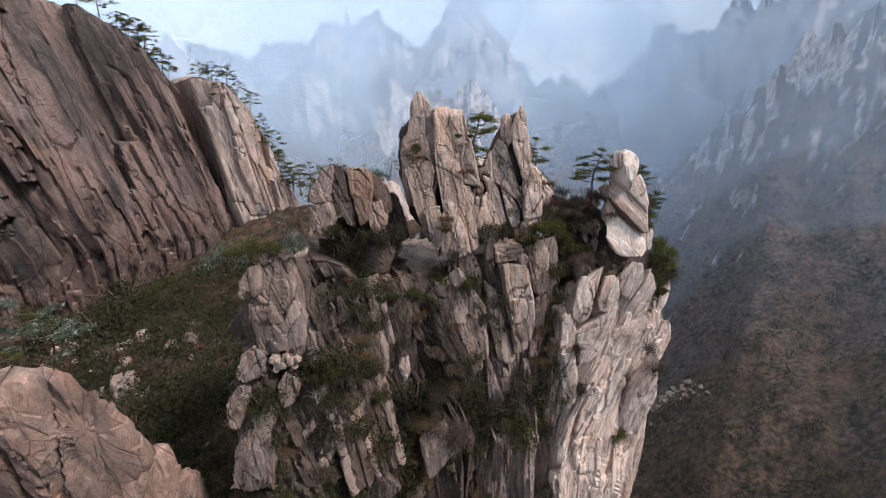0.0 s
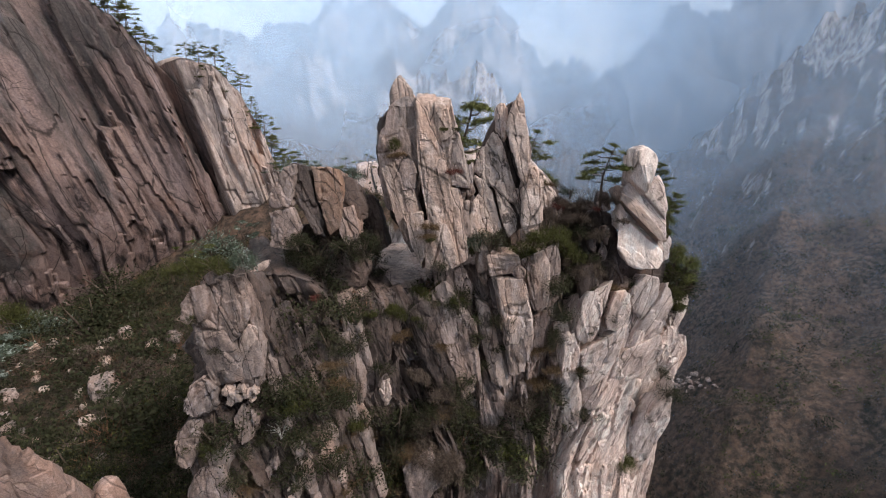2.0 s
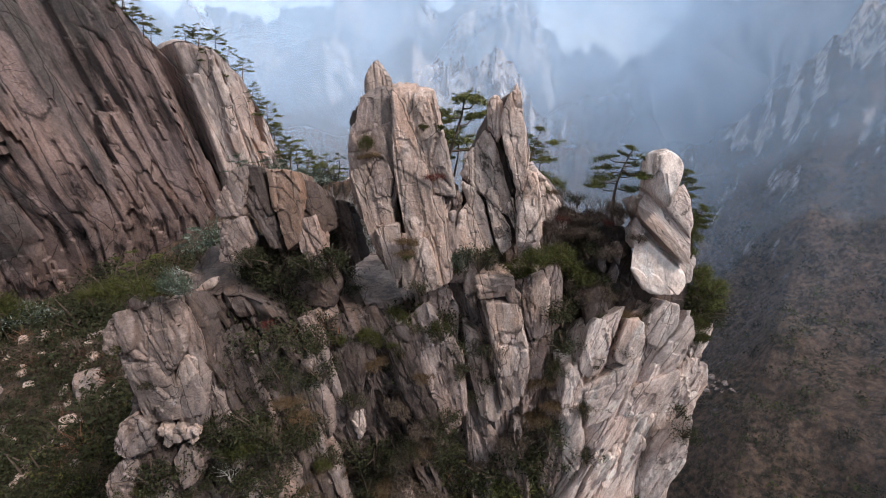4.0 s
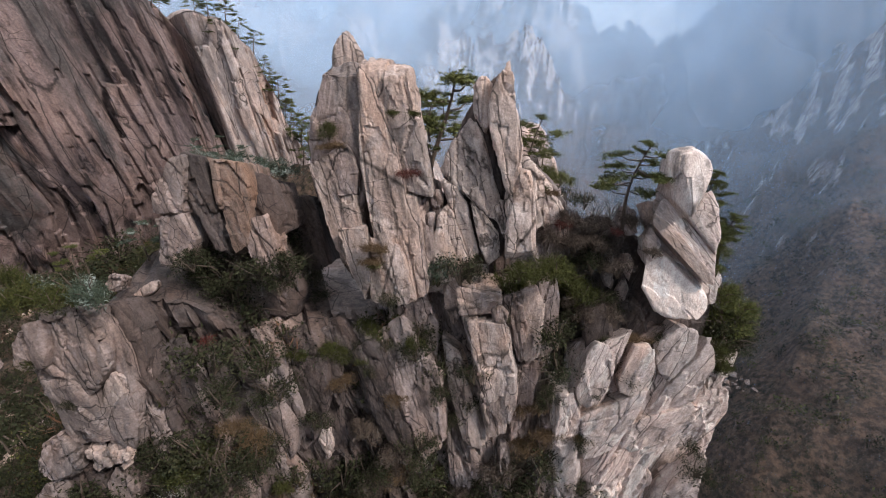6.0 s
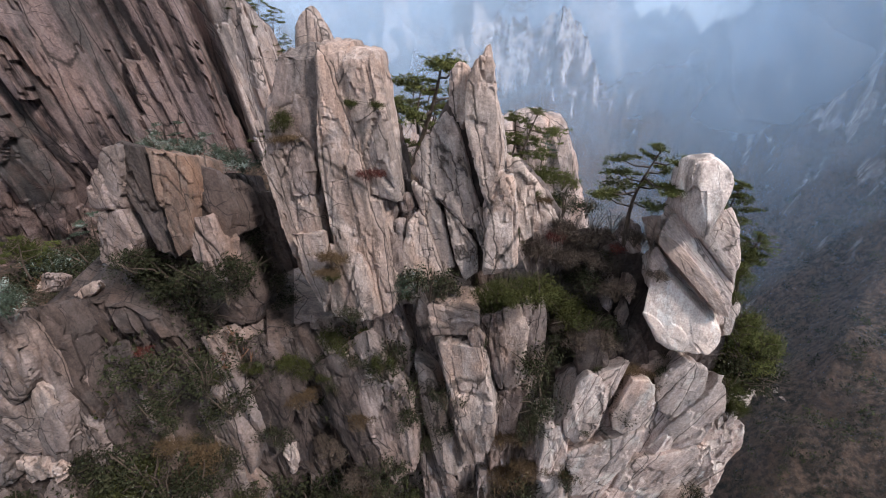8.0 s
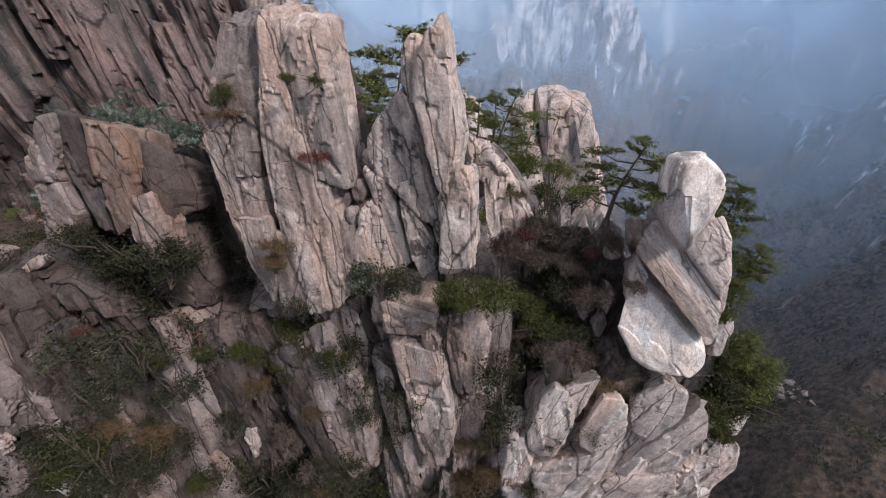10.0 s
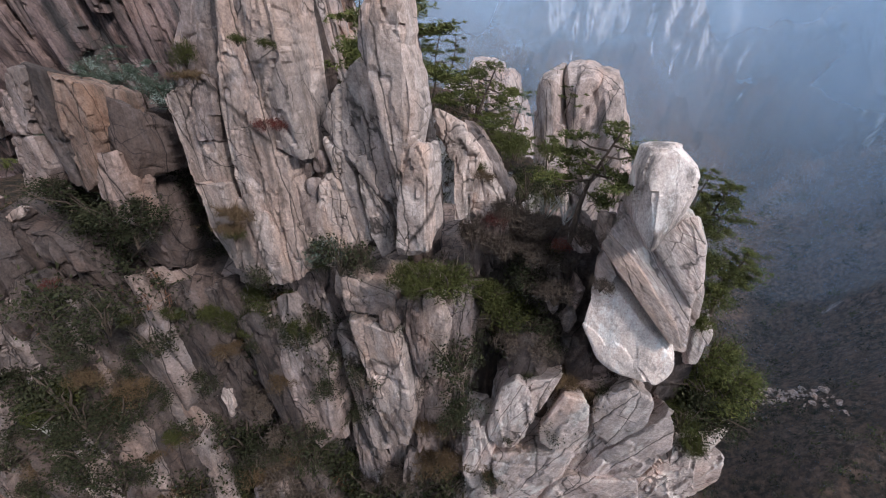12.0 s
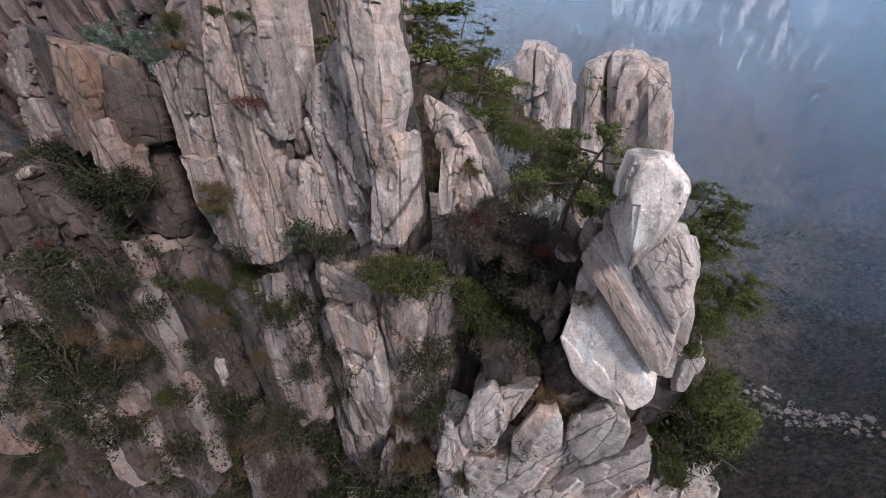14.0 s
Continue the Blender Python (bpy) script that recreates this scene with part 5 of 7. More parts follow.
outlined(FACE, [(-12.74, 81.85), (-9.84, 83.91), (-7.38, 79.58), (-7.5, 77.48), (-10.39, 79.08)], 43.6, 43.2, 1.8, DARK_SHADED, cell=.11, gap=.02, chip=.08)
outlined(FACE, [(-9.02, 85.27), (-8.09, 83.82), (-7.96, 81.41), (-5.37, 73.17), (-6.63, 71.48), (-7.94, 74.14), (-8.84, 78.64)], 42.8, 42.8, 2.6, DARK_SHADED, chip=.15, rough=1.2, joints=1, cell=.13)
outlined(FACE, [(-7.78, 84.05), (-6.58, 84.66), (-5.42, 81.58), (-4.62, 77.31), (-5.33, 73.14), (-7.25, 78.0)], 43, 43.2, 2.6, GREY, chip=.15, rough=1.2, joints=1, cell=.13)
outlined(FACE, [(-6.72, 84.51), (-4.34, 82.54), (-3.83, 78.52), (-4.75, 76.8), (-5.57, 81.11)], 43.2, 43.4, 2.6, DARK_SHADED, chip=.15, rough=1.2, joints=1, cell=.13)
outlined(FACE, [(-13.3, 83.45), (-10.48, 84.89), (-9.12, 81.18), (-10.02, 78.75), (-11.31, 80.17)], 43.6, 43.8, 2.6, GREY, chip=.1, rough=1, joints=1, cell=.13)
outlined(FACE, [(-4.6, 83.81), (-2.75, 84.1), (-2.23, 79.93), (-2.73, 76.47), (-3.67, 79.02)], 43.4, 43.6, 2.6, DARK_SHADED, chip=.15, rough=1.2, joints=1, cell=.13)
outlined(FACE, [(-8.59, 76.79), (-7.44, 76.68), (-6.24, 71.82), (-5.43, 70.84), (-7.65, 70.28)], 42.4, 42.6, 2.2, GREY, chip=.15, rough=1.2, joints=1, cell=.13)
outlined(FACE, [(-23.01, 62.28), (-18.7, 66.76), (-15.1, 63.28), (-18.23, 58.56)], 42.6, 42.9, 2, DARK_SHADED, chip=.15, rough=1.2, joints=1, cell=.13)
outlined(FACE, [(-31.9, 47.29), (-25.24, 53.98), (-22.08, 49.48), (-26.56, 42.11)], 41.6, 42, 2, DARK_SHADED, chip=.15, rough=1.2, joints=1, cell=.13)
outlined(FACE, [(-14.74, 56.04), (-10.88, 60.6), (-6.51, 57.0), (-8.43, 51.43), (-10.98, 50.65)], 42.6, 43, 2, DARK_SHADED, chip=.15, rough=1.2, joints=1, cell=.13)
outlined(FACE, [(-1.95, 81.95), (-0.21, 83.71), (3.02, 76.55), (1.98, 72.03), (1.55, 72.14), (-0.61, 76.37)], 43.4, 43.8, 3, DARK_SHADED, facet=3, chip=.15, rough=1.2, joints=1, cell=.13)
outlined(FACE, [(-0.3, 83.61), (1.26, 85.11), (4.68, 80.41), (5.08, 74.8), (3.33, 72.17), (2.9, 76.35)], 43.5, 43.9, 3, GREY, facet=3, chip=.15, rough=1.2, joints=1, cell=.13)
outlined(FACE, [(-6.97, 83.45), (-5.44, 83.54), (-2.36, 79.94), (-3.39, 78.02), (-6.04, 80.56)], 43.2, 43.8, 2.4, GREY, chip=.15, rough=1.2, joints=1, cell=.13)
outlined(FACE, [(-13.2, 82.0), (-11.06, 83.18), (-8.55, 80.31), (-9.75, 79.07)], 43, 43.4, 2.4, DARK_SHADED, chip=.15, rough=1.2, joints=1, cell=.13)
outlined(FACE, [(-23.68, 72.54), (-20.04, 73.95), (-13.91, 69.29), (-16.36, 65.69), (-20.47, 67.01)], 41.8, 42.4, 2.4, DARK_SHADED, chip=.15, rough=1.2, joints=1, cell=.13)
outlined(FACE, [(-2.84, 65.13), (0.03, 67.17), (2.44, 64.27), (-1.53, 59.54)], 42.8, 43.2, 2.4, GREY, chip=.15, rough=1.2, joints=1, cell=.13)
outlined(FACE, [(0.27, 85.36), (3.09, 86.44), (4.23, 84.02), (3.98, 76.58), (1.88, 73.58), (0.97, 79.52)], 45.6, 44.8, 2.6, GREY, facet=3, cell=.12)
CORE, CORE_LONG = along_plan([(-16, 58), (-19, 47), (-18.6, 41), (-17.0, 37.8), (-14, 38.4), (-10.2, 40.2), (-6.8, 43.0), (-2, 45.2), (4, 46.8), (9, 46.6), (13, 47.2), (15, 52)])


def core_top(s):
    return np.interp(CORE(s.ravel())[0][0].reshape(s.shape), [-19, -14, -11.5, -9, -6, -2.5, 2, 5, 8, 11, 14], [84, 86.5, 87, 86, 85, 84, 84, 86, 87, 87, 85])


def core_slope(a):
    return np.interp(CORE(a)[0][0], LEAN_AT, LEAN_BY) * ease(0, 14, a)


HALF = 36.0
# The gully half gets its shade from a darker rock colour.
for s0, s1, stone, layers, words in ((-4.0, HALF, DARK_SHADED, RIB_BREAK, "jointed cliff face in a gully, its shade put into the colour"), (HALF, CORE_LONG + 2, GREY, CORE_BREAK, "jointed grey and pinkish cliff face")):
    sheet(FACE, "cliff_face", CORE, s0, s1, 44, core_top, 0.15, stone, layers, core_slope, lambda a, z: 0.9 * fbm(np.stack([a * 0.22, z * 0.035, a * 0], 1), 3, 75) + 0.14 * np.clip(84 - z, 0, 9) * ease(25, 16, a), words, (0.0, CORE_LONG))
MID = thing("cliff", (14.58, 48.4, 85.1), "granite rocks filling a bushy gully, darkened in colour for shade", "cliff", kind="structure")
outlined(MID, [(13.9, 88.69), (14.62, 90.1), (15.82, 90.84), (17.31, 89.89), (18.68, 85.69), (14.58, 85.1)], 48.4, 48.8, 1.8, DARK_SHADED, chip=.15, cell=.13)
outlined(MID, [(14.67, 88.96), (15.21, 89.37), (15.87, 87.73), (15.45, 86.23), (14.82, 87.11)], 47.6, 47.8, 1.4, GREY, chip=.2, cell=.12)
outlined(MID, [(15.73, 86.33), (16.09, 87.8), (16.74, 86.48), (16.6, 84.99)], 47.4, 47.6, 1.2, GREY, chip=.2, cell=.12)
outlined(MID, [(10.93, 89.33), (12.76, 90.23), (14.2, 89.22), (14.84, 85.31), (11.72, 84.87)], 49, 49.2, 1.8, DARK_SHADED, chip=.15, cell=.13)
# Added fill behind bushes and under the balanced rock, coloured dark as shade.
outlined(MID, [(11.2, 90.2), (13.4, 91.0), (16.4, 91.4), (17.6, 88.4), (17.2, 83.6), (11.6, 83.6)], 47.4, 49.6, 3, DARK_SHADED, chip=.12, facet=4, cell=.13)
outlined(MID, [(16.0, 86.2), (18.0, 86.6), (21.6, 86.6), (23.0, 85.2), (22.6, 82.4), (16.2, 82.4)], 47.6, 48.4, 3, DARK_SHADED, chip=.12, facet=3, cell=.13)
slab(MID, (7.9, 47.5, 87.2), (7.4, 47.5, 90.3), 1.6, 1.3, 2.5, DARK_SHADED, sink=4, cell=.13)
slab(MID, (13.5, 48.6, 84.8), (12.8, 48.6, 88.2), 1.8, 1.3, 3, DARK_SHADED, sink=4, cell=.13)
slab(MID, (14.4, 49.4, 86.2), (13.7, 49.4, 89.2), 1.4, 0.9, 2.5, DARK_SHADED, sink=4, cell=.13)
slab(MID, (15.5, 49.6, 87.1), (15.1, 49.6, 89.6), 1.6, 1.2, 2.5, DARK_SHADED, sink=4, cell=.13)
slab(MID, (12.0, 47.4, 81.8), (11.7, 47.4, 84.9), 2.1, 1.6, 3, DARK_SHADED, sink=8, cell=.13)
slab(MID, (14.7, 46.0, 84.2), (14.3, 46.0, 85.5), 2.3, 1.8, 2, DARK_SHADED, sink=4, cell=.13)
slab(MID, (16.8, 46.8, 84.4), (16.3, 46.8, 85.6), 2.7, 2.2, 2, DARK_SHADED, sink=4, cell=.13)
PILLAR = thing("rock_pillar", (13.5, 101.0, 71.8), "flat-topped grey granite pillar far behind the spires", "rock pillar")
slab(PILLAR, (13.5, 101.0, 71.8), (8.5, 101.0, 89.8), 14.5, 8.9, 11, FAR, sink=10, cell=.7, tip=(.06, -.1))
slab(PILLAR, (19.2, 101.0, 73.8), (13.1, 101.0, 89.7), 5.6, 4.5, 9, FAR, sink=10, cell=.7, tip=(.05, -.1))
slab(PILLAR, (9.0, 102.0, 69.9), (4.7, 103.0, 87.3), 6.1, 2.2, 8, FAR, sink=10, cell=.5)
PILLAR_B = thing("rock_pillar", (-24.1, 200.0, 27.0), "hazy grey granite peaks behind the pillar", "rock pillar")
slab(PILLAR_B, (-24.1, 200.0, 27.0), (-33.2, 200.0, 72.3), 27.4, 12.2, 20, FAR, sink=20, cell=1.2)
slab(PILLAR_B, (-12.5, 202.0, 30.1), (-25.3, 202.0, 69.5), 17.1, 7.5, 18, FAR, sink=20, cell=1.2)
slab(PILLAR_B, (-35.1, 198.0, 24.2), (-42.9, 198.0, 62.5), 22.9, 11.4, 18, FAR, sink=20, cell=1.2)
BIG_WALL = thing("rock_wall", (-94.9, 104.1, 58.1), "high purple-brown granite wall of slanting slabs", "cliff wall", kind="structure")
CREST_S = [-70, -20, 0, 9.4, 14.6, 23, 30, 34, 38]
CREST_Z = [140, 134, 129, 125.7, 124, 118, 110, 104, 98]
sheet(BIG_WALL, "wall_face", lambda s: wall_at(s, 0), -70, 66, 34, lambda s: np.interp(s, CREST_S + [52], CREST_Z + [62]), 0.6, WALL, WALL_BREAK,
      lambda a: 0 * a + 0.28, lambda a, z: -0.011 * np.clip(82 - z, 0, 24) ** 2 - 0.48 * np.clip(58 - z, 0, 30) - 0.003 * np.clip(z - 92, 0, 40) ** 2 + 2.6 * fbm(np.stack([a * 0.07, z * 0.012, a * 0], 1), 3, 71) - 5.5 * np.exp(-((a - 36.5) / 3.0) ** 2), "purple-brown face of slanting slabs")
sheet(BIG_WALL, "wall_buttress", lambda s: wall_at(s, 2.5), 36, 70, 38,
      lambda s: np.interp(s, [29, 31.5, 34, 42.5, 46, 49.8, 53.8, 58, 64.8, 72], [98, 106.5, 108.6, 108.6, 105, 101.4, 91, 80, 66, 50]), 0.45, FAR, WALL_BREAK,
      lambda a: 0 * a + 0.22, lambda a, z: 1.6 * fbm(np.stack([a * 0.1, z * 0.015, a * 0], 1), 3, 72) - 16 * ease(40, 36, a), "pale grey buttress with a rounded head")
FRONT = thing("foreground_rock", (-32.7, 33.0, 59.1), "rounded pinkish-tan granite outcrop with fine cracks", "rock outcrop")
slab(FRONT, (-35.4, 33.0, 58.0), (-30.1, 25.0, 82.9), 21.0, 10.0, 6, ROSE, sink=4, cell=.25, split=3.0, chip=.35, tip=(.3, 0), step=.08)
slab(FRONT, (-28.9, 36.6, 57.7), (-28.6, 36.8, 67.7), 4.5, 2.6, 3, ROSE, sink=4, chip=.4, cell=.22, split=0)
slab(FRONT, (-26.9, 37.4, 56.8), (-26.8, 37.4, 64.1), 3.9, 2.5, 3, ROSE, sink=4, chip=.4, cell=.22, split=0)
SCREE = thing("rock_outcrop", (116.8, 251.0, -86.7), "pale broken stones strewn on the brown valley side", "rock outcrop")
slab(SCREE, (116.8, 251.0, -86.7), (115.5, 252.0, -85.5), 13.1, 7.9, 6, FAR, sink=3, cell=1.2, split=0, chip=.5)
rng = np.random.default_rng(5)
for k in range(210):
    u = rng.uniform(-0.05, 1.15)
    sx, sy = 114 + 28 * u + rng.normal() * 1.2, 256 - 24 * u ** 2 + rng.normal() * 9
    sz = float(height(np.array([sx]), np.array([sy]))[0])
    wide = 0.9 + 4.2 * rng.uniform() ** 2
    slab(SCREE, (sx, sy, sz - 0.6), (sx + rng.normal() * 0.4, sy + 0.5, sz + 0.22 * wide), wide, wide * 0.7, wide, TAN, turn=rng.uniform(-40, 40), cell=0.4, chip=0.45, split=0, name="scree_stone")


# ---- plants ----
def blades(centres, spread, count, length, width, rng, up=0.5):
    """Thin three-cornered blades that stand out of each centre."""
    n = len(centres) * count
    c = np.repeat(centres, count, 0)
    d = rng.normal(size=(n, 3)) + (0, 0, up)
    d /= np.linalg.norm(d, axis=1, keepdims=True)
    s = np.cross(d, rng.normal(size=(n, 3)))
    s /= np.linalg.norm(s, axis=1, keepdims=True) + 1e-9
    ln = length * rng.uniform(0.6, 1.2, (n, 1))
    root = c + spread * rng.normal(size=(n, 3))
    pts = np.stack([root - s * width, root + s * width, root + d * ln], 1).reshape(-1, 3)
    return pts, np.arange(3 * n).reshape(-1, 3)


def leaves(centres, size, rng):
    """One small four-cornered leaf for each centre, turned any way."""
    n = len(centres)
    a = rng.normal(size=(n, 3))
    a /= np.linalg.norm(a, axis=1, keepdims=True)
    b = np.cross(a, rng.normal(size=(n, 3)))
    b /= np.linalg.norm(b, axis=1, keepdims=True) + 1e-9
    k = size * rng.uniform(0.6, 1.3, (n, 1))
    pts = np.stack([centres - a * k, centres + b * k * 0.5, centres + a * k, centres - b * k * 0.5], 1).reshape(-1, 3)
    return pts, np.arange(4 * n).reshape(-1, 4)


def limb(points, radii, sides=6):
    """A tapered, bent limb through the points."""
    p = [Vector(v) for v in points]
    verts, quads = [], []
    for i, c in enumerate(p):
        d = (p[min(i + 1, len(p) - 1)] - p[max(i - 1, 0)]).normalized()
        u = d.orthogonal().normalized()
        v = d.cross(u)
        for k in range(sides):
            a = 2 * math.pi * k / sides
            verts.append(c + radii[i] * (math.cos(a) * u + math.sin(a) * v))
    for i in range(len(p) - 1):
        for k in range(sides):
            quads.append((i * sides + k, i * sides + (k + 1) % sides, (i + 1) * sides + (k + 1) % sides, (i + 1) * sides + k))
    return np.array([tuple(v) for v in verts]), np.array(quads)


def join(pieces):
    pts, faces, at = [], [], 0
    for p, f in pieces:
        pts.append(p), faces.append(f + at)
        at += len(p)
    return np.concatenate(pts), np.concatenate(faces)


def pad_mesh(seed, mat):
    """A flat, uneven pad of needle tufts, about 1 m across."""
    rng = np.random.default_rng(seed)
    cs = []
    for _ in range(11):
        c = rng.normal(size=3) * (0.25, 0.25, 0.085)
        m = rng.integers(10, 18)
        cs.append(c + rng.normal(size=(m, 3)) * (0.11, 0.11, 0.05))
    c = np.concatenate(cs)
    pts, tris = blades(c, 0.02, 6, 0.13, 0.018, rng, 0.7)
    return mesh_of("foliage_pad", pts, tris, mat, False)


PADS = {m: [pad_mesh(10 + k, m) for k in range(4)] for m in (PINE, FROST)}


def pine(at, tall, lean, seed, mat=PINE, label="wind-shaped green pine with flat pads on the rock", pads=9, wide=0.42, group="mountain pines"):
    """A mountain pine: bent trunk, level boughs with flat pads of needles."""
    rng = np.random.default_rng(seed)
    tree = thing("pine_tree", at, label, "pine tree", group)
    base = Matrix.Translation(at)
    n = 7
    spine = []
    for i in range(n):
        t = i / (n - 1)
        spine.append(Vector((lean[0] * t * tall + 0.05 * tall * math.sin(4 * t + seed), lean[1] * t * tall + 0.04 * tall * math.cos(5 * t + seed), -0.35 + t * (tall * 0.93 + 0.35))))
    r0 = 0.028 * tall
    pts, quads = limb(spine, [r0 * (1 - 0.8 * i / (n - 1)) for i in range(n)], 8)
    under(new("trunk", mesh_of("trunk", pts, quads, BARK)), tree, base)
    for k in range(pads):
        t = 0.38 + 0.62 * (k + 0.5) / pads
        f = t * (n - 1)
        i = min(int(f), n - 2)
        p = spine[i].lerp(spine[i + 1], f - i)
        a = k * 2.4 + rng.uniform(-0.5, 0.5) + seed
        out = tall * wide * (1.15 - 0.75 * t) * rng.uniform(0.55, 1.25)
        if k == pads - 1:
            out *= 0.2
        q = p + Vector((math.cos(a) * out, math.sin(a) * out, 0.10 * tall * rng.uniform(-0.3, 0.8)))
        mid = p.lerp(q, 0.5) + Vector((0, 0, -0.03 * tall))
        pts, quads = limb([p, mid, q], [r0 * 0.38, r0 * 0.26, r0 * 0.1], 5)
        under(new("branch", mesh_of("branch", pts, quads, BARK)), tree, base)
        size = tall * rng.uniform(0.22, 0.34) * (1.1 - 0.4 * t)
        m = base @ Matrix.Translation(q) @ Euler((rng.uniform(-0.2, 0.2), rng.uniform(-0.2, 0.2), rng.uniform(0, 6.3))).to_matrix().to_4x4() @ Matrix.Diagonal((size * 1.35, size * 1.1, size * 0.75, 1))
        under(new("foliage_pad", PADS[mat][rng.integers(0, 4)]), tree, m)
    return tree


def bush_mesh(seed, mat, kind):
    rng = np.random.default_rng(seed)
    if kind == "grass":
        c = rng.normal(size=(110, 3)) * (0.26, 0.26, 0.05)
        pts, f = blades(c, 0.03, 8, 0.28, 0.008, rng, 0.9)
    else:
        cs = []
        for _ in range(14):
            d = rng.normal(size=3)
            d = d / np.linalg.norm(d) * rng.uniform(0.2, 0.42) * (1, 1, 0.75)
            d[2] = abs(d[2]) * 0.9 + 0.02
            cs.append(d + rng.normal(size=(62, 3)) * 0.085)
        c = np.concatenate(cs)
        if kind == "leaf":
            pts, f = leaves(c, 0.026, rng)
        else:
            pts, f = blades(c, 0.02, 2, 0.10, 0.008, rng, 0.5)
    return mesh_of("foliage", pts, f, mat, False)


def stems_mesh(seed):
    rng = np.random.default_rng(seed)
    bits = []
    for _ in range(7):
        q = rng.normal(size=3) * (0.26, 0.26, 0.1) + (0, 0, 0.4)
        bits.append(limb([(0, 0, -0.25), tuple(q * 0.5 + rng.normal(size=3) * 0.04), tuple(q)], [0.02, 0.013, 0.004], 4))
    return mesh_of("woody_stem", *join(bits), BARK)


KINDS = {
    "s": (SHRUB, "leaf", "bush", "dark green leafy bush growing from a rock crevice"),
    "o": (OLIVE, "needle", "bush", "low olive-green cushion bush on a rock ledge"),
    "p": (PINE, "needle", "bush", "dense green dwarf pine bush on the cliff edge"),
    "f": (FROST, "needle", "bush", "grey-green frosted bush on the rocks"),
    "b": (BROWN, "needle", "bush", "bare brown twiggy bush among the rocks"),
    "r": (RED, "leaf", "bush", "small dark red autumn bush on the rock"),
    "d": (DRY, "grass", "grass tuft", "dry ochre grass tuft on a rock ledge"),
}
BUSHES = {k: [bush_mesh(50 + 7 * j + ord(k), v[0], v[1]) for j in range(3)] for k, v in KINDS.items()}
STEMS = [stems_mesh(5 + k) for k in range(3)]


def bush(kind, x, y, z, size, seed):
    rng = np.random.default_rng(seed)
    mat, how, cat, label = KINDS[kind]
    name = "grass_tuft" if kind == "d" else "bush"
    ob = thing(name, (x, y, z), label, cat, "tufts and bushes on the cliff")
    m = Matrix.Translation((x, y, z)) @ Euler((rng.uniform(-0.25, 0.25), rng.uniform(-0.25, 0.25), rng.uniform(0, 6.3))).to_matrix().to_4x4() @ Matrix.Diagonal((size * rng.uniform(0.9, 1.2), size * rng.uniform(0.9, 1.2), size * rng.uniform(0.7, 1.1), 1))
    under(new("foliage", BUSHES[kind][rng.integers(0, 3)]), ob, m)
    if kind != "d":
        under(new("woody_stem", STEMS[rng.integers(0, 3)]), ob, m)
    return ob


def dead_shrub(at, tall, seed):
    """A leafless shrub: bare bleached branches, each forked once."""
    rng = np.random.default_rng(seed)
    shrub = thing("dead_shrub", at, "leafless dead shrub with bleached white branches", "dead shrub", "dead shrubs on the cliff")
    base = Matrix.Translation(at)
    for k in range(7):
        a = k * 2.4 + rng.uniform(-0.4, 0.4)
        q = np.array([math.cos(a) * 0.45, math.sin(a) * 0.3, rng.uniform(0.6, 1.0)]) * tall * rng.uniform(0.7, 1.1)
        mid = q * 0.5 + rng.normal(size=3) * 0.09 * tall
        bits = [limb([(0, 0, -0.2), tuple(mid), tuple(q)], [0.035 * tall, 0.024 * tall, 0.008 * tall], 5)]
        for f in (0.45, 0.7, 0.85):
            r = mid + (q - mid) * (f - 0.4) / 0.6
            e = r + rng.normal(size=3) * (0.22, 0.14, 0.12) * tall + (0, 0, 0.14 * tall)
            bits.append(limb([tuple(r), tuple((r + e) / 2 + rng.normal(size=3) * 0.02 * tall), tuple(e)], [0.014 * tall, 0.011 * tall, 0.005 * tall], 4))
        under(new("branch", mesh_of("branch", *join(bits), DEAD)), shrub, base)
    return shrub

# ---- placed plants ----
pine((15.4, 47.4, 91.3), 5.3, (.12, 0), 3, PINE, pads=12, wide=.50)
pine((2.4, 52.4, 90.9), 9.4, (.12, 0), 4, PINE, pads=8, wide=.5)
pine((8.6, 52.3, 93.6), 3.4, (.05, 0), 6, PINE, pads=8, wide=.75)
pine((-5.3, 47.0, 94.0), 1.7, (0, 0), 5, PINE, pads=5, wide=.7)
pine((-77.6, 135.0, 108.1), 8.2, (.1, 0), 11, PINE, label="dark pine silhouette on a far rock ridge", pads=9, wide=.62)
pine((-80.5, 131.1, 115.4), 8.2, (.1, 0), 12, PINE, label="dark pine silhouette on a far rock ridge", pads=9, wide=.62)
pine((-79.5, 132.5, 111.8), 7.3, (.1, 0), 18, PINE, label="dark pine silhouette on a far rock ridge", pads=9, wide=.62)
pine((-67.2, 142.0, 105.0), 5.3, (.1, 0), 13, PINE, label="dark pine silhouette on a far rock ridge", pads=9, wide=.62)
pine((-64.6, 145.3, 102.2), 5.5, (.1, 0), 14, PINE, label="dark pine silhouette on a far rock ridge", pads=9, wide=.62)
pine((-63.4, 148.6, 96.0), 5.7, (.1, 0), 15, PINE, label="dark pine silhouette on a far rock ridge", pads=8, wide=.62)
pine((-60.7, 152.1, 87.7), 7.5, (.1, 0), 16, PINE, label="dark pine silhouette on a far rock ridge", pads=9, wide=.62)
pine((-58.9, 157.7, 80.2), 9.4, (.1, 0), 17, PINE, label="dark pine silhouette on a far rock ridge", pads=10, wide=.62)
pine((-57.0, 161.8, 75.0), 9.8, (.1, 0), 21, PINE, label="dark pine silhouette on a far rock ridge", pads=10, wide=.62)
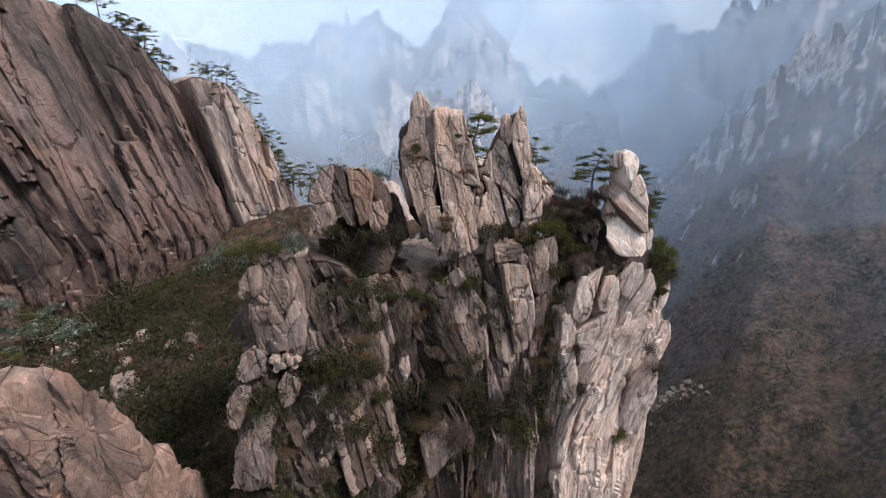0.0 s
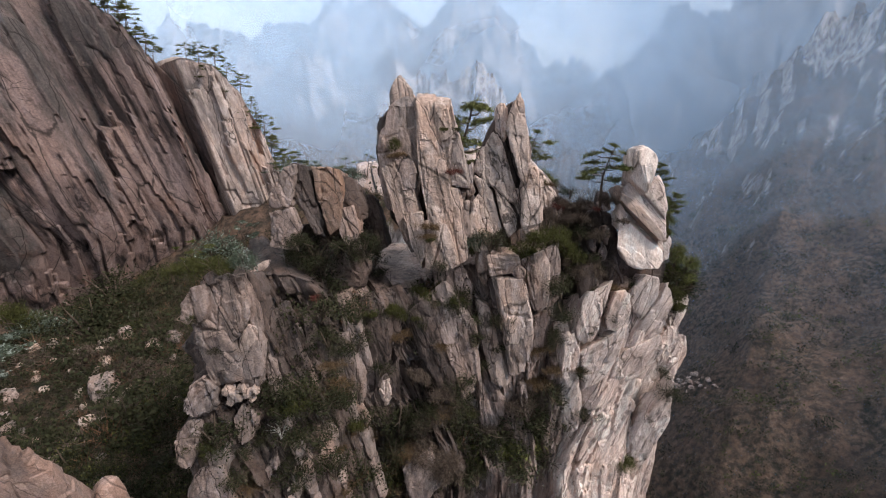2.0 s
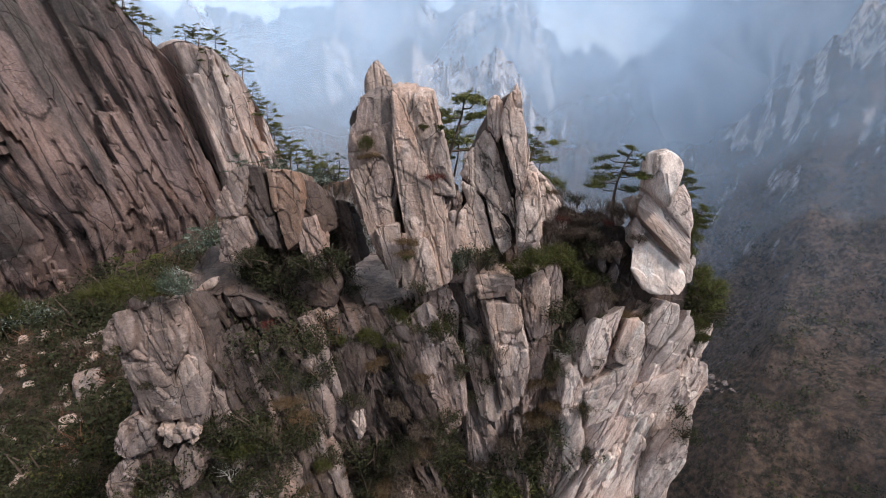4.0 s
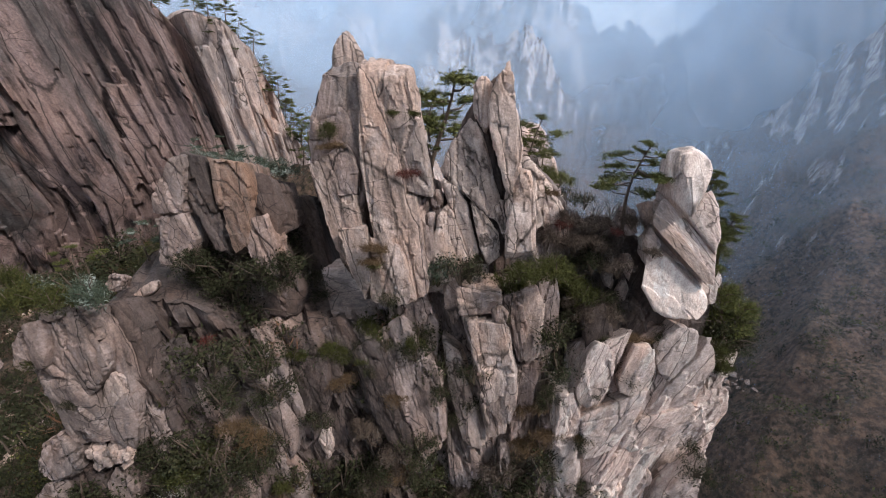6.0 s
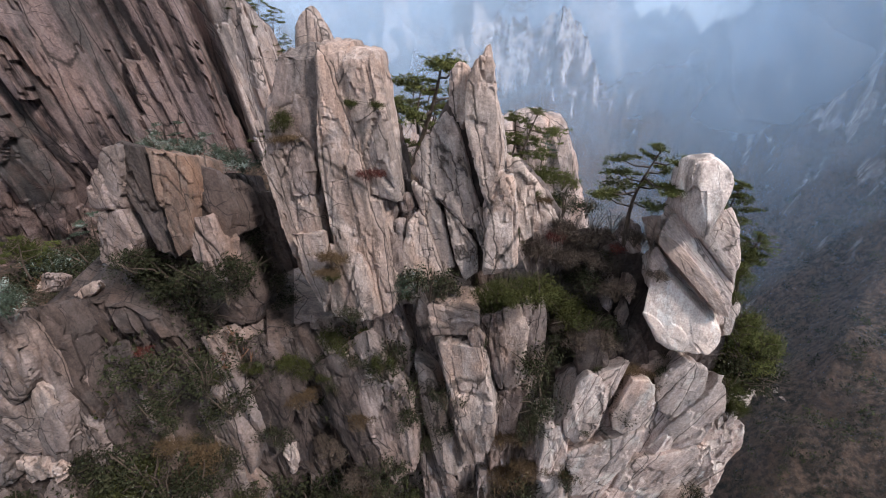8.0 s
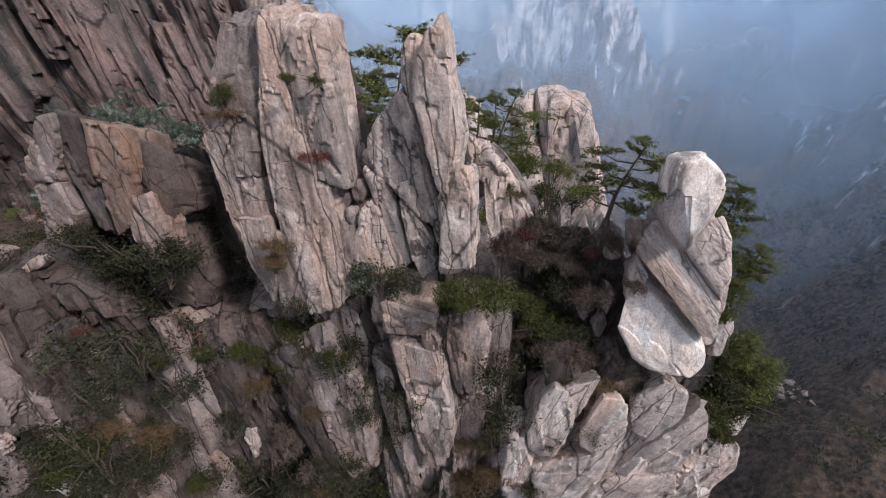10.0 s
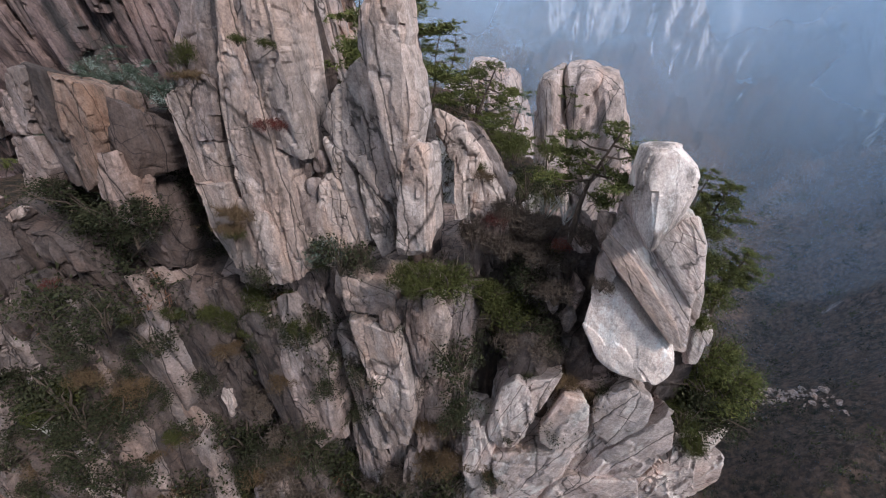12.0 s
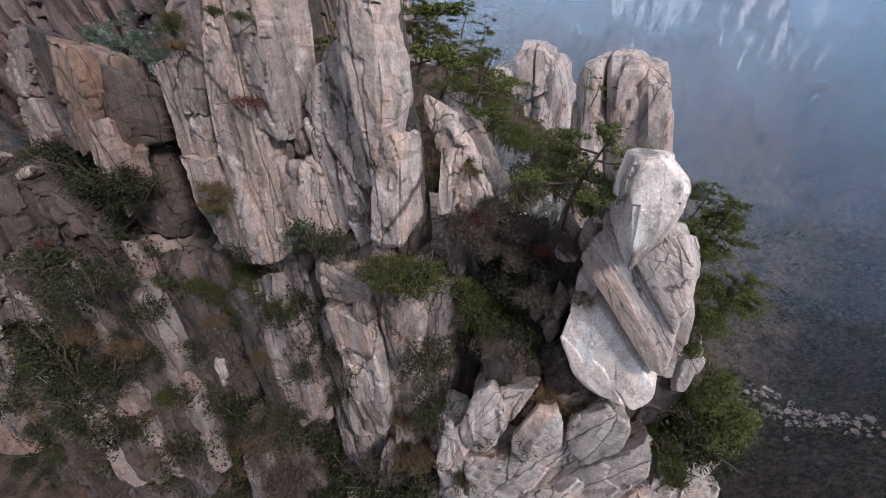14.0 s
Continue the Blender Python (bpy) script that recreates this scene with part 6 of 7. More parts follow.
pine((-48.7, 150.0, 75.3), 9.0, (.1, 0), 22, PINE, label="dark pine silhouette on a far rock ridge", pads=10, wide=.62)
pine((-44.1, 150.0, 71.8), 9.1, (.1, 0), 23, PINE, label="dark pine silhouette on a far rock ridge", pads=10, wide=.62)
pine((-39.1, 148.0, 69.6), 8.4, (.1, 0), 24, PINE, label="dark pine silhouette on a far rock ridge", pads=10, wide=.62)
pine((-34.4, 146.0, 69.3), 6.7, (0, 0), 25, PINE, label="dark pine silhouette on a far rock ridge", pads=10, wide=.62)
pine((-10.0, 60.0, 90.4), 3.2, (0, 0), 26, PINE, pads=7, wide=.6)
pine((-11.7, 48.0, 92.7), 2.8, (0, 0), 31, FROST, label="grey-green frosted pine among the rocks", pads=7, wide=.8)
pine((-9.8, 47.5, 92.6), 2.0, (0, 0), 32, FROST, label="grey-green frosted pine among the rocks", pads=6, wide=.8)
pine((-14.0, 49.0, 92.8), 2.2, (0, 0), 33, FROST, label="grey-green frosted pine among the rocks", pads=6, wide=.7)
pine((1.8, 56.0, 94.7), 3.8, (0, 0), 41, PINE, pads=9, wide=.5)
pine((2.4, 58.0, 93.5), 3.9, (0, 0), 42, PINE, pads=9, wide=.5)
pine((3.2, 60.0, 91.8), 4.6, (0, 0), 43, PINE, pads=9, wide=.6)
pine((6.7, 57.0, 91.8), 4.1, (.1, 0), 44, PINE, pads=9, wide=.6)
pine((8.8, 56.0, 91.2), 2.4, (0, 0), 45, PINE, pads=8, wide=.6)
pine((9.3, 58.0, 90.4), 2.5, (0, 0), 46, PINE, pads=8, wide=.6)
pine((9.9, 62.0, 88.9), 2.6, (0, 0), 47, PINE, pads=8, wide=.6)
pine((-0.4, 70.0, 94.2), 2.8, (0, 0), 48, PINE, pads=8, wide=.5)
pine((-0.6, 75.0, 92.2), 3.2, (0, 0), 49, PINE, pads=8, wide=.5)
pine((-1.2, 66.0, 95.3), 2.6, (0, 0), 50, PINE, pads=8, wide=.5)
pine((6.6, 103.0, 88.0), 1.9, (0, 0), 51, PINE, pads=4, wide=.8)
pine((12.3, 60.0, 89.4), 2.4, (0, 0), 52, PINE, pads=7, wide=.6)
pine((20.9, 48.6, 91.7), 3.1, (0, 0), 53, PINE, pads=14, wide=.32)
pine((22.5, 48.6, 88.8), 3.3, (0, 0), 54, PINE, pads=14, wide=.32)
pine((19.9, 48.4, 93.8), 1.5, (0, 0), 55, PINE, pads=9, wide=.4)
pine((-41.2, 40.0, 75.6), 7.4, (.1, 0), 61, FROST, label="grey-green frosted pine among the rocks", pads=8, wide=.6)
pine((-42.1, 44.0, 73.5), 6.3, (.1, 0), 62, FROST, label="grey-green frosted pine among the rocks", pads=8, wide=.6)
pine((-39.4, 36.0, 76.1), 4.1, (.1, 0), 63, PINE, pads=6, wide=.8)
pine((-16.2, 45.0, 87.2), 3.0, (0, 0), 64, FROST, label="grey-green frosted pine among the rocks", pads=6, wide=.9)
pine((-19.7, 43.0, 86.4), 2.6, (0, 0), 65, PINE, pads=6, wide=.9)
pine((-82.0, 129.3, 118.2), 6.2, (.1, 0), 70, PINE, pads=8, wide=.6)
pine((-78.5, 133.8, 110.4), 6.9, (.1, 0), 71, PINE, label="dark pine silhouette on a far rock ridge", pads=8, wide=.6)
pine((-76.4, 136.6, 108.2), 5.1, (.1, 0), 72, PINE, label="dark pine silhouette on a far rock ridge", pads=7, wide=.7)
pine((-64.3, 140.9, 103.1), 5.3, (.1, 0), 73, PINE, label="dark pine silhouette on a far rock ridge", pads=7, wide=.8)
pine((-62.8, 144.4, 99.2), 4.9, (.1, 0), 74, PINE, label="dark pine silhouette on a far rock ridge", pads=7, wide=.8)
pine((-61.0, 148.4, 92.1), 5.7, (.1, 0), 75, PINE, label="dark pine silhouette on a far rock ridge", pads=7, wide=.8)
pine((-59.6, 153.5, 84.2), 8.1, (.1, 0), 76, PINE, label="dark pine silhouette on a far rock ridge", pads=8, wide=.7)
pine((-57.9, 159.1, 78.2), 9.5, (.1, 0), 77, PINE, label="dark pine silhouette on a far rock ridge", pads=8, wide=.7)
pine((-46.5, 150.0, 73.9), 8.7, (0, 0), 78, PINE, label="dark pine silhouette on a far rock ridge", pads=8, wide=.7)
pine((-41.7, 149.0, 70.6), 7.7, (0, 0), 79, PINE, label="dark pine silhouette on a far rock ridge", pads=8, wide=.7)
pine((-36.7, 147.0, 69.4), 7.6, (0, 0), 80, PINE, label="dark pine silhouette on a far rock ridge", pads=8, wide=.7)
pine((9.4, 50.5, 93.2), 4.2, (.1, 0), 91, PINE, pads=7, wide=.6)
pine((10.8, 54.0, 93.6), 1.9, (0, 0), 92, FROST, label="grey-green frosted pine among the rocks", pads=6, wide=.7)
pine((12.0, 70.0, 91.3), 2.2, (0, 0), 93, PINE, pads=6, wide=.8)
pine((-89.5, 124.4, 124.7), 4.5, (0.06, 0), 120, PINE, label="dark pine silhouette on a far rock ridge", pads=11, wide=.6)
pine((-86.3, 126.9, 123.1), 6.6, (0.15, 0), 121, PINE, label="dark pine silhouette on a far rock ridge", pads=11, wide=.6)
pine((-83.6, 129.1, 120.3), 4.5, (0.11, 0), 122, PINE, label="dark pine silhouette on a far rock ridge", pads=11, wide=.6)
pine((-81.7, 130.6, 118.5), 5.6, (0.04, 0), 123, PINE, label="dark pine silhouette on a far rock ridge", pads=11, wide=.6)
pine((-79.3, 132.5, 115.7), 6.4, (0.03, 0), 124, PINE, label="dark pine silhouette on a far rock ridge", pads=11, wide=.6)
pine((-70.0, 140.0, 108.3), 5.4, (0.13, 0), 125, PINE, label="dark pine silhouette on a far rock ridge", pads=11, wide=.6)
pine((-67.6, 141.9, 108.5), 5.5, (0.15, 0), 126, PINE, label="dark pine silhouette on a far rock ridge", pads=11, wide=.6)
pine((-64.5, 144.4, 107.1), 6.4, (0.24, 0), 127, PINE, label="dark pine silhouette on a far rock ridge", pads=11, wide=.6)
pine((-62.2, 146.3, 103.9), 5.1, (0.16, 0), 128, PINE, label="dark pine silhouette on a far rock ridge", pads=11, wide=.6)
pine((-59.4, 148.5, 100.1), 6.3, (0.07, 0), 129, PINE, label="dark pine silhouette on a far rock ridge", pads=11, wide=.6)
pine((-58.0, 149.6, 95.7), 4.2, (0.24, 0), 130, PINE, label="dark pine silhouette on a far rock ridge", pads=11, wide=.6)
pine((-57.0, 150.4, 91.7), 5.1, (0.08, 0), 131, PINE, label="dark pine silhouette on a far rock ridge", pads=11, wide=.6)
pine((-55.7, 151.5, 87.7), 6.9, (0.15, 0), 132, PINE, label="dark pine silhouette on a far rock ridge", pads=11, wide=.6)
pine((-54.4, 152.5, 83.1), 5.6, (0.19, 0), 133, PINE, label="dark pine silhouette on a far rock ridge", pads=11, wide=.6)
pine((-52.8, 153.8, 78.3), 4.3, (0.18, 0), 134, PINE, label="dark pine silhouette on a far rock ridge", pads=11, wide=.6)
pine((-50.8, 155.3, 73.7), 5.3, (0.02, 0), 135, PINE, label="dark pine silhouette on a far rock ridge", pads=11, wide=.6)
bush("o", -15.7, 36.0, 88.9, 2.6, 410)
bush("o", -13.9, 36.0, 89.1, 2.2, 411)
bush("f", -12.3, 36.5, 89.3, 2.4, 412)
bush("o", -17.2, 36.0, 88.6, 2.0, 413)
bush("f", -11.9, 46.5, 94.1, 2.0, 420)
bush("f", -10.1, 46.5, 94.0, 2.4, 421)
bush("f", -8.0, 46.5, 93.8, 2.0, 422)
bush("f", -6.5, 46.5, 93.6, 2.4, 423)
dead_shrub((14.9, 48.2, 91.4), 1.4, 1)
dead_shrub((-7.9, 43.4, 68.7), 1.8, 2)
dead_shrub((-34.8, 41.5, 52.4), 1.6, 3)
dead_shrub((-55.0, 41.0, 29.0), 1.6, 4)
dead_shrub((14.0, 48.6, 91.2), 1.3, 5)
dead_shrub((-11.8, 37.2, 73.9), 1.6, 6)
dead_shrub((-22.9, 37.0, 60.7), 1.6, 7)
bush("s", -9.1, 43.0, 88.2, 4.8, 1)
bush("s", -5.3, 41.8, 87.6, 2.1, 2)
bush("s", -10.4, 42.8, 86.7, 3.8, 3)
bush("s", -10.2, 41.2, 89.1, 2.7, 4)
bush("s", -7.3, 47.4, 83.5, 4.0, 5)
bush("p", -4.5, 48.3, 82.7, 3.4, 6)
bush("s", -6.6, 45.9, 88.9, 2.8, 7)
bush("s", -5.1, 42.1, 89.0, 2.8, 8)
bush("s", -8.7, 42.9, 86.6, 3.4, 9)
bush("s", -5.7, 46.0, 87.5, 2.8, 10)
bush("s", -4.8, 45.8, 86.2, 2.4, 11)
bush("o", 0.3, 42.8, 89.0, 1.4, 12)
bush("o", -2.6, 44.3, 96.5, 1.6, 13)
bush("d", -2.3, 44.3, 95.8, 1.3, 14)
bush("o", 1.4, 43.4, 97.8, 1.0, 15)
bush("r", 1.9, 43.8, 94.5, 1.2, 16)
bush("d", 0.3, 43.0, 90.1, 1.7, 17)
bush("d", 0.1, 42.7, 89.4, 1.2, 18)
bush("s", 5.3, 44.1, 88.5, 3.4, 19)
bush("s", 6.0, 44.4, 88.0, 2.2, 20)
bush("s", 2.6, 45.1, 82.5, 3.8, 21)
bush("s", 2.6, 43.6, 82.5, 2.3, 22)
bush("o", -0.6, 44.4, 83.4, 2.4, 23)
bush("o", 1.0, 45.5, 83.8, 1.8, 24)
bush("o", 9.8, 43.6, 89.2, 2.4, 25)
bush("o", 11.0, 43.8, 88.9, 3.0, 26)
bush("o", 9.0, 43.5, 88.9, 2.0, 27)
bush("o", 13.9, 48.6, 85.5, 3.7, 28)
bush("d", 7.5, 46.9, 86.4, 1.9, 29)
bush("s", 6.6, 44.0, 80.8, 2.4, 30)
bush("s", 6.5, 44.8, 77.7, 2.1, 31)
bush("s", 11.7, 45.1, 79.0, 2.0, 32)
bush("s", 15.0, 45.7, 75.1, 2.4, 33)
bush("d", 14.7, 45.9, 76.0, 1.5, 34)
bush("s", 17.5, 45.8, 81.2, 2.2, 35)
bush("b", 14.9, 46.8, 85.0, 2.7, 36)
bush("b", 15.6, 46.7, 84.6, 1.9, 37)
bush("d", 17.2, 46.7, 83.3, 2.0, 38)
bush("d", 18.0, 46.7, 82.9, 1.6, 39)
bush("s", 19.2, 46.8, 83.4, 2.0, 40)
bush("s", 13.0, 47.7, 84.1, 3.7, 41)
bush("s", 11.8, 44.3, 84.1, 3.3, 42)
bush("s", 12.3, 44.6, 81.4, 3.1, 43)
bush("s", 10.1, 46.2, 69.0, 5.8, 44)
bush("s", 12.2, 45.4, 72.1, 4.1, 45)
bush("s", 24.1, 49.0, 82.7, 4.5, 46)
bush("o", 24.2, 49.1, 80.9, 3.4, 47)
bush("s", 25.2, 49.2, 81.5, 2.5, 48)
bush("o", 24.3, 48.3, 80.4, 2.1, 49)
bush("b", 12.7, 48.9, 89.0, 3.2, 50)
bush("s", 14.3, 49.6, 88.5, 3.3, 51)
bush("b", 10.9, 47.5, 89.6, 2.3, 52)
bush("b", 13.9, 48.6, 87.8, 2.8, 53)
bush("f", -89.9, 97.6, 50.2, 11.2, 54)
bush("o", -92.4, 95.6, 53.0, 10.9, 55)
bush("s", -97.8, 97.5, 43.0, 16.0, 57)
bush("d", -7.4, 38.2, 80.0, 1.7, 58)
bush("d", -7.7, 40.3, 77.0, 1.9, 59)
bush("d", -8.0, 39.6, 76.3, 1.9, 60)
bush("s", -12.1, 37.6, 76.5, 4.4, 61)
bush("o", -9.7, 37.3, 77.2, 3.2, 62)
bush("s", -7.2, 40.7, 75.9, 3.2, 63)
bush("d", -6.8, 42.1, 71.1, 2.1, 64)
bush("d", -2.4, 43.4, 79.9, 1.6, 65)
bush("o", -2.5, 43.6, 81.8, 2.0, 66)
bush("b", -0.9, 43.5, 75.3, 2.6, 67)
bush("s", 3.0, 43.3, 74.8, 3.0, 68)
bush("s", 4.3, 45.0, 80.6, 3.3, 69)
bush("s", 4.4, 43.6, 79.3, 2.4, 70)
bush("d", 1.2, 44.0, 71.3, 2.3, 71)
bush("r", 6.1, 45.6, 75.8, 1.2, 72)
bush("d", 1.3, 43.5, 78.8, 1.5, 73)
bush("o", 3.8, 45.0, 87.4, 2.2, 74)
bush("s", -4.1, 42.4, 76.8, 2.5, 75)
bush("s", -5.4, 43.7, 82.8, 2.4, 76)
bush("s", -4.1, 45.1, 83.4, 2.5, 77)
bush("s", -83.8, 115.7, 44.5, 20.0, 78)
bush("s", -86.4, 115.2, 51.5, 18.0, 79)
bush("o", -79.4, 124.8, 48.9, 14.1, 80)
bush("o", -82.2, 122.5, 48.3, 10.4, 81)
bush("f", -63.6, 135.2, 55.7, 16.8, 82)
bush("f", -68.1, 133.2, 52.6, 14.8, 83)
bush("d", -12.8, 39.5, 77.9, 2.4, 88)
bush("s", -7.8, 37.4, 76.8, 3.3, 91)
bush("s", -11.2, 37.2, 76.4, 3.3, 92)
bush("s", -8.9, 37.2, 73.6, 4.3, 93)
bush("s", -7.6, 37.8, 70.2, 4.6, 95)
bush("s", -11.1, 37.4, 70.1, 4.0, 96)
bush("d", -2.3, 44.1, 66.4, 2.9, 97)
bush("s", -4.6, 44.2, 63.0, 5.0, 98)
bush("s", -2.7, 43.8, 69.2, 3.5, 99)
bush("b", 0.9, 44.0, 65.0, 4.3, 100)
bush("s", 4.8, 45.9, 61.4, 5.2, 101)
bush("p", 9.9, 47.5, 64.0, 6.6, 102)
bush("s", 7.9, 46.1, 66.9, 5.6, 103)
bush("s", 11.7, 47.3, 63.0, 5.9, 104)
bush("s", 8.7, 46.1, 62.5, 6.4, 105)
bush("s", 11.7, 46.1, 67.9, 4.9, 106)
bush("d", 10.7, 45.8, 73.4, 2.4, 107)
bush("s", 15.8, 45.8, 69.4, 3.6, 108)
bush("o", 21.3, 48.0, 61.4, 4.0, 109)
bush("s", 24.2, 46.5, 71.8, 3.0, 111)
bush("s", 23.1, 46.1, 74.2, 2.3, 112)
bush("o", -16.2, 36.3, 85.1, 1.9, 113)
bush("s", -16.2, 36.1, 74.8, 4.7, 114)
bush("s", -15.0, 36.9, 74.9, 3.3, 115)
bush("o", -17.7, 36.0, 73.8, 2.8, 116)
bush("s", -44.1, 63.3, 50.7, 9.4, 118)
bush("s", -58.2, 77.5, 45.3, 10.4, 119)
bush("s", -53.6, 65.4, 45.7, 11.9, 120)
bush("s", -56.3, 60.9, 44.2, 13.2, 121)
bush("s", -69.0, 71.3, 42.3, 12.0, 122)
bush("b", -69.6, 87.9, 47.6, 11.6, 123)
bush("b", -88.1, 101.2, 41.4, 13.4, 124)
bush("b", -56.4, 82.1, 48.1, 10.8, 125)
bush("b", -81.7, 88.2, 47.0, 11.7, 126)
bush("s", -83.3, 101.5, 48.9, 17.6, 127)
bush("s", -89.5, 97.8, 48.4, 15.6, 128)
bush("s", -73.7, 102.6, 43.9, 13.5, 129)
bush("s", -11.1, 43.1, 87.1, 1.5, 130)
bush("s", -5.2, 42.1, 89.4, 1.3, 131)
bush("s", -10.0, 41.5, 89.6, 1.3, 132)
bush("s", -73.5, 70.4, 43.6, 5.1, 134)
bush("s", -7.2, 45.4, 86.0, 2.7, 135)
bush("s", -8.2, 46.1, 82.3, 3.0, 136)
bush("s", 1.1, 43.3, 86.5, 1.9, 137)
bush("f", 4.4, 44.5, 88.4, 2.5, 138)
bush("f", 0.7, 47.7, 83.7, 2.4, 139)
bush("s", 2.5, 45.2, 83.0, 2.6, 140)
bush("s", 1.1, 45.9, 83.4, 1.9, 141)
bush("o", 9.2, 47.0, 86.3, 3.6, 142)
bush("o", 8.5, 46.1, 86.5, 2.6, 143)
bush("s", 2.7, 63.3, 75.4, 3.7, 144)
bush("o", 13.6, 48.4, 84.9, 3.7, 145)
bush("s", 14.2, 48.9, 86.3, 2.6, 146)
bush("b", 15.3, 47.3, 85.2, 2.2, 147)
bush("b", 13.7, 46.4, 84.7, 1.9, 148)
bush("d", 17.2, 46.8, 82.5, 1.5, 149)
bush("s", 18.3, 46.7, 82.3, 1.9, 150)
bush("s", 17.3, 45.7, 80.5, 1.9, 151)
bush("p", 23.5, 49.1, 83.9, 3.4, 152)
bush("p", 23.7, 49.2, 85.8, 2.6, 153)
bush("s", 25.4, 49.2, 83.7, 2.4, 154)
bush("o", 23.2, 49.0, 82.3, 2.5, 156)
bush("s", 14.6, 45.3, 74.7, 2.3, 157)
bush("s", 11.9, 45.2, 78.2, 2.2, 158)
bush("s", 9.9, 47.9, 64.2, 6.6, 159)
bush("s", 6.4, 46.7, 65.2, 3.5, 160)
bush("s", -5.8, 42.3, 71.5, 4.1, 161)
bush("s", -7.3, 41.0, 76.0, 1.7, 162)
bush("s", -2.8, 43.9, 70.2, 5.2, 163)
bush("s", -6.4, 41.5, 65.3, 6.0, 164)
bush("s", -10.0, 37.5, 76.4, 1.6, 165)
bush("s", -18.2, 36.4, 64.1, 2.1, 166)
bush("s", -10.6, 38.2, 68.0, 1.9, 167)
bush("o", -11.0, 38.8, 61.3, 2.1, 168)
bush("o", -6.5, 41.0, 71.7, 1.8, 169)
bush("b", -0.3, 44.1, 66.0, 4.0, 170)
bush("b", 1.7, 43.1, 64.5, 3.9, 171)
bush("s", 0.9, 46.3, 61.2, 4.4, 172)
bush("s", -13.3, 37.1, 73.6, 1.7, 174)
bush("r", -8.4, 38.9, 85.5, 1.2, 175)
bush("r", 2.4, 44.3, 94.5, 1.2, 176)
bush("o", 2.5, 43.6, 97.8, 0.9, 177)
bush("o", 10.4, 48.5, 92.8, 1.0, 178)
bush("b", 11.9, 48.4, 91.1, 1.8, 179)
bush("b", 13.1, 49.9, 89.3, 1.9, 180)
bush("s", 14.7, 48.7, 89.3, 1.8, 181)
bush("f", 8.7, 93.3, 63.8, 5.9, 182)
bush("r", 11.7, 48.4, 90.6, 1.2, 183)
bush("s", 13.4, 48.7, 87.6, 2.2, 184)
bush("s", -7.4, 38.2, 81.2, 1.4, 187)
bush("s", -14.9, 37.0, 73.8, 1.7, 188)
bush("s", -11.4, 37.0, 71.5, 1.7, 189)
bush("s", -34.8, 36.8, 43.1, 3.0, 190)
bush("s", -8.0, 38.9, 73.6, 1.7, 192)
bush("s", -7.3, 41.7, 74.1, 1.8, 195)
bush("s", -9.6, 40.4, 66.0, 2.0, 198)
bush("s", -95.7, 70.8, 45.9, 5.4, 201)
bush("s", -117.6, 77.7, 43.2, 6.2, 202)
bush("b", 1.8, 47.0, 66.4, 3.6, 203)
bush("s", 5.2, 45.1, 75.5, 2.5, 204)
bush("s", 4.5, 46.3, 62.2, 3.7, 205)
bush("b", -0.4, 43.7, 70.4, 2.8, 206)
bush("s", -7.4, 37.8, 82.6, 2.9, 207)
bush("s", -12.4, 38.1, 77.6, 3.7, 208)
bush("s", -6.9, 39.6, 75.6, 3.5, 210)
bush("s", -11.5, 37.5, 73.7, 4.3, 211)
bush("s", -11.4, 43.0, 80.4, 2.8, 214)
bush("p", 19.4, 48.2, 94.6, 1.1, 215)
bush("p", 20.6, 48.2, 92.4, 1.7, 216)
bush("p", 21.5, 48.4, 90.8, 1.9, 217)
bush("p", 22.1, 48.3, 89.2, 2.1, 218)
bush("p", 22.1, 47.8, 88.2, 1.6, 219)
bush("o", 23.0, 47.0, 82.5, 2.4, 220)
bush("s", 23.9, 48.1, 83.7, 2.7, 221)
bush("s", 25.3, 48.6, 82.3, 2.4, 222)
bush("o", 24.2, 47.2, 80.9, 1.8, 223)
bush("p", 20.2, 48.2, 93.1, 1.4, 224)
bush("o", 10.7, 100.7, 69.3, 6.1, 225)
bush("o", 6.2, 97.3, 70.3, 6.9, 226)
bush("b", 15.9, 46.9, 91.4, 1.8, 227)
bush("b", 17.2, 46.0, 89.8, 1.3, 228)
bush("r", 8.7, 94.6, 64.8, 3.4, 229)
bush("b", 15.0, 48.4, 88.6, 2.1, 230)
bush("r", 13.9, 49.8, 89.0, 0.9, 231)
bush("s", -15.3, 36.1, 82.5, 1.4, 232)
bush("o", -15.0, 36.9, 63.5, 2.9, 238)
bush("d", -15.0, 37.1, 69.1, 2.1, 240)
bush("s", -14.0, 38.2, 65.0, 2.6, 241)
bush("o", -12.6, 38.2, 63.0, 3.4, 245)
bush("s", -15.1, 37.1, 70.9, 1.4, 250)
bush("b", 2.7, 47.4, 57.5, 2.1, 251)
bush("b", 1.4, 43.2, 73.6, 2.8, 252)
bush("b", 1.2, 43.8, 70.7, 3.3, 253)
bush("d", -6.5, 43.3, 68.8, 2.4, 254)
bush("s", 0.3, 43.4, 71.5, 2.6, 255)
bush("s", 10.8, 47.5, 68.3, 3.2, 256)
bush("d", -8.1, 40.5, 69.8, 1.6, 257)
bush("s", -3.6, 43.6, 67.0, 3.2, 258)
bush("b", 9.4, 45.5, 70.6, 3.6, 259)
bush("s", 5.1, 46.2, 53.6, 2.8, 260)
bush("d", -3.8, 44.6, 62.0, 2.3, 262)
bush("d", -7.4, 40.9, 65.8, 3.2, 263)
bush("d", -1.1, 46.0, 66.5, 1.8, 264)
bush("b", 8.6, 47.7, 65.3, 3.7, 265)
bush("d", -2.8, 45.3, 63.8, 2.5, 266)
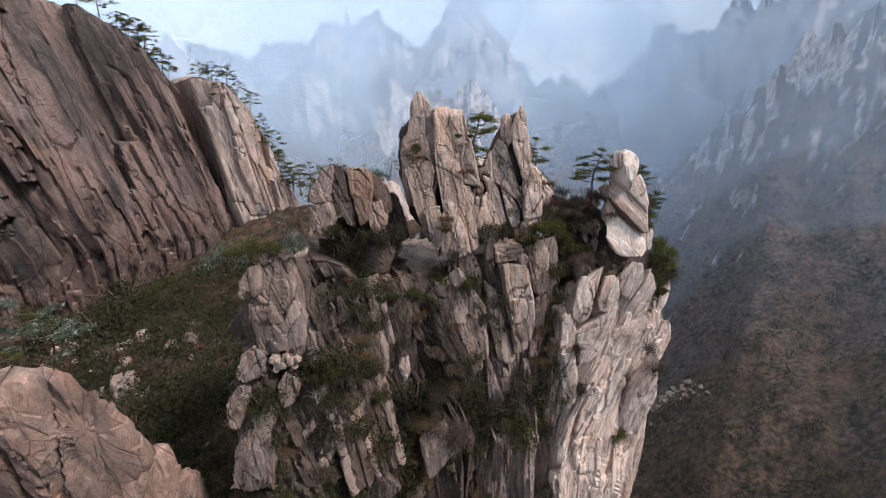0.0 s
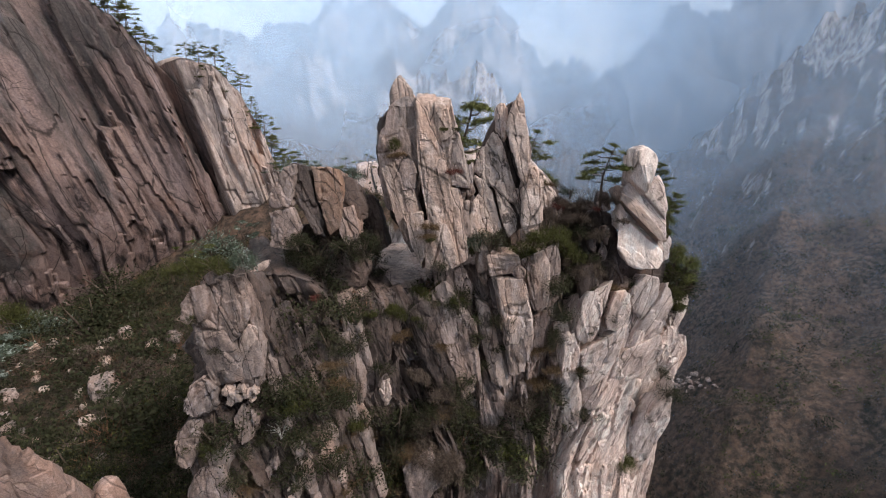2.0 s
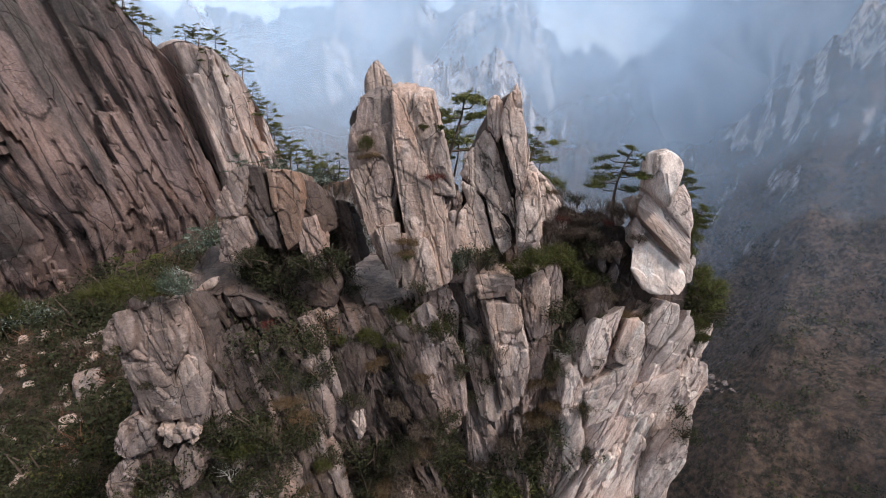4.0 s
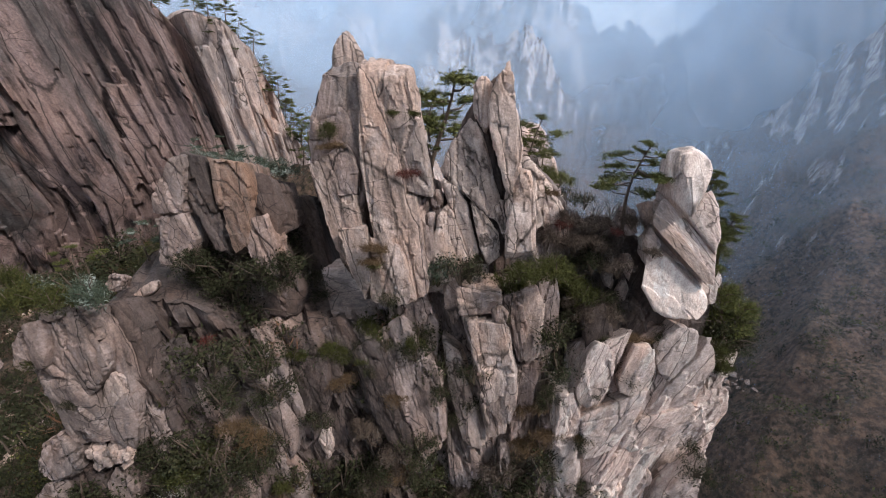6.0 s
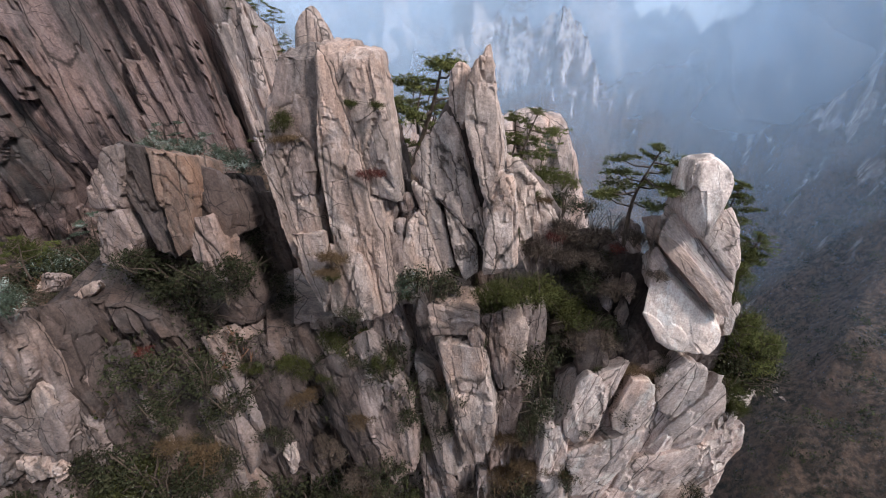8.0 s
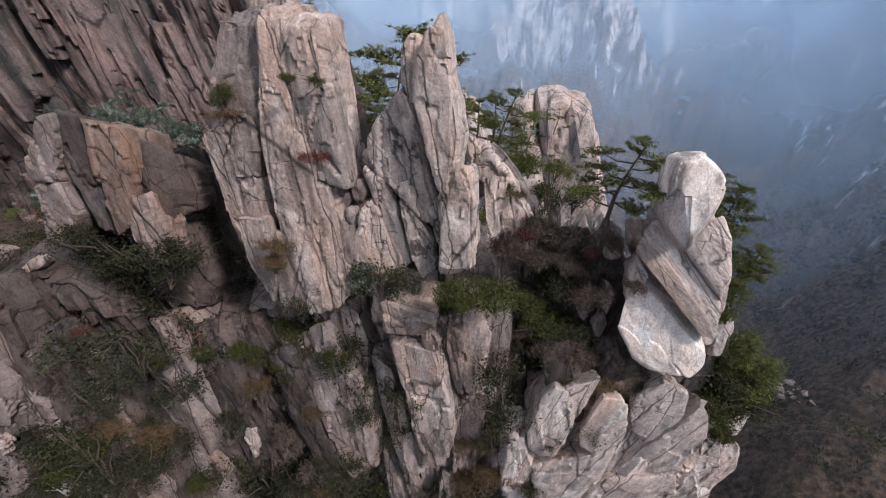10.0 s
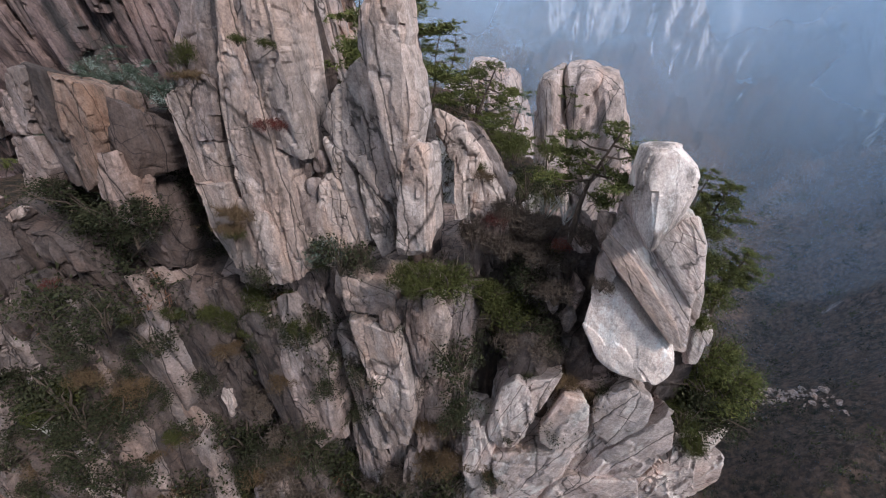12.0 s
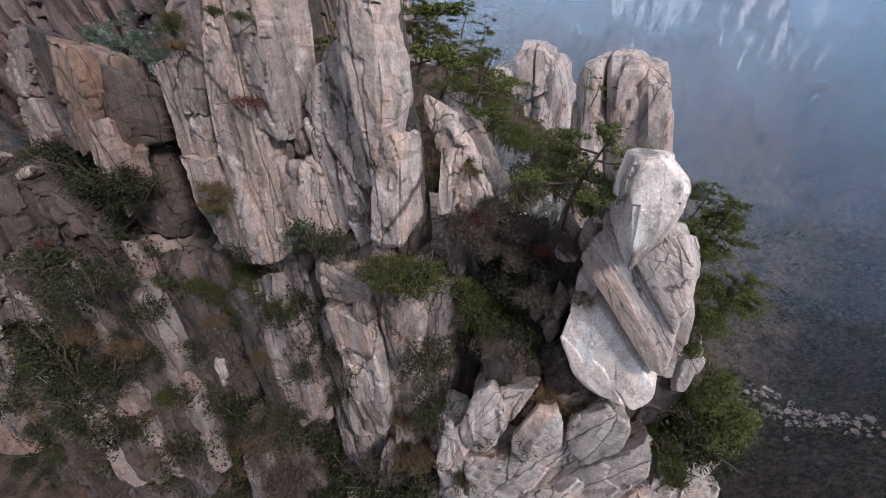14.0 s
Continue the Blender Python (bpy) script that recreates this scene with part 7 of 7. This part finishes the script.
bush("s", 5.5, 47.6, 62.9, 4.1, 267)
bush("b", -2.2, 47.2, 63.1, 3.9, 268)
bush("s", 13.0, 45.7, 54.4, 3.8, 269)
bush("s", 7.2, 46.1, 69.0, 1.8, 270)
bush("b", -0.9, 43.7, 69.2, 2.6, 271)
bush("d", -2.5, 44.4, 58.4, 2.7, 272)
bush("s", -0.7, 43.4, 71.3, 2.9, 273)
bush("b", 1.1, 42.8, 64.2, 2.1, 274)
bush("d", 4.4, 46.4, 54.0, 1.9, 275)
bush("s", 3.3, 43.5, 72.0, 3.4, 276)
bush("b", 5.4, 45.2, 80.1, 1.3, 277)
bush("s", -1.4, 44.3, 82.0, 1.8, 278)
bush("o", -0.9, 43.7, 81.3, 1.6, 279)
bush("o", -3.2, 43.3, 82.4, 2.0, 280)
bush("s", -0.3, 43.6, 80.6, 1.6, 281)
bush("s", -5.9, 40.7, 82.7, 1.3, 282)
bush("o", -4.8, 49.3, 83.9, 1.8, 283)
bush("o", -5.0, 42.2, 82.4, 1.3, 284)
bush("o", -6.1, 40.3, 82.9, 1.1, 285)
bush("o", 2.7, 44.0, 82.9, 1.7, 286)
bush("s", -6.7, 41.0, 71.7, 1.2, 288)
bush("s", -7.8, 38.6, 69.6, 1.8, 289)
bush("b", 6.5, 46.2, 67.5, 2.6, 290)
bush("b", 6.0, 44.5, 88.5, 1.3, 293)
bush("s", 0.6, 43.9, 82.6, 1.6, 295)
bush("s", -8.8, 40.8, 62.2, 2.1, 296)
bush("s", -8.5, 40.5, 83.3, 1.1, 297)
bush("s", 1.0, 46.6, 83.8, 2.4, 298)
bush("s", -6.9, 42.3, 57.8, 3.1, 299)
bush("s", -17.5, 38.8, 55.3, 2.4, 300)
bush("s", -3.2, 43.4, 58.4, 1.9, 301)
bush("s", -7.8, 40.4, 77.9, 1.6, 302)
bush("s", 7.6, 46.5, 69.7, 1.1, 304)
bush("s", 15.1, 44.7, 79.4, 0.7, 305)
bush("d", 10.4, 45.7, 77.2, 1.8, 306)
bush("s", 12.3, 44.6, 84.1, 1.4, 307)
bush("b", 4.5, 46.3, 61.5, 1.1, 308)
bush("d", 12.2, 45.4, 75.1, 1.9, 309)
bush("s", 15.2, 45.8, 83.2, 1.5, 310)
bush("d", 14.7, 45.4, 75.3, 1.5, 311)
bush("s", 12.4, 45.0, 85.7, 0.8, 312)
bush("d", 13.3, 46.1, 71.3, 1.3, 313)
bush("b", 12.5, 45.9, 86.0, 1.2, 314)
bush("b", 9.2, 45.1, 80.2, 1.7, 315)
bush("s", 9.8, 45.9, 71.2, 1.9, 316)
bush("s", 8.3, 43.9, 85.5, 1.0, 317)
bush("p", 10.3, 57.7, 90.9, 2.4, 318)
bush("p", 11.8, 57.6, 89.3, 2.8, 319)
bush("s", 11.8, 54.7, 89.0, 2.6, 320)
bush("p", 8.7, 57.7, 91.3, 2.4, 321)
bush("s", 13.2, 54.7, 87.6, 2.3, 322)
bush("p", 12.8, 57.7, 91.2, 2.3, 323)
bush("s", -99.5, 79.2, 40.1, 20.2, 325)
bush("s", -8.7, 42.8, 85.0, 4.5, 326)
bush("s", -7.9, 38.3, 84.6, 4.4, 327)
bush("s", -5.6, 39.1, 84.0, 3.4, 328)
bush("s", -6.1, 41.3, 79.9, 3.5, 330)
bush("s", -9.0, 37.5, 78.2, 4.5, 331)
bush("s", -7.3, 38.7, 76.3, 4.1, 332)
bush("s", -5.0, 42.4, 88.4, 3.2, 333)
bush("s", -6.5, 47.6, 84.1, 3.5, 334)
bush("s", -6.2, 41.6, 88.8, 3.1, 335)
bush("s", -9.2, 42.8, 87.3, 3.3, 336)
bush("s", -6.1, 46.0, 88.6, 2.8, 337)
bush("s", -4.6, 46.2, 84.6, 2.3, 338)
bush("s", -10.9, 42.9, 87.5, 3.0, 339)
bush("s", -82.5, 106.5, 45.9, 12.2, 340)
bush("s", -41.3, 97.4, 47.2, 8.0, 342)
bush("s", -4.0, 46.3, 83.3, 1.7, 343)
bush("s", 12.4, 51.6, 91.3, 2.5, 344)
bush("p", 11.0, 53.7, 92.4, 2.3, 345)
bush("b", 12.5, 48.6, 90.5, 2.7, 346)
bush("r", 11.8, 47.8, 90.7, 1.3, 347)
bush("b", 13.9, 48.1, 90.7, 2.6, 348)
bush("d", 10.9, 47.9, 92.8, 0.9, 349)
bush("s", 14.0, 52.7, 90.9, 2.2, 350)
bush("b", 13.9, 47.2, 89.7, 2.2, 351)
bush("r", 15.1, 47.1, 90.7, 1.1, 352)


bush("o", 13.2, 46.6, 86.4, 3.0, 401)
bush("s", 14.6, 46.6, 86.0, 2.6, 402)
bush("b", 15.4, 46.6, 88.2, 2.4, 403)
bush("o", 12.4, 46.2, 87.4, 2.4, 404)
bush("s", 13.8, 47.0, 88.4, 2.8, 405)
bush("b", 12.6, 47.2, 89.6, 2.2, 406)
bush("s", 15.8, 47.0, 85.0, 2.2, 407)


bush("p", 24.6, 48.6, 83.6, 3.6, 430)
bush("s", 25.6, 49.2, 82.6, 3.2, 431)
bush("p", 25.0, 48.8, 84.8, 2.8, 432)
bush("s", 24.0, 48.0, 82.2, 3.0, 433)
bush("p", 23.6, 48.6, 85.2, 2.6, 434)
bush("s", -15.4, 35.9, 70.4, 3.0, 501)
bush("s", -14.6, 36.3, 72.9, 2.4, 502)
bush("s", -12.2, 37.7, 78.7, 2.8, 503)
bush("b", -11.8, 37.3, 65.4, 2.8, 504)
bush("s", -25.9, 36.9, 53.4, 4.2, 505)
bush("s", -11.0, 37.6, 68.6, 2.6, 506)
bush("o", -11.6, 37.2, 76.4, 2.2, 507)
bush("s", -15.6, 35.9, 67.0, 3.2, 508)


# ---- woods and undergrowth ----
def scatter(name, label, category, mats, count, area, size, seed, n=36, leaf=1.0):
    """Many small ragged clumps on the ground, one mesh a kind: bare twigs stand up and out, leaves and needles gather in tufts."""
    rng = np.random.default_rng(seed)
    x, y = area(rng, count)
    z = height(x, y)
    for mat, share, bare in mats:
        pick = rng.uniform(size=count) < share
        c = np.stack([x[pick], y[pick], z[pick]], 1)
        k = size(c, rng)
        kk = np.repeat(k, n)[:, None]
        d = rng.normal(size=(len(c) * n, 3))
        d /= np.linalg.norm(d, axis=1, keepdims=True)
        d[:, 2] = np.abs(d[:, 2]) * 1.3
        root = np.repeat(c, n, 0) - (0, 0, 0.2)
        s = rng.normal(size=root.shape)
        s /= np.linalg.norm(s, axis=1, keepdims=True)
        if bare:
            low = root + d * kk * rng.uniform(0.0, 0.25, kk.shape)
            top = low + (d + rng.normal(size=d.shape) * 0.5) * kk * rng.uniform(0.15, 0.42, kk.shape)
            pts = np.stack([low - s * kk * 0.012 * leaf, low + s * kk * 0.012 * leaf, low + (top - low) * 0.7 * leaf], 1)
        else:
            at = root + d * kk * rng.uniform(0.12, 0.5, kk.shape)
            b = rng.normal(size=root.shape)
            pts = np.stack([at + s * kk * 0.075 * leaf, at + b * kk * 0.05 * leaf, at - (s + b * 0.5) * kk * 0.06 * leaf], 1)
        pts = pts.reshape(-1, 3)
        ob = new(name, mesh_of(name, pts, np.arange(len(pts)).reshape(-1, 3), mat, False))
        tagged(ob, label, category, kind="stuff")


def valley_side(rng, n):
    a = np.radians(rng.uniform(4, 66, n))
    r = 150 * (560 / 150) ** rng.uniform(0, 1, n)
    return r * np.sin(a), r * np.cos(a)


def left_valley(rng, n):
    return rng.uniform(-105, -14, n), rng.uniform(38, 135, n)


def gully_bottom(rng, n):
    low = rng.uniform(size=n) < 0.55
    return np.where(low, rng.uniform(-74, -30, n), rng.uniform(-98, -48, n)), np.where(low, rng.uniform(50, 72, n), rng.uniform(96, 116, n))


def back_ridge(rng, n):
    t = rng.uniform(0, 1, n)
    return 6 + 8 * t - 60 * np.maximum(t - 0.55, 0) * 2 + rng.normal(size=n) * 4 - 3, 62 + 70 * t + rng.normal(size=n) * 6


scatter("far_woods", "bare brown and green woods on the valley side", "woods", ((WOODS, 0.74, True), (SHRUB, 0.18, False), (PINE, 0.08, False)), 7200, valley_side, lambda c, rng: rng.uniform(0.6, 1.3, len(c)) * (2.9 + 0.017 * np.hypot(c[:, 0], c[:, 1])), 5)
scatter("undergrowth", "dark bushes and dry twigs covering a gully", "undergrowth", ((SHRUB, 0.46, False), (BROWN, 0.50, True), (RUST, 0.12, True)), 6400, left_valley, lambda c, rng: rng.uniform(2.6, 7.0, len(c)) * np.where(c[:, 1] < 62, 0.6, 1.0) * np.where(rng.uniform(size=len(c)) < 0.2, 1.5, 0.8), 6, 84, 0.6)
scatter("undergrowth", "dense dark green bushes at the bottom of a gully", "undergrowth", ((SHRUB, 0.75, False), (OLIVE, 0.22, False)), 900, gully_bottom, lambda c, rng: rng.uniform(2.0, 5.0, len(c)), 16, 110, 0.55)
scatter("ridge_woods", "dark green trees on a ridge behind the spires", "woods", ((PINE, 0.6, False), (SHRUB, 0.3, False)), 1300, back_ridge, lambda c, rng: rng.uniform(1.2, 2.8, len(c)), 7)


def face_scrub(count, seed):
    """Scrub that clings to the gully side of the cliff, in patches along its ribs."""
    rng = np.random.default_rng(seed)
    a, z = rng.uniform(2, HALF + 8, count), rng.uniform(46, 84, count)
    keep = fbm(np.stack([a * 0.16, z * 0.07, 0 * a], 1), 3, 55) + 0.35 * (z < 72) - 0.5 * (a > 27) > 0.10
    a, z = a[keep], z[keep]
    at = np.clip(a - (np.clip(z, 62, 140) - 86) * core_slope(a), 0, CORE_LONG)
    (x, y), (nx, ny) = CORE(at)
    proud = 0.5 + 0.14 * np.clip(84 - z, 0, 9) * ease(25, 16, a)
    c = np.stack([x + nx * proud, y + ny * proud, z], 1)
    for mat, share, n, wide, long_ in ((SHRUB, 0.72, 110, 0.05, 0.09), (OLIVE, 0.12, 110, 0.04, 0.10), (RUST, 0.09, 80, 0.016, 0.24), (BROWN, 0.08, 60, 0.014, 0.36)):
        mine = c[rng.uniform(size=len(c)) < share]
        k = np.repeat(rng.uniform(0.7, 1.7, len(mine)), n)[:, None]
        d = rng.normal(size=(len(mine) * n, 3)) * (0.42, 0.3, 0.42)
        root = np.repeat(mine, n, 0) + d * k
        s1, s2 = rng.normal(size=root.shape), rng.normal(size=root.shape) + (0, -0.3, 0.7)
        pts = np.stack([root - s1 * k * wide, root + s1 * k * wide, root + s2 * k * long_], 1).reshape(-1, 3)
        tagged(new("cliff_scrub", mesh_of("cliff_scrub", pts, np.arange(len(pts)).reshape(-1, 3), mat, False)), "dark scrub and dry grass clinging to a rocky gully side", "scrub", kind="stuff")


face_scrub(1250, 8)


# ---- boulders in the gully ----
def gully_boulder(x, y, size, seed, mat, label):
    rng = np.random.default_rng(seed)
    z = float(height(np.array([x]), np.array([y]))[0])
    rock = thing("boulder", (x, y, z), label, "boulder", "boulders in the gully")
    slab(rock, (x, y, z - 0.3 * size), (x + rng.uniform(-0.2, 0.2) * size, y + 0.3, z + 0.55 * size), size, size * 0.75, size * 0.8, mat, turn=rng.uniform(-40, 40), cell=0.1 * size, chip=0.45, split=0)


gully_boulder(-62, 78, 6.5, 1, GREY, "large weathered grey boulder in a bushy gully")
rng = np.random.default_rng(77)
for k in range(34):
    gully_boulder(rng.uniform(-82, -52), rng.uniform(58, 96), rng.uniform(1.2, 4.0), 10 + k, GREY if k % 3 else TAN, "weathered broken boulder on a brown slope")
for k in range(14):
    gully_boulder(rng.uniform(-60, -24), rng.uniform(55, 100), rng.uniform(0.8, 2.0), 60 + k, GREY, "small grey boulder among dry bushes")
for k in range(44):
    gully_boulder(rng.uniform(-98, -64), rng.uniform(76, 97), rng.uniform(0.7, 2.6), 90 + k, TAN if k % 2 else BLOND, "pale rubble stone on a brown slope")
